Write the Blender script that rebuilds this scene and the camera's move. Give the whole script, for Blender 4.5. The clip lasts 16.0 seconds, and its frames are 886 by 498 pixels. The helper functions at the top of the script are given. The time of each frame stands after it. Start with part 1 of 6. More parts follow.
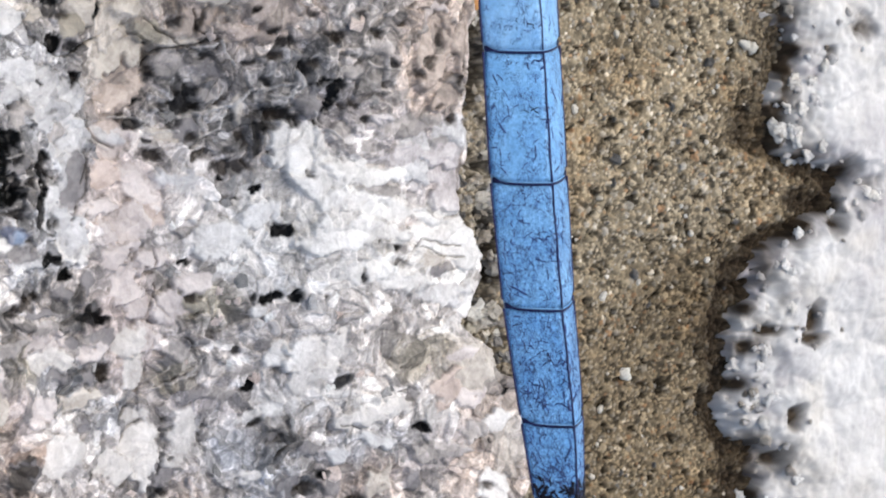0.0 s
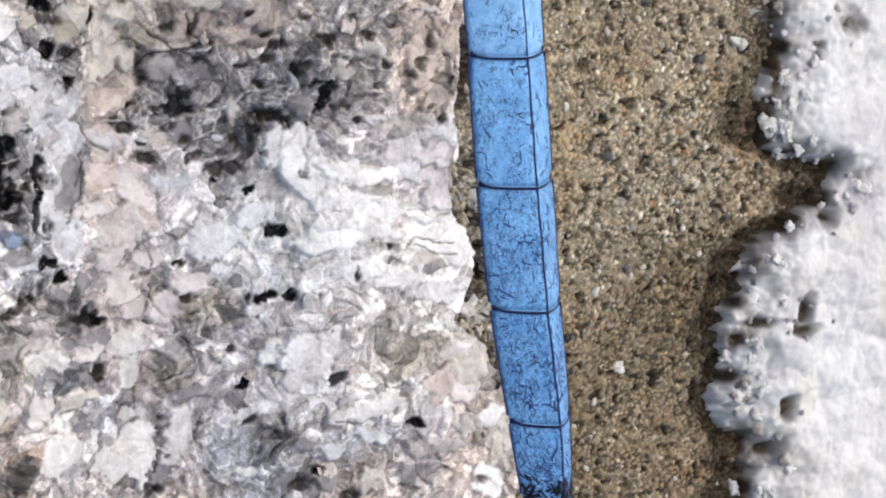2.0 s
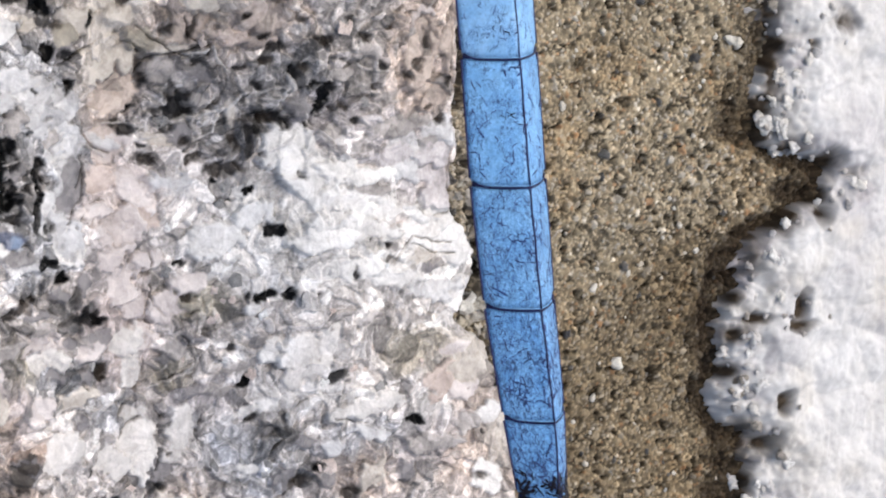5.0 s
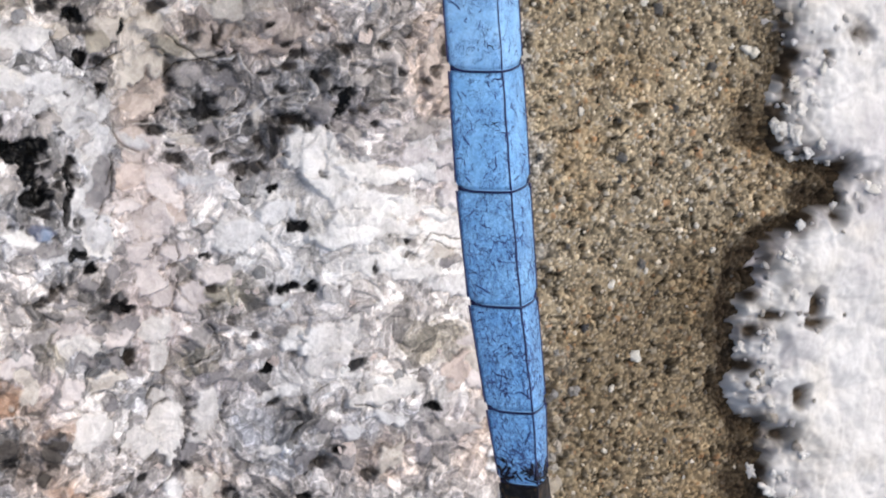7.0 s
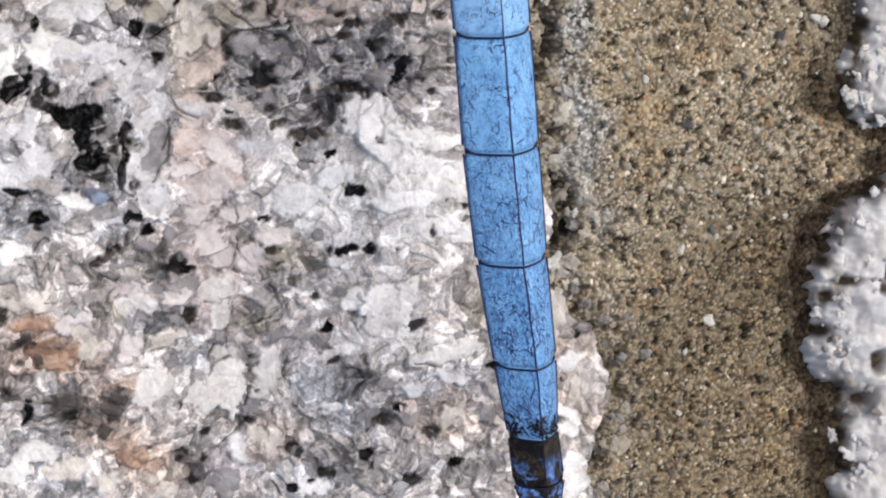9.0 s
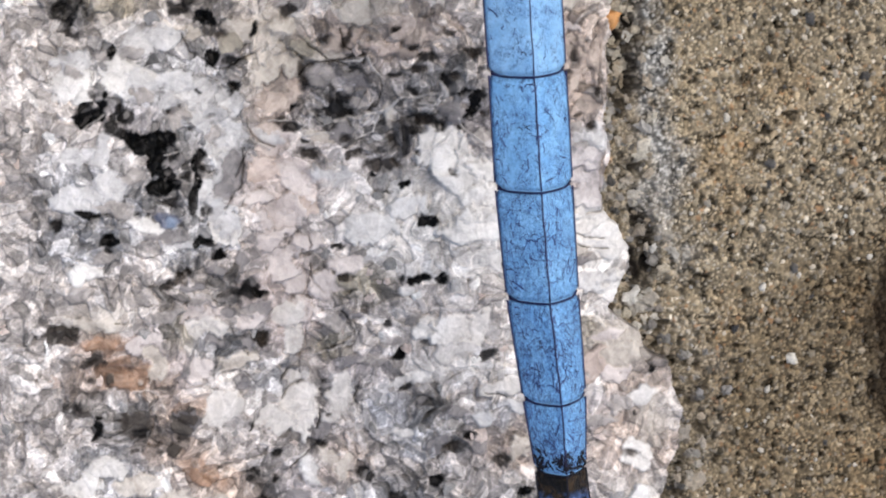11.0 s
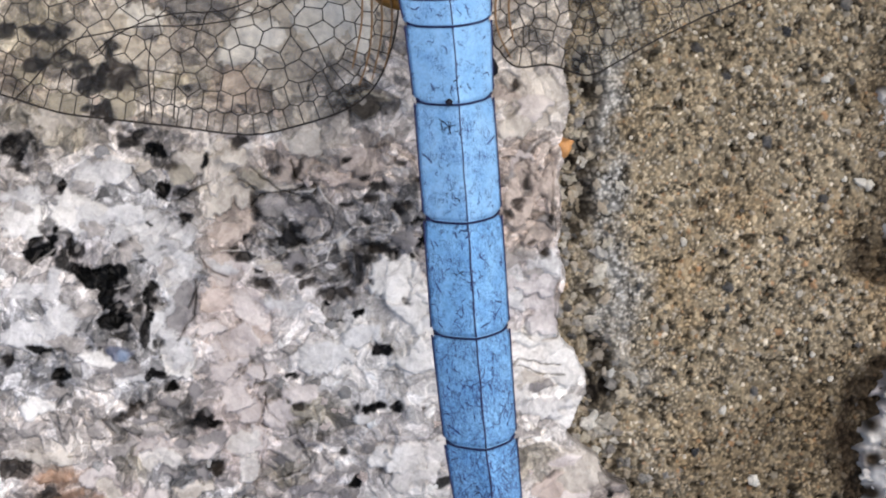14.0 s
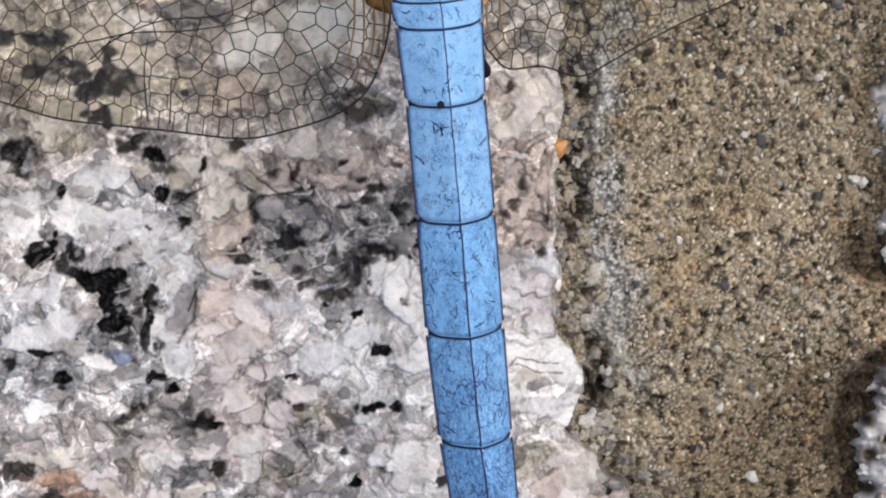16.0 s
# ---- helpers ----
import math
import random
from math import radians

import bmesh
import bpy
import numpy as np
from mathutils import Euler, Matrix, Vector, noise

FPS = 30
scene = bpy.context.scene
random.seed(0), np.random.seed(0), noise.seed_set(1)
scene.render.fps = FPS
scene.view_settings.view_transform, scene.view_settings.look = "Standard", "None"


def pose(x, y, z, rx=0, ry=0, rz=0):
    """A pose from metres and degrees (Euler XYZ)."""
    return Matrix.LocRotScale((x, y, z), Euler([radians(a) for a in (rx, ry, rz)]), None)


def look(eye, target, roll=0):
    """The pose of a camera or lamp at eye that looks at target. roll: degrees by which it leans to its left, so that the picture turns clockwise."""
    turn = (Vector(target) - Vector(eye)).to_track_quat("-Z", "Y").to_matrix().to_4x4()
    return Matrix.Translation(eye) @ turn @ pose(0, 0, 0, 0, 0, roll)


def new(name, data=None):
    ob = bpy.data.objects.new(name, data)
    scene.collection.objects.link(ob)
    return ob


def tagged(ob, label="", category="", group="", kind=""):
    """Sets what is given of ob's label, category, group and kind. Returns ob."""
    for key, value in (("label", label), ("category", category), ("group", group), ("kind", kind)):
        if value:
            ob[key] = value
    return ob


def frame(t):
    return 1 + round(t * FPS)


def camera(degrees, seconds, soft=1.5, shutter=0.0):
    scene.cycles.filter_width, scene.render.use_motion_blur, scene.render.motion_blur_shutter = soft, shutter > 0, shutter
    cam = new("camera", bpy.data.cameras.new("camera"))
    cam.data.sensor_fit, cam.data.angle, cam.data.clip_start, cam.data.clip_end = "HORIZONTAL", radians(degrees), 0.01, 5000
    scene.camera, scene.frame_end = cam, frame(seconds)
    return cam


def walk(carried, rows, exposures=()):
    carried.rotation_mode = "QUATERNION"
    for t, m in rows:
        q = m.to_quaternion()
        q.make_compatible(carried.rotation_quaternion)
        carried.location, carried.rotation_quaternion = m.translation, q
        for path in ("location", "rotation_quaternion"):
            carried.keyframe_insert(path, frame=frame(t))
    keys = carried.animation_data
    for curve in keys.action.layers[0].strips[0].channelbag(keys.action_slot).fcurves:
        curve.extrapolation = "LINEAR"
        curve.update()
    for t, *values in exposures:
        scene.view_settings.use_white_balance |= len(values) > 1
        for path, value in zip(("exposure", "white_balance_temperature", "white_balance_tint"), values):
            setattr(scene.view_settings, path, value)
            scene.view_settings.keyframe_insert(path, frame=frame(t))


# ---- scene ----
cam = camera(14.96, 16.0, soft=2.1)
PATH = [
    (0, pose(-0.07926, 0.00743, 0.12734, -3.170, -29.823, -3.855)),
    (0.5, pose(-0.07824, 0.00834, 0.12850, -3.435, -29.287, -4.083)),
    (1, pose(-0.07761, 0.00764, 0.12845, -3.142, -29.101, -4.173)),
    (1.5, pose(-0.07688, 0.00880, 0.12974, -3.663, -28.717, -4.083)),
    (2, pose(-0.07852, 0.00927, 0.12976, -3.692, -29.297, -4.278)),
    (2.5, pose(-0.07865, 0.00899, 0.13004, -3.553, -29.290, -4.304)),
    (3, pose(-0.07854, 0.01039, 0.13069, -4.112, -29.175, -4.301)),
    (3.5, pose(-0.07884, 0.01028, 0.13007, -4.136, -29.382, -4.175)),
    (4, pose(-0.07875, 0.00982, 0.13068, -3.667, -29.231, -4.715)),
    (6.5, pose(-0.07478, 0.00941, 0.13774, -3.712, -26.580, -4.292)),
    (7, pose(-0.07248, 0.01071, 0.14420, -4.315, -24.567, -4.043)),
    (7.5, pose(-0.07005, 0.01191, 0.14771, -4.750, -22.745, -4.183)),
    (8, pose(-0.06557, 0.01232, 0.15067, -4.960, -20.621, -4.199)),
    (8.5, pose(-0.06012, 0.01040, 0.15353, -4.554, -18.346, -4.255)),
    (9, pose(-0.05562, 0.00863, 0.15546, -4.372, -16.443, -4.444)),
    (11.5, pose(-0.03671, 0.00947, 0.16178, -4.571, -8.273, -3.331)),
    (12, pose(-0.03474, 0.01046, 0.16076, -4.900, -8.043, -3.497)),
    (12.5, pose(-0.03227, 0.01161, 0.16231, -5.017, -7.384, -3.582)),
    (13, pose(-0.03152, 0.01301, 0.16266, -4.791, -7.165, -3.764)),
    (13.5, pose(-0.03086, 0.01490, 0.16242, -4.754, -7.003, -3.875)),
    (14, pose(-0.03119, 0.01551, 0.16168, -4.755, -7.180, -3.988)),
    (14.5, pose(-0.03034, 0.01427, 0.16191, -4.288, -6.849, -4.235)),
    (15, pose(-0.03123, 0.01565, 0.16244, -4.727, -7.225, -4.437)),
    (15.5, pose(-0.03097, 0.01581, 0.16339, -4.791, -7.104, -4.361)),
    (16, pose(-0.02987, 0.01559, 0.16323, -4.692, -6.754, -4.588)),
]
walk(cam, PATH, exposures=[(0.0, 0.62, 6300, 6), (4.0, 0.62, 6350, 7), (7.5, 0.60, 6440, 8), (12.5, 0.42, 6430, 8), (16.0, 0.42, 6430, 8)])

# ---- world, sun ----
MM = 0.001
world = bpy.data.worlds.new("sky")
scene.world = world
world.use_nodes = True
wn = world.node_tree
sky = wn.nodes.new("ShaderNodeTexSky")
sky.sky_type, sky.sun_disc = "NISHITA", False
sky.sun_elevation, sky.sun_rotation = radians(72), radians(45)
sky.air_density, sky.dust_density = 1.0, 4.0
wn.links.new(sky.outputs[0], wn.nodes["Background"].inputs[0])
wn.nodes["Background"].inputs[1].default_value = 0.15
sun_data = bpy.data.lights.new("sun", "SUN")
sun_data.energy, sun_data.angle, sun_data.color = 1.5, radians(40), (1.0, 0.96, 0.9)
sun = new("sun", sun_data)
sun.matrix_world = look((0.15, 0.10, 0.46), (0, 0, 0))


# ---- materials ----
def material(name):
    m = bpy.data.materials.new(name)
    m.use_nodes = True
    nt = m.node_tree
    return m, nt, nt.nodes["Principled BSDF"]


def coords(nt, sx=1000.0, sy=1000.0, sz=1000.0):
    tc, mp = nt.nodes.new("ShaderNodeTexCoord"), nt.nodes.new("ShaderNodeMapping")
    mp.inputs["Scale"].default_value = (sx, sy, sz)
    nt.links.new(tc.outputs["Object"], mp.inputs["Vector"])
    return mp.outputs[0]


def noise_node(nt, vec, scale, detail=5, rough=0.6, distort=0.0):
    n = nt.nodes.new("ShaderNodeTexNoise")
    n.inputs["Scale"].default_value, n.inputs["Detail"].default_value = scale, detail
    n.inputs["Roughness"].default_value, n.inputs["Distortion"].default_value = rough, distort
    nt.links.new(vec, n.inputs["Vector"])
    return n.outputs["Fac"]


def ramp(nt, fac, stops):
    r = nt.nodes.new("ShaderNodeValToRGB")
    r.color_ramp.elements[0].position, r.color_ramp.elements[0].color = stops[0][0], (*stops[0][1], 1)
    r.color_ramp.elements[1].position, r.color_ramp.elements[1].color = stops[-1][0], (*stops[-1][1], 1)
    for pos, col in stops[1:-1]:
        r.color_ramp.elements.new(pos).color = (*col, 1)
    nt.links.new(fac, r.inputs[0])
    return r.outputs[0]


def grey(v):
    return (v, v, v)


def mix(nt, kind, fac, a, b):
    m = nt.nodes.new("ShaderNodeMix")
    m.data_type, m.blend_type = "RGBA", kind
    for sock, v in ((m.inputs[0], fac), (m.inputs[6], a), (m.inputs[7], b)):
        if isinstance(v, bpy.types.NodeSocket):
            nt.links.new(v, sock)
        elif isinstance(v, tuple):
            sock.default_value = (*v, 1)
        else:
            sock.default_value = v
    return m.outputs[2]


def bump(nt, bsdf, height, strength, distance):
    b = nt.nodes.new("ShaderNodeBump")
    b.inputs["Strength"].default_value, b.inputs["Distance"].default_value = strength, distance
    nt.links.new(height, b.inputs["Height"])
    nt.links.new(b.outputs[0], bsdf.inputs["Normal"])


def rock_material(name, fine, rough0, rough1, contrast, relief=0.8, swirl=0.0):
    """Rock whose mineral colours and busyness come with the mesh; facets, curls, grain and gloss are added here."""
    m, nt, bsdf = material(name)
    vec = coords(nt)
    att = nt.nodes.new("ShaderNodeAttribute")
    att.attribute_name = "mineral"
    busy = att.outputs["Alpha"]
    a = noise_node(nt, vec, fine, 6, 0.65, 0.4)
    b = noise_node(nt, vec, fine * 0.22, 4, 0.6)
    col = mix(nt, "MULTIPLY", 1.0, att.outputs["Color"], ramp(nt, a, [(0.3, grey(1 - contrast)), (0.5, grey(1.0)), (0.72, grey(1 + contrast * 0.5))]))
    col = mix(nt, "MULTIPLY", 1.0, col, ramp(nt, b, [(0.3, (0.93, 0.92, 0.91)), (0.65, grey(1.04))]))
    relief_height = a
    if swirl:
        bend = nt.nodes.new("ShaderNodeTexNoise")
        bend.inputs["Scale"].default_value, bend.inputs["Detail"].default_value = 0.9, 1.3
        nt.links.new(vec, bend.inputs["Vector"])
        warped = mix(nt, "ADD", 1.0, vec, mix(nt, "MULTIPLY", 1.0, bend.outputs["Color"], grey(1.7)))
        for scale, dark, light in ((1.9, 0.66, 1.3), (4.2, 0.76, 1.2)):
            vor = nt.nodes.new("ShaderNodeTexVoronoi")
            vor.inputs["Scale"].default_value = scale
            nt.links.new(warped, vor.inputs["Vector"])
            facet = ramp(nt, vor.outputs["Color"], [(0.3, grey(dark)), (0.7, grey(light))])
            col = mix(nt, "MULTIPLY", busy, col, facet)
            relief_height = mix(nt, "ADD", 0.5, relief_height, vor.outputs["Distance"])
        # pale rims between the small crystals
        rim = nt.nodes.new("ShaderNodeTexVoronoi")
        rim.feature = "DISTANCE_TO_EDGE"
        rim.inputs["Scale"].default_value = 2.7
        nt.links.new(warped, rim.inputs["Vector"])
        edge = ramp(nt, rim.outputs["Distance"], [(0.02, grey(0.8)), (0.07, grey(0.0))])
        where = ramp(nt, noise_node(nt, vec, 0.9, 3), [(0.42, grey(0.0)), (0.56, grey(1.0))])
        edge = mix(nt, "MULTIPLY", 1.0, mix(nt, "MULTIPLY", 1.0, edge, where), busy)
        col = mix(nt, "MULTIPLY", edge, col, (1.42, 1.4, 1.38))
        relief_height = mix(nt, "ADD", 0.8, relief_height, edge)
        for scale, twist, lo, tint, amount in ((0.9, 1.2, 0.5, (1.38, 1.36, 1.34), 1.0), (1.6, 1.0, 0.5, (1.32, 1.3, 1.28), 0.9), (1.1, 1.4, 0.56, (0.5, 0.48, 0.46), 0.75), (1.9, 1.0, 0.58, (0.54, 0.52, 0.5), 0.7)):
            w = noise_node(nt, vec, scale, 1.5, 0.45, twist)
            line = ramp(nt, w, [(lo - 0.028, grey(0.0)), (lo - 0.008, grey(swirl * amount)), (lo + 0.006, grey(swirl * amount)), (lo + 0.018, grey(0.0))])
            line = mix(nt, "MULTIPLY", 1.0, line, busy)
            col = mix(nt, "MULTIPLY", line, col, tint)
            relief_height = mix(nt, "ADD" if tint[0] > 1 else "SUBTRACT", 0.8, relief_height, line)
    nt.links.new(col, bsdf.inputs["Base Color"])
    nt.links.new(ramp(nt, att.outputs["Color"], [(0.01, grey(0.08)), (0.12, grey(0.3))]), bsdf.inputs["Specular IOR Level"])
    nt.links.new(ramp(nt, b, [(0.35, grey(rough0)), (0.65, grey(rough1))]), bsdf.inputs["Roughness"])
    bump(nt, bsdf, relief_height, relief, 0.0002)
    return m


def plain_material(name, base, rough, var=0.25, scale=2.0, metal=0.0, relief=0.00004):
    m, nt, bsdf = material(name)
    vec = coords(nt)
    n = noise_node(nt, vec, scale, 6, 0.65, 0.3)
    lo, hi = tuple(c * (1 - var) for c in base), tuple(min(1, c * (1 + var)) for c in base)
    nt.links.new(ramp(nt, n, [(0.32, lo), (0.68, hi)]), bsdf.inputs["Base Color"])
    bsdf.inputs["Roughness"].default_value, bsdf.inputs["Metallic"].default_value = rough, metal
    bump(nt, bsdf, n, 0.5, relief)
    return m


def grain_material(name, tones, rough):
    """Grains whose tone changes from piece to piece."""
    m, nt, bsdf = material(name)
    info = nt.nodes.new("ShaderNodeObjectInfo")
    step = 1 / max(1, len(tones) - 1)
    base = ramp(nt, info.outputs["Random"], [(i * step, c) for i, c in enumerate(tones)])
    n = noise_node(nt, coords(nt, 1, 1, 1), 2.6, 7, 0.7, 0.5)
    nt.links.new(mix(nt, "MULTIPLY", 1.0, base, ramp(nt, n, [(0.3, grey(0.66)), (0.7, grey(1.1))])), bsdf.inputs["Base Color"])
    bsdf.inputs["Roughness"].default_value = rough
    bump(nt, bsdf, n, 0.7, 0.0003)
    return m


def bloom_material(name, wear, seed, lo, hi):
    """Blue waxy bloom, scratched through to the dark shell."""
    m, nt, bsdf = material(name)
    vec = coords(nt)
    soft = noise_node(nt, vec, 0.9, 4, 0.6)
    fine = noise_node(nt, vec, 7.0, 4, 0.6)
    blue = ramp(nt, soft, [(0.3, lo), (0.7, hi)])
    blue = mix(nt, "MULTIPLY", 1.0, blue, ramp(nt, fine, [(0.3, grey(0.9 - 2.2 * wear)), (0.62, grey(1.05))]))
    off = nt.nodes.new("ShaderNodeMapping")
    off.inputs["Location"].default_value = (seed * 3.1, seed * 1.7, 0)
    off.inputs["Rotation"].default_value = (0, 0, 0.5 + seed * 0.4)
    off.inputs["Scale"].default_value = (1.0, 0.5, 1.0)
    nt.links.new(vec, off.inputs["Vector"])
    scratch = noise_node(nt, off.outputs[0], 3.2, 3, 0.5, 1.8)
    thin = ramp(nt, scratch, [(0.45, grey(0.0)), (0.48, grey(1.0)), (0.5, grey(1.0)), (0.53, grey(0.0))])
    zone = noise_node(nt, vec, 1.5, 4, 0.65)
    where = ramp(nt, zone, [(0.54 - wear, grey(0.0)), (0.63 - wear, grey(0.8))])
    mask = mix(nt, "MULTIPLY", 1.0, thin, where)
    off2 = nt.nodes.new("ShaderNodeMapping")
    off2.inputs["Location"].default_value, off2.inputs["Rotation"].default_value = (seed * 1.3, 5.1, 0), (0, 0, -0.35)
    off2.inputs["Scale"].default_value = (1.6, 0.55, 1.0)
    nt.links.new(vec, off2.inputs["Vector"])
    brushed = noise_node(nt, off2.outputs[0], 4.5, 4, 0.6, 1.2)
    hair = ramp(nt, brushed, [(0.40, grey(0.0)), (0.43, grey(1.0)), (0.46, grey(0.0)), (0.56, grey(0.0)), (0.585, grey(0.9)), (0.61, grey(0.0))])
    zone2 = ramp(nt, noise_node(nt, vec, 0.8, 3, 0.6), [(0.58 - 2.2 * wear, grey(0.0)), (0.68 - 2.2 * wear, grey(1.0))])
    blue = mix(nt, "MIX", mix(nt, "MULTIPLY", 1.0, hair, zone2), blue, (0.022, 0.065, 0.22))
    nt.links.new(mix(nt, "MIX", mask, blue, (0.012, 0.02, 0.07)), bsdf.inputs["Base Color"])
    bsdf.inputs["Roughness"].default_value = 0.5
    bsdf.inputs["Specular IOR Level"].default_value = 0.35
    bump(nt, bsdf, scratch, 0.35, 0.00006)
    return m


M_GRANITE = rock_material("granite", 2.4, 0.2, 0.45, 0.05, 0.22, 0.5)
M_PALE = rock_material("pale_granite", 1.2, 0.5, 0.75, 0.12, 0.25)
M_MORTAR = rock_material("mortar", 5.0, 0.75, 0.95, 0.28, 0.5)
M_SOIL = plain_material("bed", (0.2, 0.17, 0.13), 0.95, 0.35, 0.8)
M_CRYSTAL = {
    "white": grain_material("white_feldspar", [(0.62, 0.6, 0.57), (0.8, 0.79, 0.77), (0.7, 0.66, 0.62)], 0.35),
    "pink": grain_material("pink_feldspar", [(0.56, 0.46, 0.41), (0.66, 0.55, 0.49), (0.5, 0.4, 0.35)], 0.3),
    "quartz": grain_material("grey_quartz", [(0.22, 0.21, 0.2), (0.42, 0.4, 0.385), (0.32, 0.305, 0.3)], 0.22),
}
M_CRUST = grain_material("pale_crust", [(0.72, 0.69, 0.65), (0.76, 0.73, 0.69), (0.58, 0.55, 0.53), (0.66, 0.62, 0.56), (0.76, 0.72, 0.67)], 0.55)
M_SAND = grain_material("sand_grain", [(0.36, 0.32, 0.26), (0.50, 0.46, 0.40), (0.07, 0.065, 0.06), (0.30, 0.285, 0.27), (0.40, 0.33, 0.24), (0.16, 0.15, 0.145), (0.46, 0.43, 0.39)], 0.6)
M_CRUMB = grain_material("ochre_crumb", [(0.42, 0.35, 0.25), (0.58, 0.53, 0.45), (0.34, 0.26, 0.17), (0.66, 0.63, 0.57), (0.48, 0.43, 0.34), (0.42, 0.4, 0.37)], 0.5)
M_ORANGE = plain_material("orange_grain", (0.5, 0.24, 0.08), 0.4, 0.3, 2.5)
M_PEBBLE = grain_material("pale_grain", [(0.5, 0.44, 0.35), (0.72, 0.68, 0.6), (0.58, 0.5, 0.38)], 0.5)
PALE_BLUE = ((0.165, 0.345, 0.585), (0.255, 0.455, 0.69))
MID_BLUE = ((0.135, 0.32, 0.58), (0.215, 0.435, 0.70))
DEEP_BLUE = ((0.12, 0.30, 0.57), (0.20, 0.42, 0.70))
M_BLOOM = [bloom_material("blue_bloom", w, i, *c) for i, (w, c) in enumerate(((0.03, PALE_BLUE), (0.05, PALE_BLUE), (0.08, MID_BLUE), (0.12, MID_BLUE), (0.15, DEEP_BLUE), (0.14, DEEP_BLUE)))]
M_RIM = plain_material("pale_rim", (0.22, 0.42, 0.68), 0.7, 0.12, 2.0)
M_RIM.node_tree.nodes["Principled BSDF"].inputs["Specular IOR Level"].default_value = 0.1
M_NAVY = plain_material("worn_blue_shell", (0.013, 0.016, 0.06), 0.5, 0.4, 3.0)
M_NAVY.node_tree.nodes["Principled BSDF"].inputs["Specular IOR Level"].default_value = 0.2
M_SCRATCH = plain_material("scratched_bloom", (0.014, 0.034, 0.12), 0.55, 0.6, 2.0)
M_SHELL = plain_material("dark_shell", (0.008, 0.008, 0.014), 0.5, 0.4, 3.0)
M_SHELL.node_tree.nodes["Principled BSDF"].inputs["Specular IOR Level"].default_value = 0.15


def tip_material():
    """Black-brown last segments, with blue bloom left along their rear."""
    m, nt, bsdf = material("tip_shell")
    vec = coords(nt)
    n, k = noise_node(nt, vec, 1.6, 4, 0.6, 0.6), noise_node(nt, vec, 4.0, 4, 0.6, 0.5)
    dark = ramp(nt, n, [(0.42, (0.004, 0.004, 0.006)), (0.5, (0.012, 0.01, 0.008)), (0.56, (0.045, 0.027, 0.013)), (0.62, (0.008, 0.008, 0.012))])
    cut = nt.nodes.new("ShaderNodeSeparateXYZ")
    nt.links.new(vec, cut.inputs[0])
    rear = nt.nodes.new("ShaderNodeMapRange")
    rear.inputs["From Min"].default_value, rear.inputs["From Max"].default_value = -14.7, -15.6
    nt.links.new(cut.outputs["Y"], rear.inputs["Value"])
    patch = mix(nt, "MULTIPLY", 1.0, rear.outputs[0], ramp(nt, noise_node(nt, vec, 1.1, 3, 0.6, 0.5), [(0.45, grey(0.0)), (0.54, grey(1.0))]))
    col = mix(nt, "MIX", patch, dark, mix(nt, "MIX", k, (0.03, 0.08, 0.3), (0.2, 0.35, 0.7)))
    nt.links.new(mix(nt, "MULTIPLY", 1.0, col, ramp(nt, k, [(0.35, grey(0.3)), (0.6, grey(1.1))])), bsdf.inputs["Base Color"])
    bsdf.inputs["Roughness"].default_value, bsdf.inputs["Specular IOR Level"].default_value = 0.5, 0.15
    bump(nt, bsdf, n, 0.8, 0.0003)
    return m


M_TIP = tip_material()
M_VEIN = plain_material("wing_vein", (0.012, 0.008, 0.006), 0.5, 0.3, 3.0)
M_VEIN.node_tree.nodes["Principled BSDF"].inputs["Specular IOR Level"].default_value = 0.2
M_AMBER = plain_material("amber_wing_base", (0.5, 0.25, 0.06), 0.4, 0.3, 1.0)
M_AMBER_STEM = plain_material("amber_stem", (0.16, 0.08, 0.025), 0.4, 0.4, 1.5)
M_THORAX = plain_material("thorax_shell", (0.09, 0.075, 0.05), 0.5, 0.5, 0.8)
M_EYE = plain_material("eye", (0.05, 0.07, 0.09), 0.15, 0.3, 1.0)


def membrane_material():
    m, nt, bsdf = material("wing_membrane")
    clear, gloss, mx = nt.nodes.new("ShaderNodeBsdfTransparent"), nt.nodes.new("ShaderNodeBsdfGlossy"), nt.nodes.new("ShaderNodeMixShader")
    n = noise_node(nt, coords(nt), 0.5, 3)
    nt.links.new(ramp(nt, n, [(0.3, (0.94, 0.90, 0.80)), (0.7, (0.975, 0.95, 0.89))]), clear.inputs[0])
    gloss.inputs["Roughness"].default_value = 0.18
    mx.inputs[0].default_value = 0.035
    nt.links.new(clear.outputs[0], mx.inputs[1])
    nt.links.new(gloss.outputs[0], mx.inputs[2])
    nt.links.new(mx.outputs[0], nt.nodes["Material Output"].inputs[0])
    return m


M_MEMBRANE = membrane_material()


# ---- helpers of this scene ----
def finish(name, me, mat, parent=None, label="", smooth=True):
    me.materials.append(mat)
    if smooth:
        me.polygons.foreach_set("use_smooth", np.ones(len(me.polygons), dtype=bool))
    ob = new(name, me)
    if parent is not None:
        ob.parent = parent
    if label:
        tagged(ob, label)
    return ob


def part(name, bm, mat, parent=None, label="", smooth=True):
    me = bpy.data.meshes.new(name)
    bm.normal_update()
    bm.to_mesh(me)
    bm.free()
    return finish(name, me, mat, parent, label, smooth)


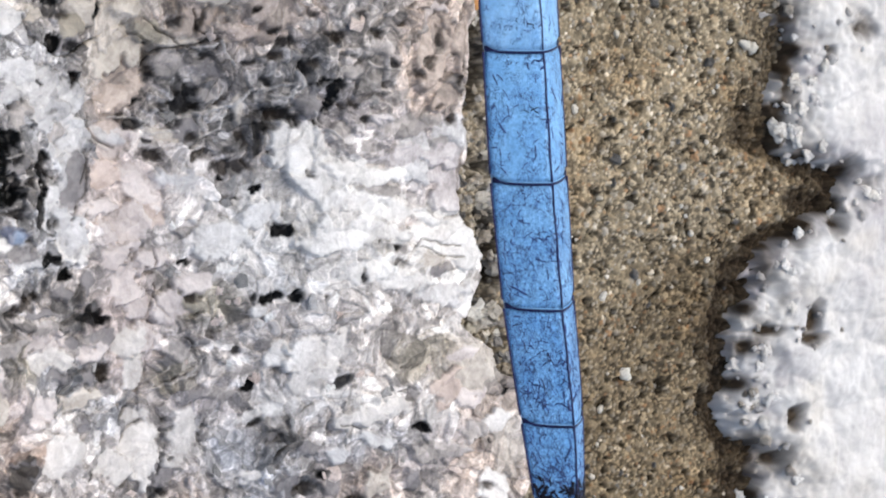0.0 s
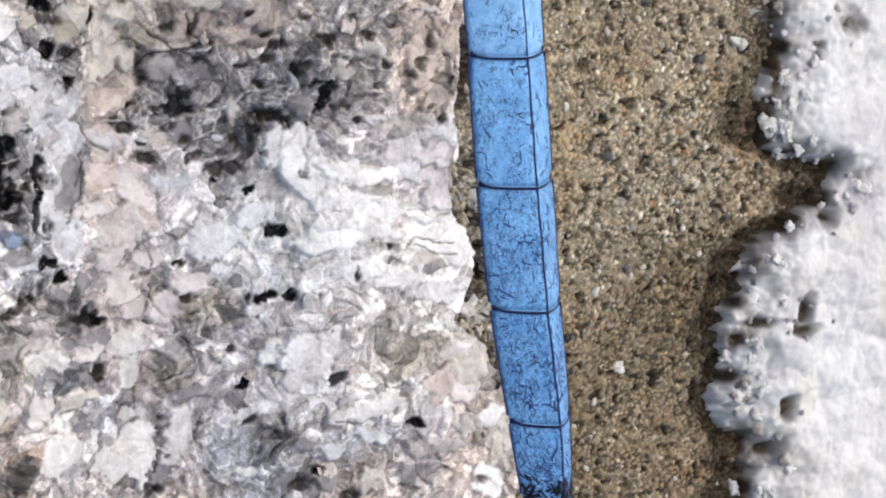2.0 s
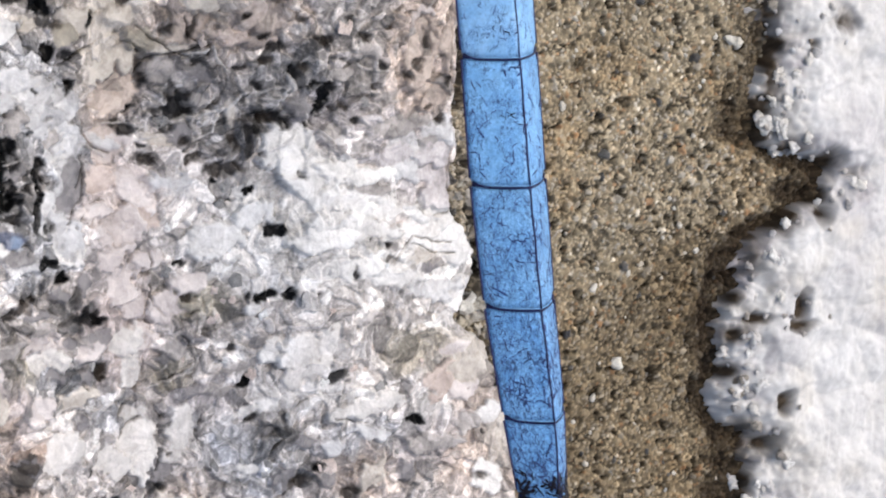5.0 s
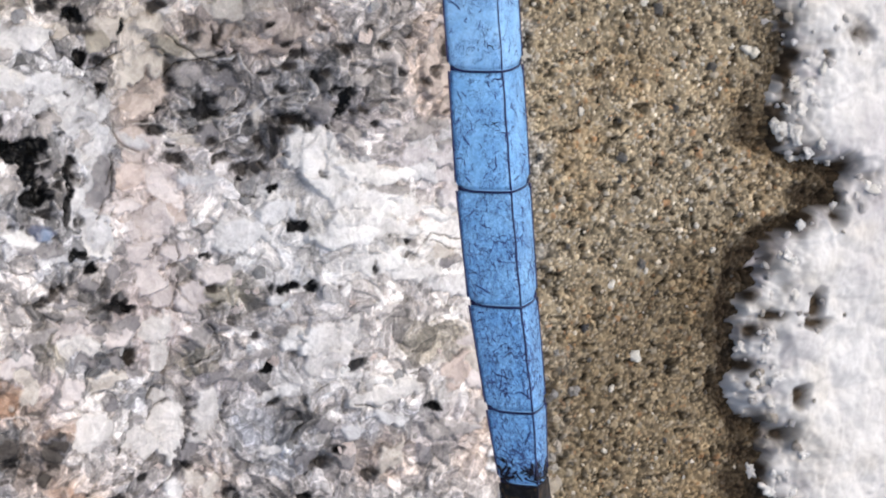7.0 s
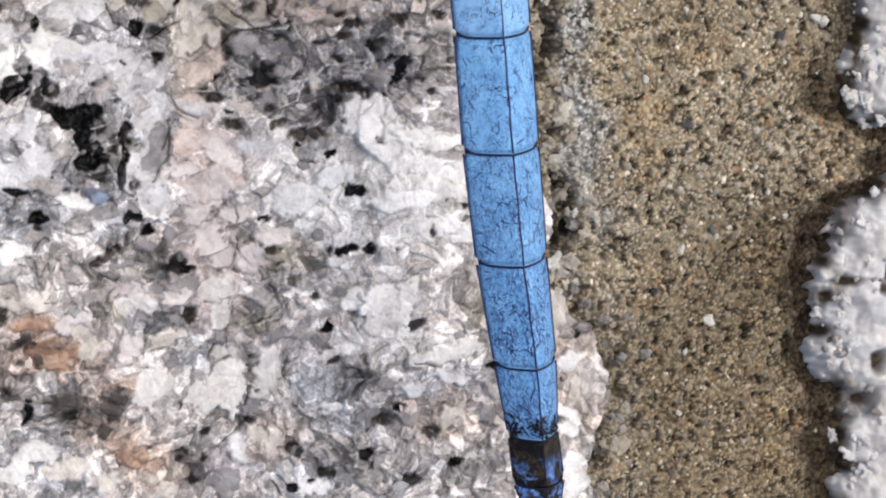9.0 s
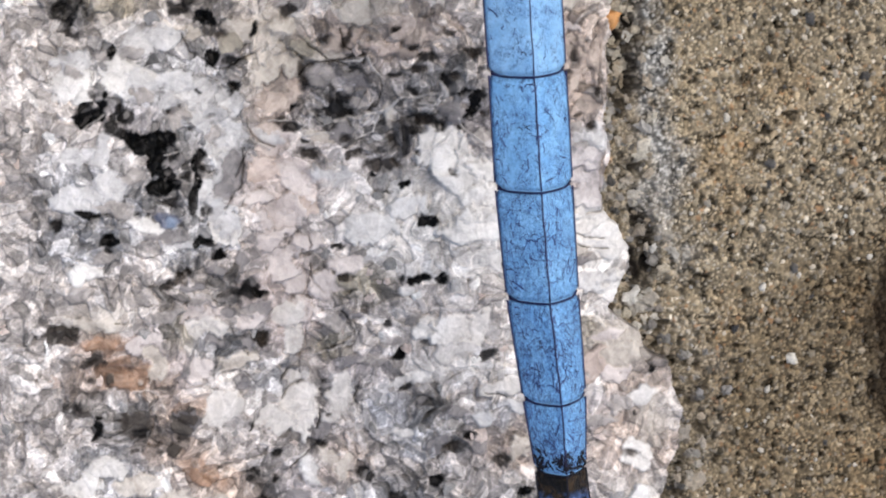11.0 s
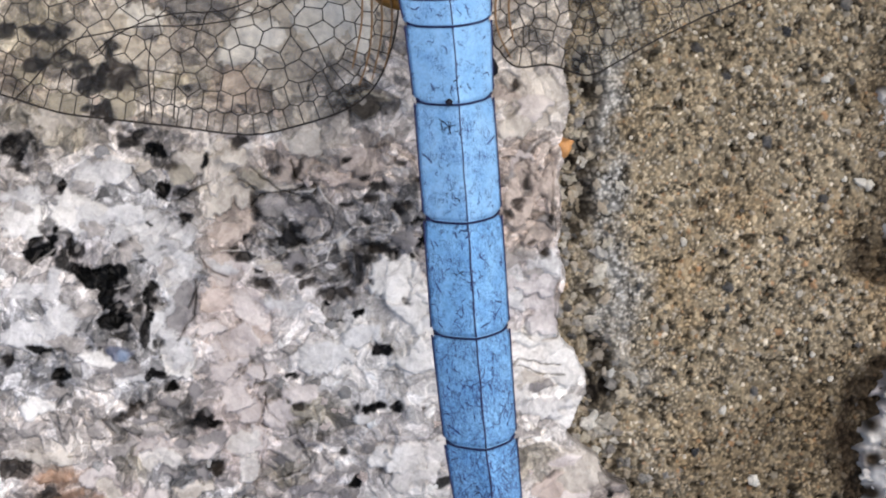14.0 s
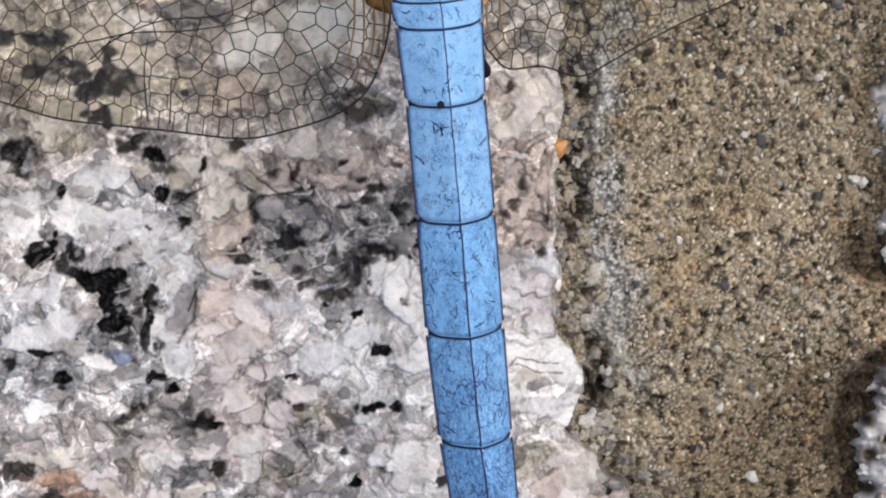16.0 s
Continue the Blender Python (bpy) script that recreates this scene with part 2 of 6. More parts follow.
def tube(bm, pts, radii, sides=6, cap=True):
    """A tube through points in mm."""
    pts = [Vector(p) * MM for p in pts]
    rings, up = [], Vector((0.13, 0.21, 1)).normalized()
    for i, p in enumerate(pts):
        d = (pts[min(i + 1, len(pts) - 1)] - pts[max(i - 1, 0)]).normalized()
        a = d.cross(up)
        a = (a if a.length > 1e-6 else d.cross(Vector((1, 0, 0)))).normalized()
        b = a.cross(d)
        r = (radii[i] if isinstance(radii, (list, tuple)) else radii) * MM
        rings.append([bm.verts.new(p + (a * math.cos(k * math.tau / sides) + b * math.sin(k * math.tau / sides)) * r) for k in range(sides)])
    for r0, r1 in zip(rings, rings[1:]):
        for k in range(sides):
            bm.faces.new((r0[k], r0[(k + 1) % sides], r1[(k + 1) % sides], r1[k]))
    if cap:
        bm.faces.new(rings[0][::-1])
        bm.faces.new(rings[-1])


TABLES = {}


def lattice(seed):
    if seed not in TABLES:
        TABLES[seed] = np.random.RandomState(seed).rand(256, 256)
    return TABLES[seed]


def vnoise(x, y, cell, seed):
    t, u, v = lattice(seed), x / cell, y / cell
    i, j = np.floor(u).astype(int), np.floor(v).astype(int)
    fu, fv = u - i, v - j
    fu, fv = fu * fu * (3 - 2 * fu), fv * fv * (3 - 2 * fv)
    g = lambda a, b: t[a % 256, b % 256]
    return (g(i, j) * (1 - fu) + g(i + 1, j) * fu) * (1 - fv) + (g(i, j + 1) * (1 - fu) + g(i + 1, j + 1) * fu) * fv


def fbm(x, y, cell, octaves, seed, gain=0.5):
    s, a, n = 0, 1.0, 0
    for o in range(octaves):
        s, n = s + a * (vnoise(x, y, cell, seed + o) - 0.5), n + a
        cell, a = cell / 2.03, a * gain
    return 2 * s / n


def cells(x, y, size, seed, stretch=1.0):
    """Cells of irregular seeds: four random numbers of the nearest seed, the way to it, and the gap to the next."""
    tx, ty = lattice(seed), lattice(seed + 1)
    u, v = x / size, y / (size * stretch)
    i0, j0 = np.floor(u).astype(int), np.floor(v).astype(int)
    best, second = np.full(x.shape, 9.0), np.full(x.shape, 9.0)
    bi, bj, dx, dy = i0.copy(), j0.copy(), np.zeros(x.shape), np.zeros(x.shape)
    for a in (-1, 0, 1):
        for b in (-1, 0, 1):
            i, j = i0 + a, j0 + b
            ex, ey = u - i - tx[i % 256, j % 256], v - j - ty[i % 256, j % 256]
            d = np.hypot(ex, ey)
            near = d < best
            second = np.where(near, best, np.minimum(second, d))
            best = np.where(near, d, best)
            bi, bj, dx, dy = np.where(near, i, bi), np.where(near, j, bj), np.where(near, ex, dx), np.where(near, ey, dy)
    rnd = [lattice(seed + 2 + k)[bi % 256, bj % 256] for k in range(4)]
    return rnd, dx * size, dy * size * stretch, (second - best) * size


def spaced(lo, a, b, hi, fine, coarse):
    """Grid lines: fine between a and b, coarse outside."""
    return np.concatenate([np.arange(lo, a, coarse), np.arange(a, b, fine), np.arange(b, hi + coarse * 0.5, coarse)])


def sheet(name, xs, ys, z, colour, mat, floor_z, busy=None):
    """A relief over a grid, closed by sides and a base. All in mm."""
    nx, ny = len(xs), len(ys)
    gx, gy = np.meshgrid(xs, ys)
    v = np.stack([gx, gy, z], -1).reshape(-1, 3)
    idx = np.arange(nx * ny).reshape(ny, nx)
    quads = np.stack([idx[:-1, :-1], idx[:-1, 1:], idx[1:, 1:], idx[1:, :-1]], -1).reshape(-1, 4)
    ring = np.concatenate([idx[0, :], idx[1:, -1], idx[-1, -2::-1], idx[-2:0:-1, 0]])
    low = v[ring].copy()
    low[:, 2] = floor_z
    base = nx * ny + np.arange(len(ring))
    side = np.stack([ring, base, np.roll(base, -1), np.roll(ring, -1)], -1)
    v = np.concatenate([v, low]) * MM
    me = bpy.data.meshes.new(name)
    faces = np.concatenate([quads, side])
    me.vertices.add(len(v))
    me.vertices.foreach_set("co", v.ravel())
    total = len(faces) * 4 + len(ring)
    me.loops.add(total)
    me.loops.foreach_set("vertex_index", np.concatenate([faces.ravel(), base[::-1]]).astype(np.int32))
    me.polygons.add(len(faces) + 1)
    me.polygons.foreach_set("loop_start", (np.arange(len(faces) + 1) * 4).astype(np.int32))
    me.update(calc_edges=True)
    me.validate()
    att = me.attributes.new("mineral", "FLOAT_COLOR", "POINT")
    c = np.concatenate([colour.reshape(-1, 3), np.tile(colour.reshape(-1, 3).mean(0), (len(ring), 1))])
    grain = np.full(len(c), 0.5)
    if busy is not None:
        grain[:nx * ny] = busy.ravel()
    att.data.foreach_set("color", np.concatenate([c, grain[:, None]], 1).ravel())
    return finish(name, me, mat)


# ---- minerals of the large block: x, y, two radii in mm, turn in degrees ----
ZONE_WHITE = [
    (-11.4, -3.9, 5.24, 1.71, -15), (-13.2, -1.5, 2.31, 1.09, -23), (-7.8, -5.5, 2.84, 1.74, -13), (-12.5, -5.7, 5.21, 1.46, -3),
    (-15.3, -2.5, 1.88, 0.96, -3), (-17.5, -4.3, 1.59, 1.20, -3), (-14.5, -3.8, 3.51, 1.45, -3), (-7.8, -5.1, 2.35, 1.51, -3),
    (-7.7, -7.8, 2.08, 1.24, -3), (-6.2, -11.1, 1.68, 0.97, -3), (-5.0, -15.0, 0.73, 2.77, -3), (-5.7, -18.3, 1.16, 1.67, -3),
    (-13.6, -10.2, 2.25, 1.36, -3), (-15.3, -10.9, 1.40, 0.81, -3), (-11.5, -11.5, 1.70, 0.82, -3), (-7.5, -13.1, 1.44, 1.10, -3),
]
ZONE_PALE = [
    (-9.7, -7.9, 4.49, 1.11, -3), (-19.1, -2.2, 1.31, 1.07, -3), (-19.3, -3.9, 1.57, 1.19, -3), (-12.5, -8.0, 3.30, 0.86, -3),
    (-15.8, -8.4, 1.89, 0.73, -3), (-24.9, -11.8, 2.42, 1.54, -3), (-26.3, -8.2, 1.50, 0.82, -3), (-11.2, -10.1, 1.67, 0.99, -3),
    (-13.5, -8.9, 1.64, 0.73, -3), (-17.9, -9.4, 1.20, 0.97, 17), (-31.3, 4.0, 1.99, 2.27, -3), (-31.2, 5.9, 1.85, 0.94, -3),
    (-29.3, 6.0, 3.46, 0.94, -3), (-32.9, -4.9, 1.59, 1.34, -3), (-16.6, -9.8, 2.15, 1.46, -3), (-11.4, -10.1, 1.95, 1.23, -3),
    (-17.7, -12.8, 1.88, 0.97, -3), (-12.1, -13.3, 1.95, 0.74, -3), (-13.5, -7.9, 2.74, 0.98, -3),
]
ZONE_PALE_B = [
    (-18.9, -8.8, 0.80, 0.96, -3),
]
ZONE_GREY = [
    (-16.5, 0.9, 3.73, 1.80, -3), (-13.2, 3.8, 2.97, 1.68, -3), (-24.1, 4.2, 1.51, 0.70, -3), (-21.9, 5.4, 1.53, 0.94, -3),
    (-25.6, 6.1, 1.98, 0.69, -3), (-27.0, 1.2, 1.23, 0.69, -3), (-23.7, 1.6, 1.01, 0.70, -3), (-10.8, 2.9, 3.02, 1.69, -3),
    (-19.0, 3.1, 1.83, 1.42, -3), (-22.5, 1.1, 1.28, 0.71, -3), (-26.9, -7.2, 2.24, 0.93, -3), (-19.8, -8.7, 1.58, 1.08, -3),
    (-18.3, -7.6, 1.86, 0.60, -3), (-7.4, -2.8, 1.70, 1.48, -3), (-10.7, -2.6, 1.11, 0.34, -3), (-24.6, 5.6, 1.75, 0.93, -3),
    (-20.5, 5.1, 1.54, 0.94, -3), (-26.5, 5.3, 0.99, 1.15, -3), (-9.4, -15.9, 1.99, 0.75, -3),
]
ZONE_GREY_B = [
    (-12.1, -14.8, 1.12, 0.74, -3), (-27.9, -6.8, 2.95, 0.95, -3), (-28.0, -8.0, 1.48, 0.95, -3), (-23.5, 12.0, 1.60, 1.34, -3),
    (-24.7, 6.4, 1.74, 0.94, -3), (-17.5, 9.0, 1.61, 0.94, -3), (-30.5, -5.7, 2.13, 1.08, -3), (-25.2, -6.3, 1.62, 1.09, -3),
    (-31.4, 2.7, 1.06, 0.64, -3), (-29.0, 2.5, 1.33, 0.59, -3), (-31.7, 5.4, 1.32, 0.53, -3), (-27.8, 4.8, 0.96, 0.43, -3),
    (-26.9, -1.2, 1.07, 0.54, -3), (-32.1, 0.9, 1.32, 0.43, -3), (-24.2, 2.8, 0.81, 0.54, -3),
]
ZONE_SLATE = [
    (-15.7, 0.7, 2.41, 1.08, -3), (-14.6, 2.2, 1.61, 1.08, -3), (-14.2, 3.6, 1.34, 1.08, -3), (-13.5, 1.4, 1.22, 0.72, -3),
    (-14.5, -14.2, 1.92, 1.48, -3), (-21.1, -13.9, 0.79, 0.73, -3), (-19.5, 1.7, 1.44, 0.95, -3), (-25.1, -6.5, 1.77, 0.70, -3),
    (-19.8, -8.7, 1.05, 0.72, -3), (-12.8, 1.8, 1.63, 0.84, -3), (-17.5, 0.8, 1.59, 0.96, -3), (-15.7, -13.8, 1.36, 1.23, -3),
    (-27.6, -12.7, 1.05, 0.94, -3), (-27.5, -0.8, 0.98, 1.38, -3), (-30.6, 12.5, 1.59, 1.20, -3), (-23.1, 13.0, 1.87, 0.59, -3),
    (-28.6, 11.0, 1.33, 0.80, -3), (-31.9, 7.1, 1.06, 0.67, -3), (-28.1, -2.7, 1.33, 0.81, -3),
]
ZONE_SLATE_B = [
    (-27.0, -4.7, 1.07, 0.81, -3), (-15.5, 8.0, 1.89, 0.94, -3), (-33.4, -7.9, 1.33, 0.68, -3), (-30.1, -12.8, 1.19, 0.85, -3),
    (-27.8, -13.1, 0.86, 0.85, -3), (-23.6, -16.5, 0.96, 0.81, -3), (-15.2, -13.9, 1.41, 1.50, -3), (-16.7, -17.4, 2.25, 1.10, -3),
    (-13.5, -18.3, 1.42, 0.69, -3), (-32.4, -11.6, 1.05, 0.79, -3), (-19.9, -11.8, 1.11, 0.81, -3), (-10.7, -17.7, 1.72, 1.10, -3),
    (-25.1, 5.9, 1.49, 0.46, -3), (-20.7, 5.3, 0.77, 0.47, -3), (-29.0, -12.9, 2.93, 0.90, -3), (-30.1, -12.8, 1.59, 0.90, -3),
    (-23.6, -16.7, 1.24, 0.76, -3), (-29.7, 1.6, 1.06, 0.54, -3), (-25.2, -0.0, 0.43, 1.08, -3),
]
ZONE_SLATE_C = [
    (-27.1, -0.4, 0.80, 0.70, -3), (-31.1, 7.1, 1.32, 0.53, -3),
]
ZONE_MAUVE = [
    (-8.8, -0.5, 3.08, 1.47, -3), (-22.7, -4.0, 1.67, 1.30, -3), (-6.5, -13.9, 2.46, 1.26, -3), (-11.6, -15.1, 1.96, 0.99, -3),
    (-12.3, 0.6, 1.64, 1.21, -3), (-27.4, -10.1, 1.25, 0.82, -3), (-8.0, -14.3, 2.29, 1.00, -3), (-9.9, -14.3, 1.98, 1.00, -3),
    (-7.8, -1.2, 1.79, 2.05, -3), (-24.5, -1.1, 0.75, 1.36, -18), (-29.2, -8.9, 1.21, 1.09, -3), (-29.1, 2.2, 1.60, 1.07, -3),
    (-22.1, -16.5, 1.38, 1.22, -3), (-28.8, -9.6, 1.33, 1.32, -3), (-12.1, -14.3, 1.67, 0.99, -3), (-18.9, -10.7, 1.60, 0.85, -3),
    (-7.9, -1.8, 1.65, 1.64, -3),
]
ZONE_PINK = [
    (-22.4, -6.9, 1.94, 1.55, -3), (-22.3, -1.4, 1.93, 1.54, -23), (-22.1, -8.9, 1.17, 1.08, -3), (-28.0, -10.6, 0.99, 1.16, -3),
    (-8.4, -4.5, 1.69, 0.49, -18),
]
ZONE_TAN = [
    (-7.8, 3.1, 1.96, 2.68, -3), (-16.8, 4.8, 1.58, 1.18, -3), (-22.0, 2.3, 1.28, 0.94, 22), (-15.3, 4.9, 1.59, 1.19, -3),
    (-7.1, -2.1, 0.85, 1.48, -3), (-5.2, -12.2, 1.75, 1.14, -3), (-5.5, -15.9, 2.18, 1.52, -3), (-8.3, 1.7, 1.68, 0.73, 17),
    (-11.1, -15.7, 1.41, 0.75, -3), (-26.1, -12.1, 0.88, 0.71, -3), (-21.3, 8.8, 1.35, 1.21, -3), (-19.9, 5.6, 1.75, 0.94, -3),
    (-15.7, 5.5, 2.43, 1.21, -3), (-8.2, 3.0, 1.51, 2.31, -3), (-6.7, 3.4, 0.55, 2.44, -3), (-7.8, -10.3, 1.81, 0.78, -3),
    (-8.5, 7.9, 1.09, 0.81, -3), (-31.6, 10.7, 1.58, 1.06, -3), (-29.4, -11.0, 1.59, 0.53, -13),
]
ZONE_TAN_B = [
    (-26.1, -15.4, 1.90, 1.07, -28), (-25.6, -16.6, 1.63, 0.81, -3), (-5.8, -14.9, 1.16, 0.83, -3), (-28.5, -14.0, 1.60, 0.66, -3),
    (-19.9, -15.4, 1.11, 1.09, -3), (-11.9, -14.8, 1.99, 0.82, 27), (-7.9, 4.3, 1.50, 1.62, -3), (-8.1, 1.6, 1.37, 1.09, -3),
    (-30.4, -10.1, 2.24, 1.05, -13), (-27.3, -12.2, 1.88, 0.69, 12), (-28.5, -14.1, 1.87, 0.69, -3), (-26.4, -15.6, 1.62, 0.80, -28),
    (-32.3, -10.3, 1.05, 1.05, -3),
]
ZONE_OLIVE = [
    (-19.3, -6.6, 1.71, 0.77, -3), (-8.5, -10.0, 1.84, 1.00, -3), (-20.4, -9.8, 1.32, 0.60, -3), (-27.7, -8.4, 0.99, 0.93, -3),
    (-18.3, -6.9, 1.06, 0.48, -3), (-12.0, -4.3, 3.02, 0.24, -8), (-30.6, 12.5, 2.11, 1.59, -3), (-26.8, 9.8, 1.33, 1.07, -3),
    (-23.4, 9.5, 1.07, 0.81, -3), (-29.4, 7.6, 1.59, 0.80, -3), (-30.9, 8.8, 1.59, 0.80, -3),
]
ZONE_FROST = [
    (-25.9, 2.7, 2.23, 1.96, -3), (-26.9, 3.9, 1.23, 1.15, -3), (-24.7, 0.3, 1.26, 1.40, -3), (-25.6, -3.1, 1.50, 1.51, -3),
    (-26.9, -4.4, 1.36, 0.69, -3), (-11.3, -13.4, 2.10, 0.87, -3), (-25.3, -1.3, 0.63, 1.86, -3), (-25.4, -9.3, 1.52, 0.94, -3),
    (-17.8, -13.3, 1.34, 0.97, -3), (-16.3, -14.8, 1.09, 0.98, -3), (-23.4, -10.9, 1.29, 0.95, -3), (-28.6, 4.1, 3.19, 1.61, -3),
    (-30.7, -1.9, 2.39, 2.15, -3), (-25.6, 1.9, 1.88, 1.75, -3), (-25.4, -2.2, 1.21, 1.22, -3), (-24.6, -9.2, 1.49, 1.23, -3),
    (-32.2, -0.7, 1.59, 1.61, -3), (-32.0, -3.9, 2.38, 1.34, -3), (-31.5, -14.7, 1.98, 1.06, -3),
]
ZONE_FROST_B = [
    (-18.1, -18.1, 1.68, 0.68, -3), (-30.0, -16.2, 2.13, 1.06, -3),
]
ZONE_CREAM = [
    (-21.9, 5.9, 1.53, 0.70, -3), (-22.1, 4.0, 1.53, 1.06, 17), (-5.9, -10.8, 1.45, 1.26, -3), (-4.7, -14.5, 0.59, 1.52, -3),
    (-20.3, 11.2, 2.15, 1.87, -3), (-17.3, 12.1, 2.42, 1.60, -3), (-15.2, 11.9, 1.21, 1.87, -3), (-26.2, 11.6, 1.86, 1.47, -3),
    (-17.7, 6.7, 1.48, 1.21, -3), (-22.0, 5.6, 1.22, 0.81, -3), (-31.7, -7.5, 1.73, 0.76, -3), (-18.6, 9.5, 1.08, 1.07, -3),
    (-7.4, 7.5, 1.77, 1.61, -3),
]
ZONE_RUST = [
    (-31.3, -8.7, 0.94, 0.42, -3), (-30.3, -10.2, 1.58, 0.66, -18), (-27.2, -12.2, 1.07, 0.43, 17), (-26.8, -15.4, 1.21, 0.48, -33),
    (-31.1, -8.7, 1.05, 0.42, -3), (-30.2, -10.3, 1.59, 0.53, -18), (-26.8, -15.5, 1.08, 0.43, -31),
]
GEM_BLUSH = [
    (-22.9, -0.9, 1.23, 0.56, -18), (-21.1, -2.7, 0.83, 0.62, -23), (-6.9, -11.5, 1.15, 0.85, -3), (-16.8, 4.5, 0.92, 0.43, -13),
    (-8.4, -4.5, 1.35, 0.30, -18),
]
GEM_ROSE = [
    (-21.5, -1.4, 1.24, 0.62, -31), (-23.3, -2.3, 0.87, 0.38, -3), (-22.6, -3.6, 1.28, 0.66, -3), (-23.1, -4.5, 1.02, 0.52, -3),
    (-24.5, -2.3, 0.60, 0.33, 22), (-6.3, -12.0, 0.75, 0.55, -3), (-21.9, -6.5, 0.67, 0.86, -3), (-22.2, -7.9, 0.93, 0.57, 12),
    (-26.9, -10.3, 0.90, 0.70, 7), (-21.7, -4.7, 0.47, 0.71, -13), (-22.4, 0.5, 1.09, 0.82, -3), (-29.2, -8.9, 0.97, 0.71, -3),
    (-7.4, 7.3, 0.93, 0.70, -3), (-8.1, 4.3, 0.71, 0.81, -3), (-6.6, -10.3, 0.84, 0.39, -3), (-26.6, -7.5, 1.08, 0.65, -3),
    (-21.9, -3.1, 0.82, 0.82, -3), (-21.2, -4.6, 0.93, 0.66, -3), (-22.4, -5.6, 0.82, 0.82, -3),
]
GEM_ROSE_B = [
    (-20.3, -6.9, 0.99, 0.71, -3), (-21.7, -7.9, 0.99, 0.72, -3), (-19.1, -5.8, 0.82, 0.55, -3), (-24.2, -8.1, 0.82, 0.55, -3),
    (-25.8, -7.9, 0.97, 0.60, -3),
]
GEM_CREAM = [
    (-22.1, 3.9, 1.43, 0.94, 17), (-19.5, 4.7, 0.73, 0.66, -3), (-21.9, 5.9, 0.92, 0.56, -3), (-26.0, 5.7, 0.54, 0.46, -43),
    (-10.9, -15.2, 0.45, 1.05, -21), (-16.7, 1.1, 0.24, 0.62, -3), (-5.3, -10.5, 0.75, 0.60, -3), (-12.6, -2.7, 0.93, 0.17, 3),
    (-8.1, -5.8, 0.91, 0.54, -3), (-20.0, 0.4, 0.89, 0.38, -13), (-23.8, 5.8, 0.86, 0.56, -3), (-30.2, 8.2, 1.06, 0.64, -3),
    (-25.7, 11.1, 0.69, 0.59, -3), (-28.3, 12.1, 1.06, 0.64, -3), (-19.7, 11.4, 1.07, 0.80, -3), (-20.9, 10.7, 1.07, 0.54, -3),
    (-17.3, 11.5, 0.91, 1.07, -3), (-16.0, 12.2, 0.54, 1.07, -3), (-14.9, 11.9, 0.38, 1.34, -3),
]
GEM_CREAM_B = [
    (-18.3, 6.2, 0.70, 0.91, -3), (-21.7, 5.9, 0.81, 0.54, -3), (-26.1, 12.7, 1.17, 0.69, -3), (-18.9, 12.7, 1.07, 0.53, -3),
    (-31.5, -7.7, 1.33, 0.38, -3), (-5.9, -11.2, 1.12, 0.67, -3), (-8.3, 6.3, 0.82, 0.59, -3), (-28.8, -9.9, 0.58, 0.90, -3),
    (-20.7, -15.2, 0.50, 0.76, 17), (-24.9, -10.1, 1.08, 0.43, 7), (-28.4, -16.4, 1.07, 0.43, -3), (-25.2, -17.3, 0.82, 0.38, -3),
    (-19.9, -15.9, 0.39, 0.82, -23), (-30.0, -15.7, 1.33, 0.53, -3), (-26.2, -16.6, 0.65, 0.27, -3), (-11.4, -15.3, 0.46, 0.82, -23),
]
GEM_SNOW = [
    (-13.6, -0.9, 1.19, 0.82, -33), (-13.3, -2.0, 1.63, 0.82, -23), (-10.2, -3.5, 3.06, 0.54, -11), (-6.8, -4.6, 2.00, 0.60, -25),
    (-10.9, -2.0, 0.94, 0.44, 7), (-17.7, -4.0, 1.33, 0.82, -3), (-16.2, -11.7, 1.14, 0.37, 19), (-17.4, -11.9, 0.86, 0.24, 7),
    (-11.1, -4.4, 2.49, 0.54, -7), (-9.5, -1.9, 1.67, 0.29, -3), (-6.3, -5.7, 0.86, 0.65, -3), (-11.4, -6.1, 1.66, 0.54, -3),
    (-13.0, -4.7, 1.64, 0.58, -3), (-9.6, -6.8, 1.68, 0.59, -3), (-16.4, -7.4, 0.59, 0.34, -3), (-15.6, -9.3, 0.92, 0.44, -3),
    (-6.0, -7.8, 0.86, 0.75, -3), (-29.5, 3.9, 1.59, 0.80, -3), (-28.7, -3.2, 0.91, 0.48, -23),
]
GEM_SNOW_B = [
    (-26.9, 2.7, 0.53, 0.38, -3), (-25.0, -3.6, 0.91, 1.08, -3), (-8.0, -4.7, 1.66, 0.72, -18), (-6.4, -5.5, 1.11, 0.66, -3),
    (-31.8, -5.2, 0.80, 0.48, -3), (-31.9, 3.8, 0.95, 1.07, -3), (-31.5, -14.7, 1.16, 0.58, -3), (-32.7, -15.6, 1.05, 0.53, -3),
    (-17.9, -18.1, 0.84, 0.38, -3), (-5.1, -13.3, 0.87, 0.55, -3), (-5.5, -16.1, 0.76, 1.11, -3), (-5.4, -19.1, 0.99, 1.11, -3),
    (-21.5, -15.8, 0.44, 0.82, 17), (-13.5, -0.3, 0.54, 0.53, -3), (-12.3, -1.6, 1.09, 0.53, -13), (-8.7, -3.9, 1.41, 0.30, -23),
    (-20.3, 11.5, 1.34, 0.96, -3), (-17.0, 12.0, 1.34, 1.07, -3), (-15.2, 11.9, 0.59, 1.60, -3),
]
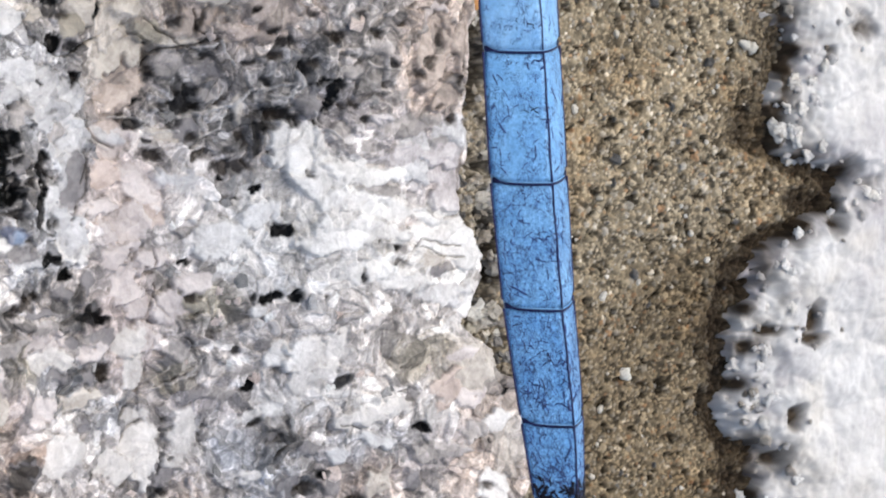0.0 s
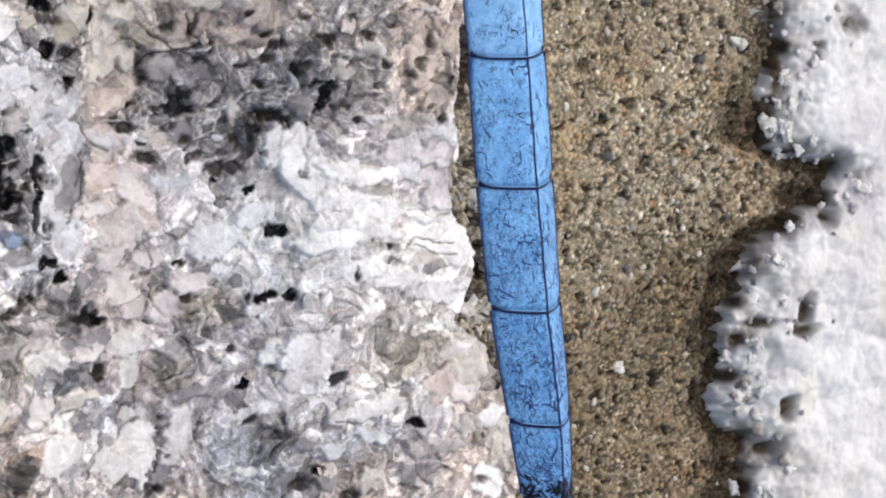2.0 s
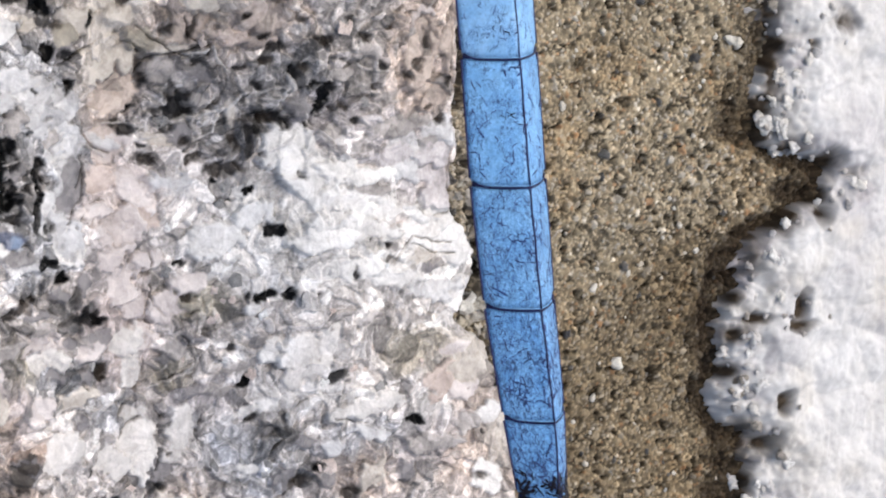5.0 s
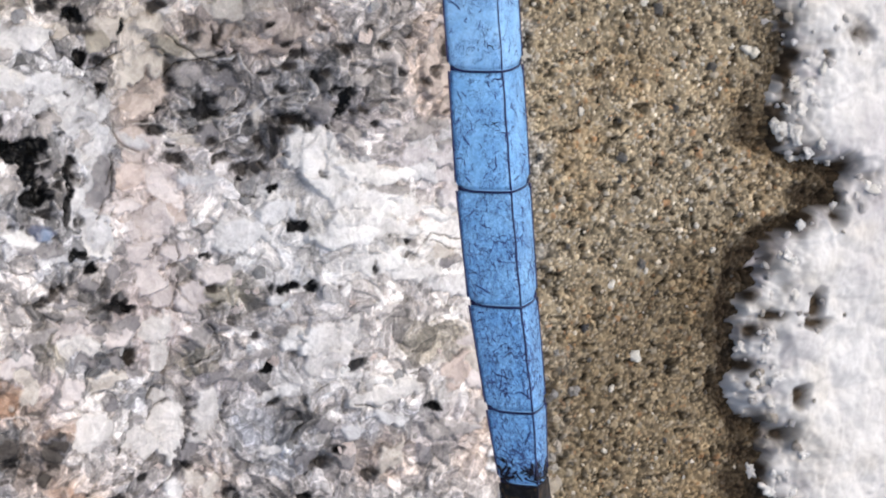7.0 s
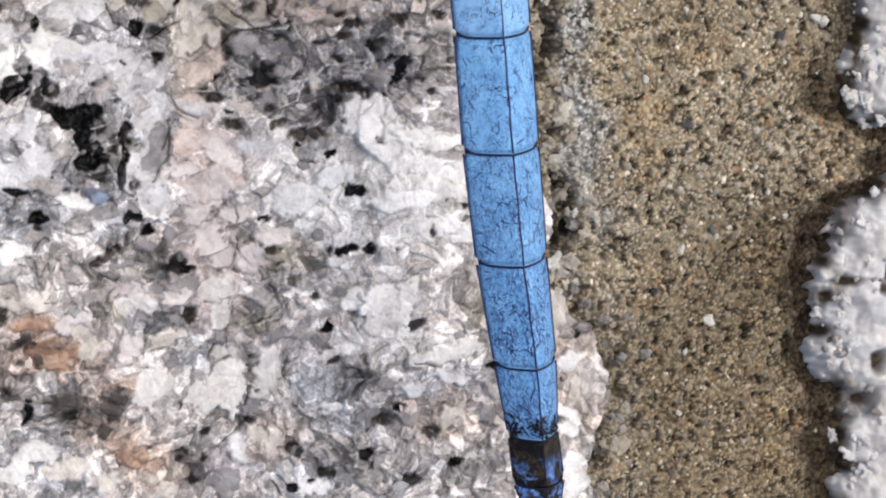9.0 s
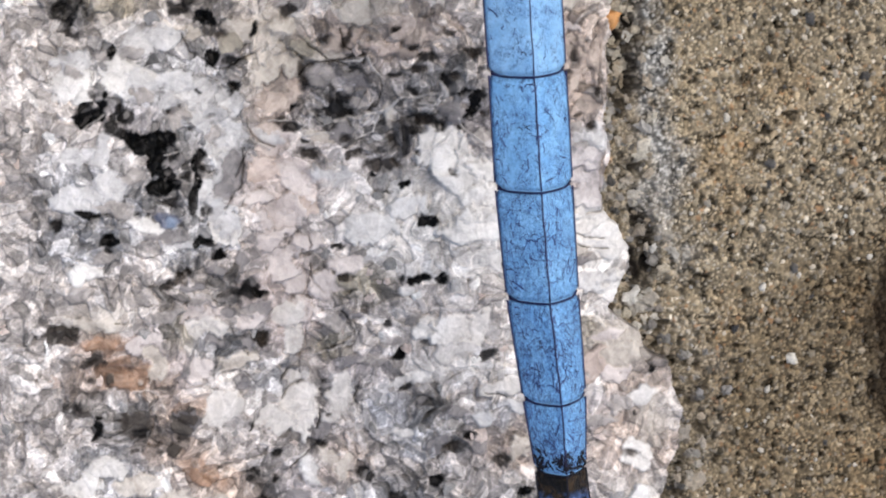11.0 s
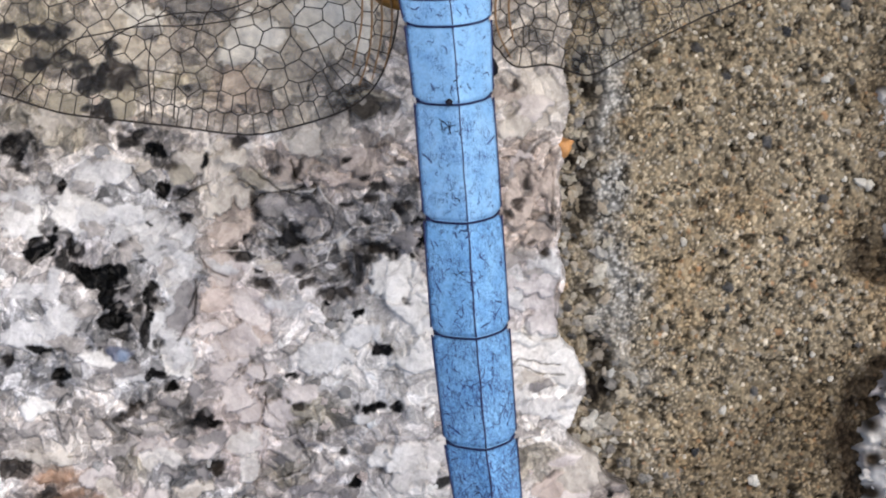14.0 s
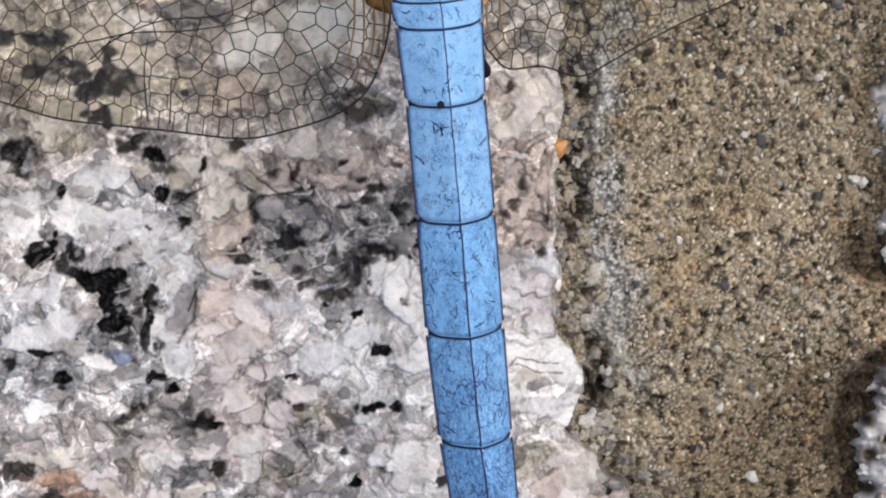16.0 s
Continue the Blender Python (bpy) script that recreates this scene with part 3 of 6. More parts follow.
GEM_SNOW_C = [
    (-25.5, 12.7, 1.07, 0.75, -3), (-21.1, 10.7, 1.07, 0.43, -3), (-14.6, -0.4, 1.20, 1.09, -3), (-16.2, -3.3, 1.09, 0.66, -3),
    (-18.4, -3.7, 1.09, 0.55, -3),
]
GEM_ICE = [
    (-25.9, 2.7, 0.99, 0.78, -3), (-24.5, 2.3, 0.75, 0.93, -23), (-26.9, 3.5, 0.74, 0.69, -3), (-25.5, 0.4, 0.65, 0.65, -33),
    (-24.7, -0.4, 0.55, 0.79, -3), (-25.3, -1.4, 0.40, 1.39, -3), (-25.0, -3.2, 0.85, 0.93, -3), (-26.9, -4.1, 0.89, 0.41, -3),
    (-22.6, 0.5, 0.87, 0.33, -23), (-19.7, -1.7, 1.05, 0.57, -3), (-9.1, -0.9, 1.12, 0.73, -3), (-7.4, -0.8, 1.13, 0.74, -3),
    (-12.9, -13.9, 0.67, 0.44, -3), (-11.0, -13.4, 0.95, 0.40, -3), (-30.4, -1.1, 1.06, 0.70, -3), (-31.8, -1.8, 1.32, 0.80, -3),
    (-25.6, 1.6, 1.07, 0.92, -3), (-28.7, 3.4, 0.80, 0.91, -3), (-24.6, 0.7, 1.08, 0.81, -23),
]
GEM_ICE_B = [
    (-31.6, 0.3, 1.32, 0.54, -3), (-30.8, 0.5, 0.37, 1.07, -23), (-27.7, 2.6, 0.80, 0.54, -3), (-25.7, -2.0, 0.59, 1.35, 7),
    (-27.7, -3.2, 0.48, 0.70, -3), (-31.8, 4.9, 1.06, 0.53, -3), (-28.0, 5.6, 1.33, 0.70, -3), (-7.6, -7.4, 1.67, 0.55, -3),
    (-8.2, -2.0, 0.99, 0.99, -3), (-7.0, -0.7, 0.66, 1.09, -3),
]
GEM_GREY = [
    (-7.5, -6.4, 0.68, 0.30, -8), (-10.5, -2.6, 1.11, 0.22, -3), (-20.1, -8.6, 0.89, 0.63, -3), (-13.6, -9.9, 0.38, 0.24, -3),
    (-9.4, -0.0, 1.95, 0.59, 2), (-12.4, -0.1, 0.71, 0.39, -3), (-8.0, -14.3, 1.15, 0.50, -3), (-6.5, -13.5, 0.87, 0.55, -3),
    (-9.9, -5.3, 0.56, 0.34, -3), (-10.6, 3.4, 0.66, 0.39, -3), (-11.8, 2.5, 0.60, 0.29, 7), (-8.4, 3.9, 0.67, 0.44, -3),
    (-9.6, 1.3, 0.72, 0.29, 12), (-6.9, 1.6, 0.51, 0.49, -3), (-7.7, -0.8, 0.56, 0.39, -3), (-11.1, -0.7, 0.55, 0.29, -3),
    (-24.2, 3.5, 0.60, 0.28, -3), (-26.9, 1.9, 0.59, 0.32, -3), (-26.6, -7.0, 0.75, 0.37, 7),
]
GEM_GREY_B = [
    (-27.9, -7.3, 0.59, 0.37, -3), (-24.2, -7.6, 0.76, 0.33, -13), (-16.1, -8.6, 0.70, 0.34, 17), (-18.2, -10.6, 0.69, 0.34, -3),
    (-17.1, -9.9, 0.54, 0.34, -3), (-10.8, -8.4, 0.84, 0.25, 7), (-8.5, -8.7, 0.85, 0.30, -3), (-12.5, -8.7, 0.72, 0.29, -3),
    (-28.6, 3.0, 0.53, 0.38, -3), (-31.8, 4.3, 0.53, 0.37, -3), (-30.2, -2.2, 0.80, 0.35, -3), (-25.4, 0.8, 0.59, 0.38, 7),
    (-28.8, 5.1, 0.53, 0.32, -3), (-27.3, 1.5, 0.59, 0.43, -3), (-30.4, 5.0, 0.53, 0.37, -3), (-32.3, 1.7, 0.69, 0.32, -3),
    (-29.3, -0.6, 0.64, 0.38, -3), (-26.9, -1.2, 0.48, 0.32, -3), (-32.2, -6.1, 0.80, 0.38, -3),
]
GEM_GREY_C = [
    (-29.5, -6.6, 0.80, 0.43, -3), (-28.5, -7.6, 0.70, 0.33, 7), (-25.3, -8.0, 0.65, 0.38, -3), (-31.0, -4.6, 0.69, 0.43, -3),
    (-30.0, -5.2, 0.64, 0.38, -3), (-19.8, 3.1, 0.88, 0.57, -13), (-18.5, 2.0, 1.05, 0.31, -18),
]
GEM_DUSK = [
    (-27.7, -3.7, 0.88, 0.37, -3), (-21.0, -13.7, 0.74, 0.63, -3), (-16.1, 0.0, 0.37, 1.06, -3), (-24.3, 4.4, 0.70, 0.37, 5),
    (-13.8, 1.3, 0.81, 0.48, -3), (-18.8, 2.6, 0.31, 0.47, -3), (-27.4, -12.6, 0.75, 0.61, -3), (-25.7, -8.9, 0.61, 0.33, -3),
    (-24.2, -9.2, 0.41, 0.33, -3), (-7.7, -2.2, 0.40, 0.39, -3), (-19.0, 0.5, 0.58, 0.48, -3), (-18.3, 3.0, 0.79, 0.38, -33),
    (-24.5, -1.1, 0.70, 1.25, -21), (-27.3, -0.1, 0.53, 0.48, -3), (-28.1, -3.6, 1.07, 0.27, 9), (-28.4, -2.5, 0.53, 0.40, -3),
    (-7.9, -6.4, 0.67, 0.22, -3), (-23.1, 13.1, 1.60, 0.43, -3), (-25.3, 12.1, 0.53, 0.53, -3),
]
GEM_DUSK_B = [
    (-23.3, 9.3, 0.70, 0.38, -3), (-27.5, -10.3, 0.43, 0.48, -3), (-22.2, -17.4, 0.72, 0.82, -3), (-24.7, -11.2, 0.54, 0.32, -3),
    (-19.1, -8.2, 0.58, 0.29, -23), (-20.5, -9.1, 0.53, 0.34, -3), (-15.3, -14.9, 0.82, 0.44, 17), (-14.2, -13.5, 0.55, 0.34, -3),
    (-13.3, -15.1, 0.44, 0.49, -3), (-16.0, -12.8, 0.49, 0.29, 27), (-9.4, -15.5, 0.45, 0.45, 17), (-19.4, -10.7, 0.69, 0.24, 7),
    (-25.1, -7.5, 0.51, 0.28, -3), (-23.6, -7.6, 0.71, 0.38, -3), (-26.8, -6.2, 0.70, 0.27, -3), (-25.7, -5.7, 0.70, 0.33, -3),
    (-24.5, -5.3, 0.54, 0.38, -3),
]
GEM_NAVY = [
    (-27.8, -2.9, 0.74, 0.37, -3),
]
GEM_AZURE = [
    (-27.6, -3.1, 0.29, 0.37, 7),
]
GEM_RUST = [
    (-31.3, -8.7, 0.79, 0.29, -3), (-30.7, -10.3, 1.06, 0.37, -23), (-27.0, -15.5, 0.81, 0.29, -33), (-29.6, -10.0, 0.69, 0.37, -3),
]
GEM_UMBER = [
    (-31.6, -9.6, 0.58, 0.37, -3), (-30.1, -12.8, 0.90, 0.63, 7), (-27.8, -13.1, 0.70, 0.64, -3), (-27.7, -13.7, 0.43, 0.21, -3),
    (-27.2, -12.1, 0.64, 0.21, 17), (-28.5, -14.1, 0.80, 0.37, -3), (-31.0, -10.4, 0.32, 0.26, -3), (-29.2, -13.5, 0.53, 0.21, -3),
    (-30.6, -12.5, 0.53, 0.42, -3), (-29.6, -13.3, 0.64, 0.26, 7), (-27.5, -12.6, 0.59, 0.37, -3), (-28.6, -11.0, 0.43, 0.19, -3),
    (-26.1, -15.1, 0.43, 0.19, -23), (-32.4, -11.9, 0.42, 0.32, -3), (-32.0, -10.3, 0.37, 0.26, -3),
]
GEM_TAN = [
    (-22.0, 2.4, 1.23, 0.85, 22), (-22.5, 1.1, 0.87, 0.47, -3), (-15.6, 4.9, 0.80, 0.47, -3), (-16.2, 4.3, 0.79, 0.38, -3),
    (-7.9, 3.9, 0.84, 0.73, -3), (-8.3, 2.2, 0.84, 0.29, 7), (-21.2, 9.1, 0.81, 0.91, -3), (-15.7, 5.3, 1.35, 0.70, -3),
    (-18.9, 5.2, 1.08, 0.65, -3), (-8.5, 8.0, 0.71, 0.43, -3), (-8.1, 3.2, 0.93, 1.36, -3), (-6.8, 3.4, 0.38, 1.63, -3),
    (-7.5, 1.0, 0.93, 0.55, -3),
]
GEM_OLIVE = [
    (-20.7, 4.8, 0.77, 0.47, -3), (-24.3, 5.2, 0.75, 0.46, -3), (-19.3, -6.8, 0.63, 0.34, -3), (-31.1, 10.4, 0.79, 0.53, -3),
    (-29.3, 8.9, 1.06, 0.64, -3), (-26.7, 8.7, 0.69, 0.70, -3), (-24.4, 9.9, 0.70, 0.54, -3), (-15.2, 8.0, 1.08, 0.48, -3),
]
GEM_MAUVE = [
    (-7.3, -2.8, 0.96, 1.09, -3), (-9.4, -1.1, 1.11, 0.49, -3), (-7.4, -1.3, 0.96, 0.59, -3),
]
GEM_IVORY = [
    (-21.7, -12.2, 0.86, 1.83, 1), (-19.9, -12.2, 0.87, 1.16, -3), (-13.9, -10.0, 1.92, 0.83, 42), (-14.1, -9.4, 0.98, 0.64, 27),
    (-11.5, -12.3, 2.06, 0.45, 11), (-10.1, -12.1, 0.84, 0.65, -3), (-22.0, -9.2, 0.68, 0.81, -3), (-22.2, -7.9, 0.88, 0.62, 7),
    (-25.5, -12.2, 1.27, 0.85, -3), (-23.2, -13.3, 1.04, 0.72, -3), (-26.0, -8.3, 1.00, 0.47, -3), (-17.0, -14.4, 0.81, 0.34, -3),
]
POCKET_BLACK = [
    (-25.3, 6.3, 0.45, 0.37, -3), (-23.1, 5.8, 0.18, 0.33, -3), (-21.2, 1.8, 0.15, 0.14, -3), (-20.9, 0.1, 0.26, 0.14, -3),
    (-27.6, 0.8, 0.34, 0.37, -3), (-27.7, -1.2, 0.59, 0.41, -3), (-26.4, -0.7, 0.22, 0.83, -11), (-26.2, -4.0, 0.55, 0.28, -38),
    (-25.5, -4.9, 0.28, 0.30, -43), (-23.7, -6.8, 0.66, 0.21, -38), (-24.3, -13.3, 0.21, 0.21, -3), (-15.2, -4.0, 0.54, 0.24, -3),
    (-17.7, -1.7, 0.24, 0.22, -3), (-17.2, -2.3, 0.48, 0.12, -11), (-16.3, -2.1, 0.35, 0.24, -3), (-19.5, -4.9, 0.31, 0.12, -8),
    (-13.9, -5.6, 0.08, 0.07, -3), (-11.0, -4.9, 0.11, 0.20, -3), (-15.8, -6.8, 0.65, 0.39, -3),
]
POCKET_BLACK_B = [
    (-14.8, -6.9, 0.49, 0.24, -3), (-13.0, 2.1, 0.92, 0.10, -3), (-12.7, 1.6, 0.33, 0.53, -3), (-8.8, -13.2, 0.43, 0.30, -3),
    (-5.5, -14.2, 0.12, 0.13, -3), (-16.9, -10.5, 0.38, 0.27, -3), (-25.9, 2.8, 0.12, 0.14, -3), (-30.4, 3.3, 0.19, 0.27, -3),
    (-31.0, 2.3, 0.58, 0.48, -3), (-30.6, 2.8, 0.32, 0.37, -3), (-29.2, 0.9, 0.74, 0.38, -15), (-28.1, 0.8, 0.80, 0.43, -3),
    (-28.4, -0.1, 0.53, 0.59, -3), (-28.0, -1.2, 0.91, 0.46, -7), (-25.9, 0.0, 0.19, 0.32, -3), (-26.3, -1.5, 0.27, 0.59, -3),
    (-25.1, 4.6, 0.35, 0.35, -3), (-24.2, 3.2, 0.43, 0.27, -3), (-25.8, 2.8, 0.08, 0.11, -3),
]
POCKET_BLACK_C = [
    (-31.6, -2.5, 0.58, 0.21, -18), (-30.5, -3.8, 0.35, 0.30, -3), (-30.7, -4.3, 0.24, 0.16, -3), (-26.7, -4.1, 0.24, 0.40, -3),
    (-25.4, 6.5, 0.46, 0.35, -3), (-23.1, 5.7, 0.19, 0.30, -3), (-23.4, -6.9, 0.24, 0.22, -43), (-16.3, 5.4, 0.32, 0.11, 22),
    (-25.3, -5.0, 0.24, 0.22, -33), (-28.5, 9.4, 0.37, 0.21, -3), (-27.4, 10.4, 0.27, 0.32, -3), (-17.9, 8.9, 0.19, 0.24, -3),
    (-29.9, 5.1, 0.21, 0.29, -3), (-31.7, -12.9, 0.24, 0.53, -18), (-31.6, -12.2, 0.16, 0.16, -3), (-15.3, -16.6, 0.51, 0.33, 32),
    (-11.0, -17.6, 0.43, 0.28, -3), (-4.4, -12.2, 0.15, 0.22, -3), (-18.9, -18.0, 0.28, 0.19, -3),
]
POCKET_BLACK_D = [
    (-18.1, -17.9, 0.22, 0.14, -3), (-28.7, 0.5, 0.91, 0.48, -13), (-27.8, -0.7, 0.43, 0.43, -3), (-31.2, 2.0, 0.37, 0.27, -3),
]
POCKET_COAL = [
    (-19.2, 1.6, 0.73, 0.71, -3), (-25.2, 4.6, 0.27, 0.32, -3), (-24.2, 3.1, 0.35, 0.28, -3), (-21.3, 1.0, 0.67, 0.26, 5),
    (-16.1, 0.0, 0.27, 0.96, 2), (-14.2, 2.8, 0.48, 0.31, -23), (-15.5, 2.3, 0.48, 0.19, -23), (-13.7, 2.1, 0.22, 0.14, -3),
    (-12.3, 1.8, 0.33, 0.22, -3), (-14.7, 3.9, 0.53, 0.29, -3), (-11.4, 0.4, 0.33, 0.32, -3), (-10.1, -5.3, 0.22, 0.29, 7),
    (-11.6, -6.4, 0.19, 0.27, 12), (-16.7, -6.6, 0.32, 0.24, -3), (-15.5, -13.4, 0.22, 0.15, -3), (-13.7, -14.6, 0.36, 0.25, -3),
    (-12.6, -10.8, 0.66, 0.22, 35), (-13.8, -1.6, 0.22, 0.17, -3), (-17.4, -8.9, 0.24, 0.27, -3),
]
POCKET_COAL_B = [
    (-23.9, -6.9, 0.87, 0.24, -3), (-27.3, -2.3, 0.25, 0.14, -3), (-26.6, -2.2, 0.17, 0.32, -3), (-26.0, 0.0, 0.32, 0.23, -43),
    (-27.7, -0.6, 0.29, 0.32, -3), (-26.0, 4.7, 0.27, 0.16, -3), (-13.2, 0.5, 0.22, 0.24, -3), (-10.0, 2.7, 0.22, 0.27, -3),
    (-20.8, -11.4, 0.32, 0.19, -3), (-30.3, 1.6, 0.48, 0.32, -3), (-29.4, 2.1, 0.48, 0.32, -3), (-26.1, -0.5, 0.24, 0.81, -9),
    (-25.9, -4.4, 0.54, 0.27, -43), (-27.3, -5.5, 0.37, 0.30, -3), (-26.4, 7.0, 0.48, 0.35, -3), (-27.5, 8.1, 0.43, 0.27, -3),
    (-24.0, 4.3, 0.54, 0.27, -3), (-32.1, 7.0, 0.90, 0.48, 17), (-27.0, 11.4, 0.37, 0.32, -3),
]
POCKET_COAL_C = [
    (-28.4, 9.9, 0.80, 0.37, 17), (-23.8, -6.4, 0.33, 0.38, -43), (-24.5, -6.7, 0.49, 0.14, -3), (-30.4, 12.4, 0.79, 0.32, -3),
    (-29.1, 11.3, 0.64, 0.27, -13), (-23.6, 9.4, 0.32, 0.21, -3), (-28.0, -6.0, 0.37, 0.22, 37), (-27.5, -2.0, 0.59, 0.22, -3),
    (-26.5, -2.3, 0.27, 0.54, -3), (-18.8, -16.3, 0.39, 0.35, -3), (-17.3, -17.5, 0.56, 0.38, -3), (-23.4, -16.3, 0.33, 0.38, -3),
    (-23.1, -14.9, 0.44, 0.27, 32), (-13.5, -18.3, 0.74, 0.39, -3), (-24.4, -15.6, 0.44, 0.32, -43), (-17.0, -10.4, 0.28, 0.22, -3),
    (-23.8, -17.1, 0.44, 0.27, -3), (-29.5, -13.2, 0.53, 0.26, -3), (-16.7, -12.1, 0.39, 0.22, 27),
]
POCKET_COAL_D = [
    (-13.8, -14.6, 0.23, 0.33, -3), (-20.9, -14.5, 0.33, 0.27, -3), (-32.5, -11.6, 0.21, 0.16, -3), (-29.9, 2.0, 0.58, 0.32, -3),
    (-29.6, 1.2, 0.48, 0.32, -3), (-26.5, 1.3, 0.27, 0.22, -3), (-32.9, -2.8, 0.26, 0.37, -3), (-26.9, -0.8, 0.37, 0.27, -3),
    (-25.8, -2.6, 0.21, 0.38, -3), (-31.9, 6.2, 0.64, 0.27, -3), (-31.9, 12.6, 0.53, 0.37, -3), (-29.3, 12.4, 0.58, 0.32, -3),
    (-28.0, 8.6, 0.53, 0.37, -3), (-30.7, 10.9, 0.69, 0.32, -3), (-15.0, 1.0, 0.64, 0.34, -3), (-15.6, 0.4, 0.54, 0.29, -3),
    (-14.4, 0.6, 0.38, 0.39, -3), (-18.2, -0.0, 0.37, 0.17, -3), (-17.4, -0.6, 0.53, 0.22, -3),
]
POCKET_COAL_E = [
    (-16.4, 3.1, 0.48, 0.21, -3), (-12.1, 3.2, 0.49, 0.14, -3), (-18.3, 3.5, 0.42, 0.19, -33), (-20.4, 1.7, 0.36, 0.19, -3),
    (-20.6, 2.9, 0.21, 0.47, -3), (-27.4, 0.2, 0.34, 0.23, -3), (-26.8, -0.9, 0.20, 0.41, -3), (-27.8, 9.9, 0.80, 0.37, 27),
    (-27.1, 10.9, 0.27, 0.48, -3), (-28.5, 9.5, 0.69, 0.24, -3), (-27.4, 8.9, 0.27, 0.32, -3), (-30.6, 12.4, 0.53, 0.19, -3),
    (-26.2, 7.5, 0.59, 0.21, -3),
]
POCKET_UMBER = [
    (-7.0, 0.1, 0.25, 0.37, -3), (-8.3, 2.6, 0.33, 0.27, -3), (-12.7, 4.1, 0.54, 0.29, -3), (-9.5, 4.5, 0.22, 0.19, -3),
    (-16.4, 5.5, 0.47, 0.12, 25), (-20.8, 3.4, 0.21, 0.80, -3), (-19.7, -9.9, 0.90, 0.19, 13), (-20.4, -10.1, 0.26, 0.14, -3),
    (-23.6, -9.1, 0.31, 0.38, 27), (-10.9, 4.1, 0.55, 0.19, -3), (-27.4, -5.7, 0.59, 0.32, 22), (-13.4, -7.1, 0.19, 0.27, -3),
    (-14.7, -15.2, 0.82, 0.30, 17), (-21.7, -11.3, 0.21, 0.12, -3), (-9.9, -5.9, 0.39, 0.17, -3), (-17.6, 1.7, 0.42, 0.19, 17),
    (-5.8, -16.1, 0.47, 0.20, -3), (-12.2, -15.8, 0.50, 0.35, -3), (-7.3, -10.8, 0.40, 0.15, 17),
]
POCKET_UMBER_B = [
    (-19.3, -6.5, 0.32, 0.19, 17), (-17.2, -1.2, 0.80, 0.29, -3), (-15.0, 0.9, 0.38, 0.29, -3), (-20.8, -0.4, 0.78, 0.28, -3),
    (-18.4, -0.7, 0.47, 0.29, -3), (-18.6, 5.1, 0.19, 0.65, -33), (-21.2, 6.7, 0.38, 0.27, -3), (-7.2, -0.0, 0.25, 0.25, -3),
    (-23.4, -9.1, 0.33, 0.55, -3), (-15.2, 7.9, 0.97, 0.38, -3), (-15.4, 8.7, 0.81, 0.27, 27), (-8.3, 8.4, 0.33, 0.32, -3),
    (-33.1, -8.1, 0.80, 0.49, -3), (-32.0, -9.5, 0.64, 0.22, -3), (-24.8, 5.6, 0.54, 0.22, -3), (-19.9, 5.2, 0.54, 0.22, -3),
    (-7.9, 3.5, 0.22, 0.54, 7), (-6.7, 2.0, 0.16, 0.82, -3), (-16.8, -0.1, 0.37, 0.62, -3),
]
POCKET_UMBER_C = [
    (-11.1, 4.1, 0.55, 0.19, -3), (-10.4, 1.9, 0.55, 0.15, -3), (-8.8, 2.2, 0.33, 0.22, -3), (-13.5, 2.9, 0.38, 0.19, -3),
    (-11.9, 1.1, 0.27, 0.39, -3), (-15.2, 3.4, 0.48, 0.19, -3), (-11.7, 4.9, 0.38, 0.24, -3), (-13.8, 5.0, 0.43, 0.19, -3),
    (-15.5, 4.5, 0.42, 0.19, -3), (-7.7, 0.7, 0.28, 0.15, -3), (-21.9, 1.3, 0.41, 0.19, -3), (-18.8, 0.2, 0.37, 0.17, -3),
    (-25.4, 1.7, 0.25, 0.14, -3), (-26.8, 10.1, 0.80, 0.53, -3), (-28.7, 10.5, 0.69, 0.37, -3), (-27.7, 8.5, 0.69, 0.32, -3),
]
ZONES = [(ZONE_WHITE, "white"), (ZONE_PALE, "pale"), (ZONE_PALE_B, "pale"), (ZONE_GREY, "grey"), (ZONE_GREY_B, "grey"), (ZONE_SLATE, "slate"), (ZONE_SLATE_B, "slate"), (ZONE_SLATE_C, "slate"), (ZONE_MAUVE, "mauve"), (ZONE_PINK, "pink"), (ZONE_TAN, "tan"), (ZONE_TAN_B, "tan"), (ZONE_OLIVE, "olive"), (ZONE_FROST, "frost"), (ZONE_FROST_B, "frost"), (ZONE_CREAM, "cream"), (ZONE_RUST, "rust")]
GEMS = [(GEM_BLUSH, "blush"), (GEM_ROSE, "rose"), (GEM_ROSE_B, "rose"), (GEM_CREAM, "cream"), (GEM_CREAM_B, "cream"), (GEM_SNOW, "snow"), (GEM_SNOW_B, "snow"), (GEM_SNOW_C, "snow"), (GEM_ICE, "ice"), (GEM_ICE_B, "ice"), (GEM_GREY, "grey"), (GEM_GREY_B, "grey"), (GEM_GREY_C, "grey"), (GEM_DUSK, "dusk"), (GEM_DUSK_B, "dusk"), (GEM_NAVY, "navy"), (GEM_AZURE, "azure"), (GEM_RUST, "rust"), (GEM_UMBER, "umber"), (GEM_TAN, "tan"), (GEM_OLIVE, "olive"), (GEM_MAUVE, "mauve"), (GEM_IVORY, "ivory")]
POCKETS = [(POCKET_BLACK, "black"), (POCKET_BLACK_B, "black"), (POCKET_BLACK_C, "black"), (POCKET_BLACK_D, "black"), (POCKET_COAL, "coal"), (POCKET_COAL_B, "coal"), (POCKET_COAL_C, "coal"), (POCKET_COAL_D, "coal"), (POCKET_COAL_E, "coal"), (POCKET_UMBER, "umber"), (POCKET_UMBER_B, "umber"), (POCKET_UMBER_C, "umber")]
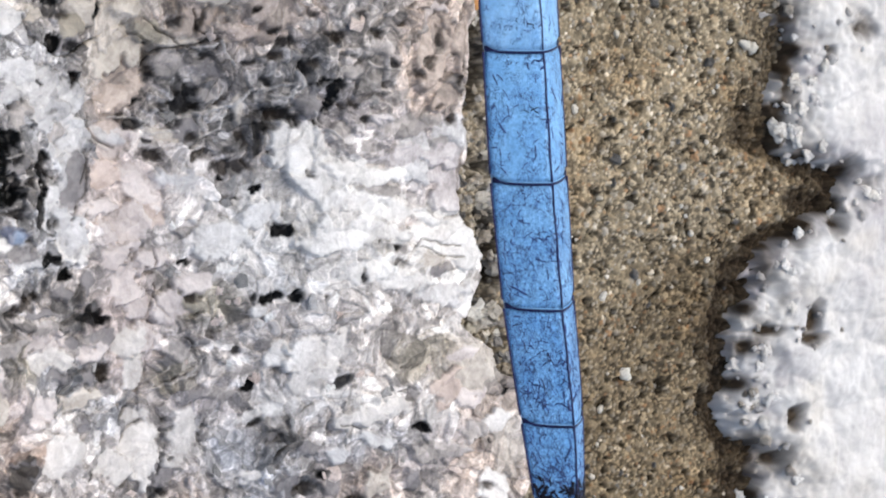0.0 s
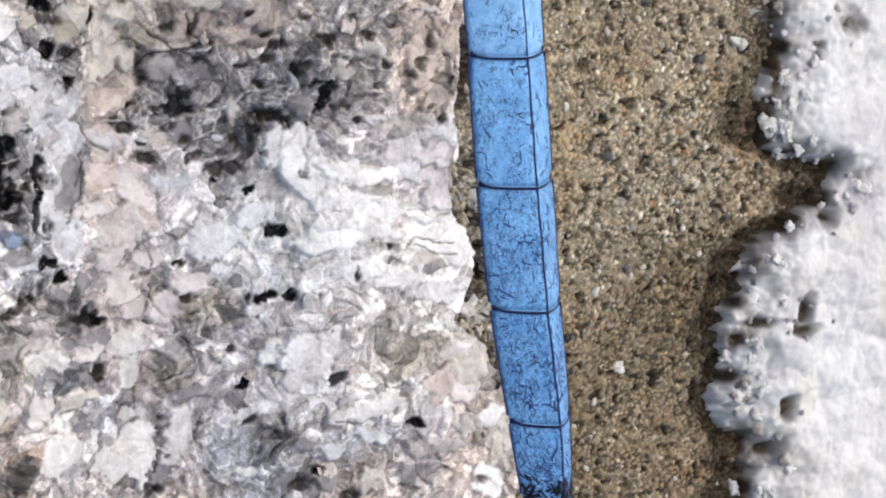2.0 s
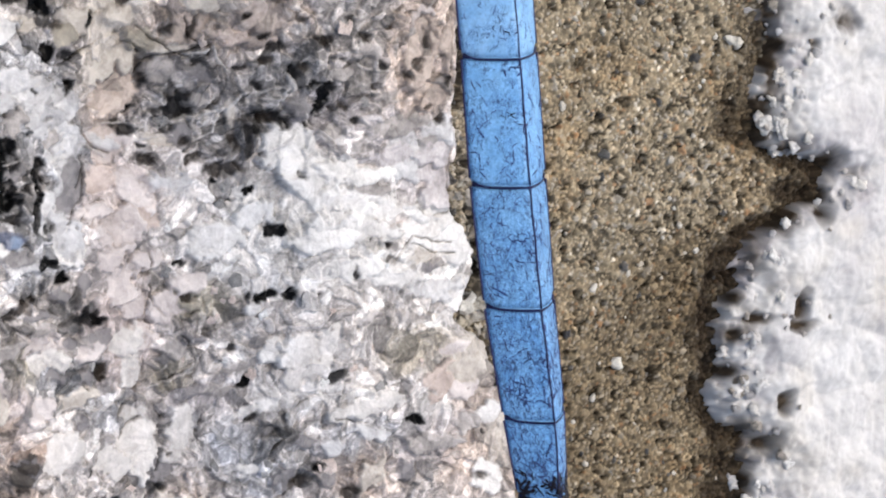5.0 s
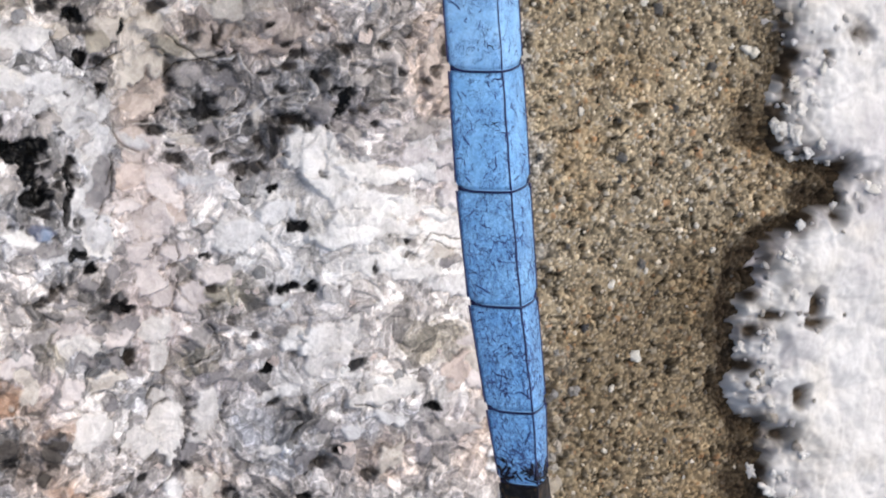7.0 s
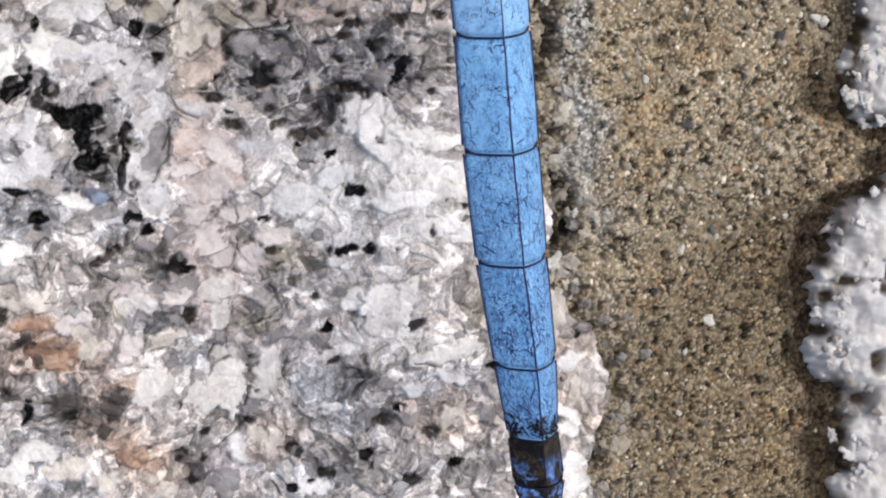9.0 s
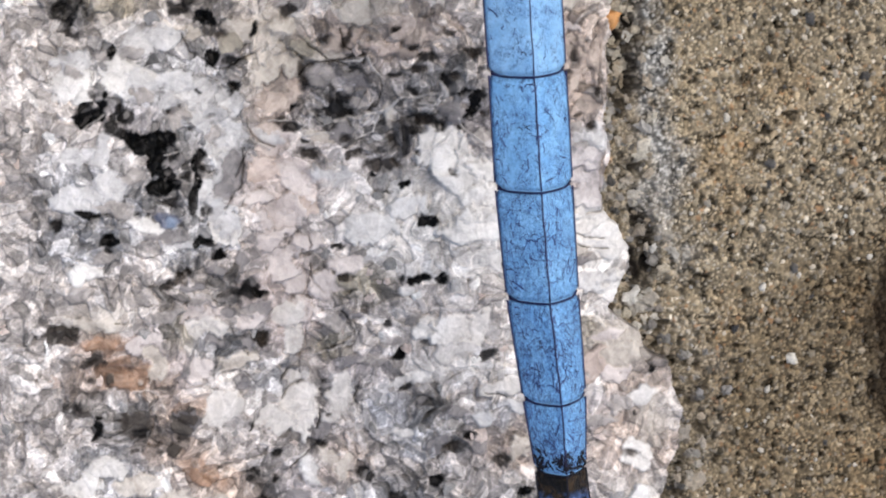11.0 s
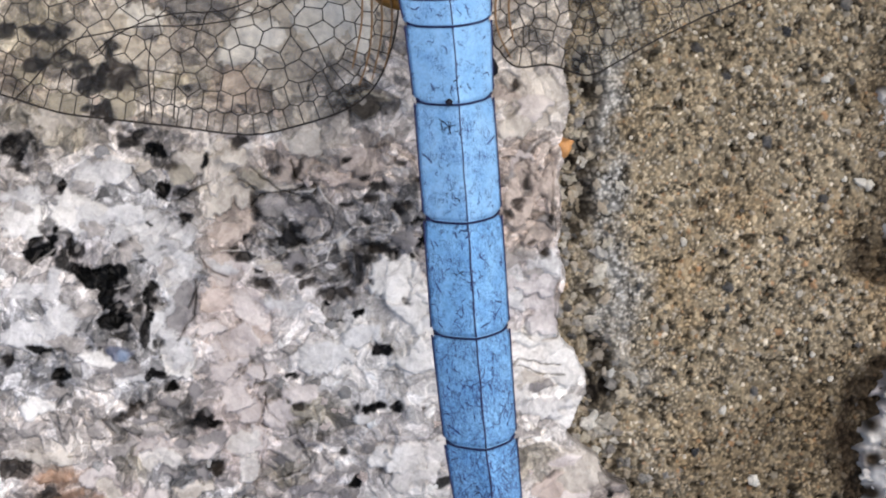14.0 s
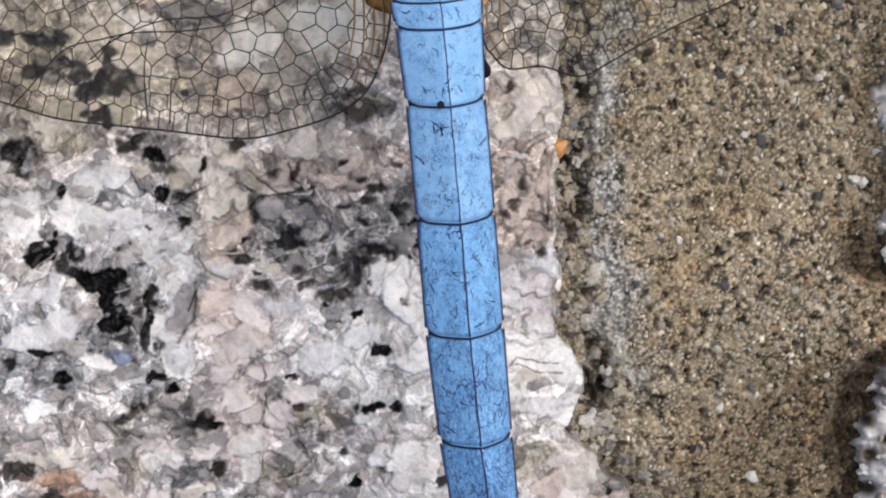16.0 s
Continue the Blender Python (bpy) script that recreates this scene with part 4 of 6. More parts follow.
CRACKS = [
    (0.05, [(-20.9, -8.0), (-21.3, -8.8), (-21.4, -9.7)]),
    (0.06, [(-20.9, -9.7), (-21.6, -10.0), (-22.1, -10.4), (-22.4, -10.8), (-22.7, -11.3)]),
    (0.05, [(-20.9, -10.9), (-20.8, -12.0), (-20.9, -12.9), (-21.1, -13.7)]),
    (0.04, [(-20.9, -4.2), (-20.9, -4.8), (-21.2, -5.4), (-21.6, -5.8)]),
    (0.04, [(-21.0, -5.7), (-20.8, -6.6), (-20.3, -7.1)]),
    (0.05, [(-19.6, -8.2), (-19.0, -8.8), (-19.0, -9.4), (-19.8, -9.7)]),
    (0.04, [(-15.7, -12.5), (-14.6, -11.8), (-13.6, -11.4)]),
    # next row: shading edge of a three-sided crystal, painted as a dark line
    (0.03, [(-13.6, -11.4), (-11.5, -11.4), (-9.4, -11.4)]),
    (0.03, [(-12.9, -12.6), (-11.3, -12.9), (-9.7, -13.1)]),
    (0.05, [(-6.1, -2.0), (-6.1, -3.3), (-6.7, -4.1), (-7.5, -4.1)]),
    (0.05, [(-19.0, 5.5), (-18.7, 4.6), (-17.8, 4.2), (-17.9, 3.8)]),
]
CRACKS_B = [
    (0.05, [(-17.9, 4.2), (-19.6, 4.1), (-20.5, 3.9), (-20.9, 3.4)]),
    (0.05, [(-20.7, 4.2), (-21.4, 4.8), (-22.1, 4.4), (-22.6, 4.9), (-23.5, 4.5), (-24.5, 4.0)]),
    (0.03, [(-9.5, -3.1), (-8.5, -3.6), (-7.7, -4.1)]),
    (0.05, [(-9.5, -5.9), (-9.1, -5.5), (-8.7, -4.9)]),
    (0.03, [(-8.7, -4.9), (-7.5, -5.3), (-6.6, -5.5)]),
    (0.04, [(-21.6, -7.0), (-21.0, -7.5), (-21.2, -8.0)]),
    (0.03, [(-18.9, -11.6), (-19.2, -12.5), (-19.0, -13.2)]),
    (0.03, [(-23.5, 0.1), (-24.0, -0.5), (-24.4, -1.2)]),
    (0.04, [(-17.2, 3.2), (-17.1, 2.4), (-17.4, 1.7), (-17.9, 1.6)]),
    (0.03, [(-21.7, -11.4), (-22.5, -11.7), (-22.7, -12.2)]),
    (0.03, [(-16.8, -5.2), (-17.5, -5.2), (-17.9, -4.8)]),
]
CRACKS_C = [
    (0.05, [(-23.6, 2.1), (-23.6, 1.1), (-23.0, 0.4), (-22.2, 0.0)]),
    (0.05, [(-23.8, 0.1), (-24.1, -1.5), (-24.9, -2.5)]),
    (0.04, [(-30.5, -7.7), (-29.9, -7.7), (-29.9, -8.1)]),
    (0.05, [(-19.5, -18.5), (-20.2, -17.0), (-20.7, -16.1)]),
    (0.05, [(-6.2, 4.2), (-6.2, 1.4), (-6.4, -1.3), (-6.8, -3.0)]),
    (0.03, [(-6.6, 5.6), (-6.6, 3.4), (-6.5, 0.9)]),
    (0.03, [(-9.2, -5.0), (-7.5, -5.8), (-6.4, -6.0)]),
    (0.05, [(-20.9, -14.2), (-21.5, -15.0), (-22.4, -15.7)]),
    (0.05, [(-26.5, 5.8), (-26.2, 4.9), (-25.3, 4.4), (-24.9, 4.0), (-23.7, 4.0)]),
    (0.04, [(-20.9, 5.3), (-20.0, 4.4), (-18.7, 3.8)]),
]
VEINS = [
    (0.08, [(-19.4, 1.1), (-18.3, 1.3), (-17.0, 1.4), (-16.2, 2.0), (-14.4, 2.1)]),
    (0.06, [(-17.1, 1.5), (-17.5, 0.5), (-18.3, 0.2)]),
    (0.05, [(-21.0, 0.5), (-20.2, 0.6), (-19.5, 0.5)]),
    (0.05, [(-17.7, 4.0), (-17.4, 3.4), (-16.9, 3.0)]),
    (0.06, [(-18.9, 4.0), (-18.1, 3.9), (-17.7, 4.1)]),
    (0.05, [(-15.3, 1.8), (-14.5, 1.6), (-14.3, 2.0)]),
    (0.05, [(-10.5, 0.8), (-9.6, 1.1), (-8.4, 1.0)]),
    (0.05, [(-19.2, -8.4), (-18.9, -9.3), (-19.4, -9.8)]),
    (0.06, [(-21.4, -10.2), (-20.1, -10.1), (-19.1, -9.8)]),
    (0.05, [(-12.5, 4.5), (-12.1, 4.4), (-12.0, 4.9)]),
    (0.05, [(-22.5, 1.3), (-21.4, 1.3), (-20.7, 1.0), (-21.2, 0.6)]),
]
VEINS_B = [
    (0.05, [(-15.4, -0.6), (-14.6, -0.4), (-14.1, 0.0)]),
    (0.05, [(-24.3, -10.4), (-23.4, -10.9), (-22.9, -10.6)]),
    (0.05, [(-23.6, 1.4), (-23.5, 0.6), (-22.5, -0.1)]),
    (0.06, [(-30.4, 2.3), (-31.5, 1.6), (-32.1, 0.9)]),
    (0.05, [(-27.8, 0.1), (-27.1, 0.3), (-26.3, 0.1)]),
    (0.05, [(-29.9, -11.1), (-28.9, -11.2), (-28.4, -12.1)]),
    (0.05, [(-26.1, -10.5), (-24.9, -10.4), (-23.8, -10.8)]),
    (0.05, [(-11.1, 2.9), (-10.5, 2.5), (-9.7, 2.4)]),
    (0.05, [(-13.5, 0.9), (-13.1, 0.2), (-12.4, -0.4)]),
]
BROAD_X, BROAD_Y = [-34, -27, -22, -17, -12, -6], [-18, -10, -4, 1, 6, 13]
BROAD_Z = [[0.73, 0.04, -1.04, -0.59, 0.09, 0.65], [1.43, 1.11, -0.62, 0.12, 0.79, 0.40], [2.37, 2.24, 0.40, 0.75, 1.65, 0.72], [2.37, 1.70, -0.22, 0.38, 1.31, 1.66], [1.73, 1.28, 0.66, 2.25, 2.78, 2.77], [1.57, 1.41, 1.37, 2.03, 2.48, 2.63]]
EDGE_Y = [-60.0, -19.5, -17.3, -16.0, -14.6, -13.5, -11.7, -11.3, -10.2, -9.7, -8.9, -8.1, -7.0, -5.9, -4.9, -4.2, -3.1, -1.4, 1.4, 4.2, 5.5, 6.9, 8.8, 10.6, 60.0]
EDGE_X = [-4.4, -4.4, -4.1, -3.5, -3.2, -3.3, -3.6, -4.4, -5.0, -5.8, -6.3, -5.8, -5.5, -5.5, -5.7, -6.3, -6.7, -6.3, -6.2, -6.2, -5.9, -5.8, -5.6, -5.3, -5.3]
HOLLOW = [
    (10.6, 2.5, 0.47, 0.64, 0), (14.3, 2.6, 1.00, 0.71, 0), (12.8, 1.8, 0.24, 0.33, 0), (13.6, -4.1, 0.89, 0.83, 0), (12.3, -5.1, 1.20, 0.72, 0),
    (13.3, -6.3, 0.81, 0.66, 0), (9.8, -7.0, 0.71, 0.39, 0), (9.2, -8.8, 1.19, 0.33, 0), (7.9, -10.3, 0.47, 1.47, 0), (10.2, -11.0, 1.00, 0.26, 0),
    (12.4, -11.6, 1.21, 0.40, 0), (12.3, -10.7, 0.40, 0.86, 0), (11.5, -15.4, 0.53, 0.80, 0), (10.9, -17.2, 0.72, 0.74, 0), (7.3, -14.2, 0.24, 0.72, 0),
    (8.1, -13.5, 0.35, 0.79, 0), (8.8, -16.3, 0.71, 0.40, 0), (9.2, -18.0, 0.72, 0.66, 0),
]

# base colour of each mineral, and how busy its grain is
TONE = {
    "white": (0.69, 0.655, 0.63, 0.5), "pale": (0.56, 0.515, 0.495, 0.7), "grey": (0.33, 0.30, 0.287, 0.95), "slate": (0.20, 0.19, 0.188, 1.1),
    "mauve": (0.46, 0.42, 0.425, 0.7), "pink": (0.56, 0.47, 0.445, 0.5), "tan": (0.42, 0.34, 0.295, 0.85), "olive": (0.33, 0.295, 0.235, 0.8),
    "frost": (0.355, 0.355, 0.375, 0.95), "cream": (0.52, 0.465, 0.41, 0.3), "rust": (0.34, 0.205, 0.135, 0.5), "blush": (0.56, 0.445, 0.39, 0.14),
    "rose": (0.60, 0.525, 0.505, 0.14), "snow": (0.74, 0.705, 0.68, 0.2), "ice": (0.53, 0.52, 0.53, 0.3), "dusk": (0.20, 0.185, 0.19, 0.35),
    "navy": (0.075, 0.095, 0.17, 0.3), "ivory": (0.62, 0.58, 0.55, 0.2), "azure": (0.2, 0.26, 0.37, 0.2), "umber": (0.062, 0.05, 0.042, 0.5), "coal": (0.026, 0.024, 0.024, 0.45),
    "black": (0.006, 0.006, 0.007, 0.3),
}


def ridged(x, y, cell, octaves, seed):
    s, a = 0, 1.0
    for o in range(octaves):
        s = s + a * (1 - 2 * np.abs(vnoise(x, y, cell, seed + o) - 0.5) * 2)
        cell, a = cell / 2.1, a * 0.5
    return s


def rock(x, y, seed, pale):
    """Broken granite: relief, crystal facets and the ground colour."""
    wx = x + 0.8 * fbm(x, y, 2.2, 3, seed + 50) + 0.12 * fbm(x, y, 0.5, 2, seed + 55)
    wy = y + 0.8 * fbm(x, y, 2.2, 3, seed + 60) + 0.12 * fbm(x, y, 0.5, 2, seed + 65)
    big, bx, by, bgap = cells(wx, wy, 2.6, seed)
    small, sx, sy, sgap = cells(wx, wy, 0.9, seed + 20)
    tiny, qx, qy, qgap = cells(wx, wy, 0.33, seed + 30)
    z = 1.0 * fbm(x, y, 9.0, 3, seed + 80) + 0.95 * fbm(wx, wy, 3.0, 4, seed + 85) + 0.22 * ridged(wx, wy, 1.1, 5, seed + 88)
    z += (big[0] - 0.5) * 0.45 * bx + (big[1] - 0.5) * 0.45 * by + (big[2] - 0.5) * 0.4
    z += (small[0] - 0.5) * 0.65 * sx + (small[1] - 0.5) * 0.65 * sy + (small[2] - 0.5) * 0.16
    z += (tiny[0] - 0.5) * 0.4 * qx + (tiny[1] - 0.5) * 0.4 * qy + 0.1 * fbm(wx, wy, 0.7, 4, seed + 97) + (tiny[2] - 0.5) * 0.05
    tone = 0.50 * fbm(wx, wy, 3.2, 4, seed + 90, 0.6) + 0.34 * (small[3] - 0.5) + 0.16 * (tiny[2] - 0.5) + 0.45 * (big[3] - 0.5)
    light = np.clip(0.40 + 1.25 * tone + (0.45 if pale else 0.0), 0, 1)[..., None]
    col = np.array((0.14, 0.132, 0.125)) * (1 - light) + np.array((0.82, 0.805, 0.785)) * light
    return z, col, tiny, small, wx, wy


def near_patch(x, y, cx, cy, rx, ry, turn, reach):
    """The places within reach of an oval, and where they lie along its two axes."""
    far = reach * max(rx, ry) + 0.3
    near = np.where((np.abs(x - cx) < far) & (np.abs(y - cy) < far))
    c, s = math.cos(radians(turn)), math.sin(radians(turn))
    dx, dy = x[near] - cx, y[near] - cy
    return near, (dx * c + dy * s) / rx, (-dx * s + dy * c) / ry


def zone_map(x, y):
    """Broad minerals: colour and grain at any places."""
    out = np.empty(x.shape + (4,))
    out[:] = (0.47, 0.43, 0.415, 0.85)
    for rows, kind in ZONES:
        for cx, cy, rx, ry, turn in rows:
            near, u, v = near_patch(x, y, cx, cy, rx, ry, turn, 1.4)
            w = np.clip((1.3 - np.hypot(u, v)) / 0.55, 0, 1)[:, None] * 0.85
            out[near] = out[near] * (1 - w) + np.array(TONE[kind]) * w
    return out


def near_line(x, y, pts, wide):
    """How close each place is to a crooked line, 1 on it and 0 from the given width on."""
    (x0, y0), (x1, y1) = np.min(pts, 0) - wide - 0.3, np.max(pts, 0) + wide + 0.3
    near = np.where((x > x0) & (x < x1) & (y > y0) & (y < y1))
    px, py = x[near], y[near]
    px, py = px + 0.16 * fbm(px, py, 0.7, 3, 396), py + 0.16 * fbm(px, py, 0.7, 3, 398)
    d = np.full(px.shape, 9.0)
    for (ax, ay), (bx, by) in zip(pts, pts[1:]):
        t = np.clip(((px - ax) * (bx - ax) + (py - ay) * (by - ay)) / ((bx - ax) ** 2 + (by - ay) ** 2), 0, 1)
        d = np.minimum(d, np.hypot(px - ax - t * (bx - ax), py - ay - t * (by - ay)))
    return near, np.clip(1.3 - d / wide, 0, 1)


# ---- bed under everything ----
bm = bmesh.new()
bmesh.ops.create_grid(bm, x_segments=40, y_segments=40, size=60.0)
for v in bm.verts:
    v.co.z = -0.0265
ground = tagged(part("ground", bm, M_SOIL), "brown earth bed under the stone blocks", "ground", kind="structure")


# ---- the large granite block ----
def block_edge(y):
    return np.interp(y, EDGE_Y, EDGE_X) + 0.42 * fbm(y, y * 0 + 3.3, 1.1, 5, 401)


EDGE_TABLE_Y = np.linspace(-60, 60, 6001)
EDGE_TABLE_X = block_edge(EDGE_TABLE_Y)


def edge_x(y):
    return float(np.interp(y, EDGE_TABLE_Y, EDGE_TABLE_X))


def broad_relief(x, y):
    bx, by, bz = np.array(BROAD_X), np.array(BROAD_Y), np.array(BROAD_Z)
    i, j = np.clip(np.searchsorted(bx, x) - 1, 0, len(bx) - 2), np.clip(np.searchsorted(by, y) - 1, 0, len(by) - 2)
    u, v = np.clip((x - bx[i]) / (bx[i + 1] - bx[i]), 0, 1), np.clip((y - by[j]) / (by[j + 1] - by[j]), 0, 1)
    return (bz[j, i] * (1 - u) + bz[j, i + 1] * u) * (1 - v) + (bz[j + 1, i] * (1 - u) + bz[j + 1, i + 1] * u) * v


STEP = 0.056
xs, ys = spaced(-95, -36.5, -1.6, -1.5, STEP, 1.5), spaced(-60, -21.5, 15.0, 60, STEP, 1.5)
X, Y = np.meshgrid(xs, ys)
twist_x, twist_y = fbm(X, Y, 2.0, 3, 57), fbm(X, Y, 2.0, 3, 67)
WX, WY = X + 1.0 * twist_x + 0.10 * vnoise(X, Y, 0.4, 62), Y + 1.0 * twist_y + 0.10 * vnoise(X, Y, 0.4, 72)
big, bx, by, bgap = cells(WX, WY, 1.5, 7)
small, sx, sy, sgap = cells(WX, WY, 0.62, 27)
tiny, qx, qy, qgap = cells(WX, WY, 0.26, 37)
# each crystal takes the mineral found at its own middle, so that borders run along crystal sides
LOOK = 0.22 * zone_map(X + 0.3 * twist_x, Y + 0.3 * twist_y) + 0.43 * zone_map(X - sx, Y - sy) + 0.35 * zone_map(X - bx, Y - by)
COL, BUSY = LOOK[..., :3].copy(), LOOK[..., 3].copy()
Z = broad_relief(X, Y) + 0.30 * fbm(WX, WY, 2.6, 3, 85)
COL *= np.exp(BUSY * (0.7 * (big[3] - 0.5) + 1.2 * (small[3] - 0.5) + 0.5 * (tiny[3] - 0.5)) - 0.06 * BUSY)[..., None]
Z += BUSY * ((big[0] - 0.5) * 0.30 * bx + (big[1] - 0.5) * 0.30 * by + (small[0] - 0.5) * 0.8 * sx + (small[1] - 0.5) * 0.8 * sy + (small[2] - 0.5) * 0.26)
Z += BUSY * ((tiny[0] - 0.5) * 0.3 * qx + (tiny[1] - 0.5) * 0.3 * qy)
# thin pale curls, and seams with crease shade in their colour, in the busy minerals
curl = np.clip(ridged(WX + 0.5 * twist_y, WY - 0.5 * twist_x, 0.95, 3, 380) - 1.12, 0, 0.5)[..., None] * 2 * np.clip(BUSY - 0.2, 0, 1)[..., None]
COL = COL * (1 - 0.62 * curl) + np.array((0.66, 0.63, 0.61)) * 0.62 * curl
Z += 0.16 * curl[..., 0]
seam = np.clip(1 - sgap / 0.07, 0, 1) * np.clip(small[2] * 3 - 1.5, 0, 1) * np.clip(BUSY, 0, 1)
COL *= (1 - 0.3 * seam)[..., None]
Z -= 0.16 * seam
rag1, rag2 = fbm(X, Y, 0.9, 3, 320), fbm(X, Y, 0.32, 3, 329)
# outlines of single crystals step along the small facets
EX, EY = X + 0.30 * rag1 - 0.22 * qx - 0.16 * sx, Y + 0.30 * fbm(X, Y, 0.9, 3, 341) - 0.22 * qy - 0.16 * sy
rnd = random.Random(810)
for rows, kind in GEMS:
    tone = np.array(TONE[kind])
    for cx, cy, rx, ry, turn in rows:
        near, u, v = near_patch(EX, EY, cx, cy, rx, ry, turn, 1.7)
        r1, r2 = rag1[near], rag2[near]
        n, a0 = rnd.randint(4, 6), rnd.uniform(0, 6.28)
        out = np.full(u.shape, -9.0)
        for k in range(n):
            a = a0 + (k + rnd.uniform(-0.3, 0.3)) * math.tau / n
            out = np.maximum(out, (u * math.cos(a) + v * math.sin(a)) / rnd.uniform(0.72, 0.98))
        out = 0.5 * out + 0.5 * np.hypot(u, v)
        inside = (1.06 - out + 0.48 * r1 + 0.30 * r2) * min(rx, ry)
        w = np.clip(inside / (0.07 + 0.5 * np.clip(vnoise(X[near], Y[near], 1.1, 345) - 0.55, 0, 1)), 0, 1)
        gx, gy = rnd.uniform(-0.16, 0.16), rnd.uniform(-0.16, 0.16)
        tilt = gx * u * 1.2 + gy * v * 1.2
        tint = tone[:3] * (rnd.uniform(0.94, 1.06) * (1 + tilt + 0.16 * r1 + 0.10 * r2 + (0.08 + 0.4 * tone[3]) * (small[3][near] - 0.5) + (0.06 + 0.3 * tone[3]) * (tiny[3][near] - 0.5)))[:, None]
        keep = (rnd.uniform(0.82, 0.97) * w)[:, None]
        COL[near] = COL[near] * (1 - keep) + tint * keep
        BUSY[near] = BUSY[near] * (1 - w) + min(tone[3], 0.2) * w
        line = np.clip(1 - np.abs(inside + 0.03) / 0.07, 0, 1) * np.clip(1.9 * r2 - 0.1, 0, 1)
        COL[near] *= (1 - 0.35 * line)[:, None]
        flat = broad_relief(np.array([cx]), np.array([cy]))[0] + 0.10 + 0.9 * tilt * min(rx, ry) + 0.10 * r1
        Z[near] = Z[near] * (1 - 0.85 * w) + flat * 0.85 * w + 0.05 * np.clip(inside / 0.15, 0, 1) - 0.12 * line
for rows, kind in POCKETS:
    tone = np.array(TONE[kind])
    for cx, cy, rx, ry, turn in rows:
        near, u, v = near_patch(EX, EY, cx, cy, rx, ry, turn, 1.8)
        inside = (1.14 - np.hypot(u, v) + 0.5 * rag1[near] + 0.35 * rag2[near]) * min(rx, ry)
        w = np.clip(inside / (0.08 if kind == "black" else 0.13), 0, 1) * (1.0 if kind == "black" else 0.92)
        glint = np.clip(tiny[3][near] * 6 - 5.0, 0, 1) * (0.5 if kind == "black" else 1.0)
        tint = tone[:3] * (0.6 + 0.6 * small[3][near])[:, None] + np.array((0.16, 0.15, 0.145)) * glint[:, None]
        COL[near] = COL[near] * (1 - w[:, None]) + tint * w[:, None]
        BUSY[near] = BUSY[near] * (1 - w) + tone[3] * w
        Z[near] -= 0.22 * np.clip(inside / 0.25, 0, 1)
for wide, pts in VEINS + VEINS_B:
    near, w = near_line(X, Y, pts, wide)
    w = w * np.clip(0.8 + 1.4 * rag1[near], 0.2, 1) * 0.8
    COL[near] = COL[near] * (1 - w[:, None]) + np.array((0.62, 0.585, 0.56)) * w[:, None]
    BUSY[near] *= 1 - 0.6 * w
    Z[near] += 0.16 * w
for wide, pts in CRACKS + CRACKS_B + CRACKS_C:
    near, w = near_line(X, Y, pts, wide)
    w = w * np.clip(0.7 + 1.6 * rag1[near], 0.1, 1)
    COL[near] *= (1 - 0.72 * w)[:, None]
    Z[near] -= 0.25 * w
COL *= (np.clip(COL.mean(-1), 0.01, 1) / 0.5)[..., None] ** 0.22
COL = COL / (1 + (COL / 0.95) ** 3) ** (1 / 3)
COL = np.clip(COL, 0.004, 0.8) * 0.81 * np.array((1.0, 0.985, 0.965))
over = X - block_edge(Y)
Z -= np.where(over > -0.7, (np.clip(over + 0.7, 0, 9) ** 2) * 0.35, 0) + np.clip(over, 0, 9) * 6
Z = np.maximum(Z, -9.0 + 0.3 * small[2])
GX, GY, GZ, GC, GB = xs, ys, Z, COL, BUSY
left_block = tagged(sheet("granite_block", xs, ys, Z, COL, M_GRANITE, -26.0, BUSY), "rough broken granite block with white, pink and black crystals", "stone block", "granite blocks")


def block_z(x, y):
    return float(GZ[min(int(np.searchsorted(GY, y)), len(GY) - 1), min(int(np.searchsorted(GX, x)), len(GX) - 1)])


# ---- the pale granite block across the joint ----
PALE_Y = [-60, -19.2, -18.2, -17.0, -16.2, -15.5, -14.7, -13.9, -12.5, -11.1, -9.5, -8.2, -7.3, -6.8, -6.2, -5.6, -4.3, -3.5, -2.9, -2.3, -1.1, -0.2, 0.6, 1.5, 2.6, 3.4, 4.2, 5.7, 9, 14, 60]
PALE_X = [10, 10.0, 10.6, 10.2, 9.5, 9.0, 8.8, 9.2, 8.7, 8.6, 9.3, 9.5, 9.7, 10.7, 12.1, 13.6, 14.2, 12.4, 10.8, 10.0, 9.9, 10.1, 10.7, 11.1, 10.6, 10.4, 10.1, 10.1, 11.3, 12.0, 12]
xs, ys = spaced(6.5, 6.6, 22, 75, 0.085, 1.5), spaced(-60, -22, 14, 60, 0.085, 1.5)
X, Y = np.meshgrid(xs, ys)
Z, COL, tiny, small, wx, wy = rock(X, Y, 507, True)
edge = np.interp(Y, PALE_Y, PALE_X) + 0.3 + 0.55 * fbm(X, Y, 1.1, 4, 560) + 0.45 * fbm(X, Y, 0.45, 3, 563)
inside = X - edge
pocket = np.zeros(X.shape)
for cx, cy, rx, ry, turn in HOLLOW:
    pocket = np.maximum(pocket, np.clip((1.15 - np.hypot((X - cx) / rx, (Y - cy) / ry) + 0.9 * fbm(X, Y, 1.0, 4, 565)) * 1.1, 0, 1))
lump, lx, ly, lgap = cells(X + 0.5 * fbm(X, Y, 1.5, 3, 570), Y, 2.6, 575)
step_in = np.clip((inside + 0.3) / 2.6, 0, 1)
JOINT_Z = np.interp(Y, [-22, -15, -10, 0, 5, 14], [-3.0, -2.2, -1.0, 0.4, 0.6, 0.2]) + np.clip((X - 5) * 0.12, 0, 0.8)
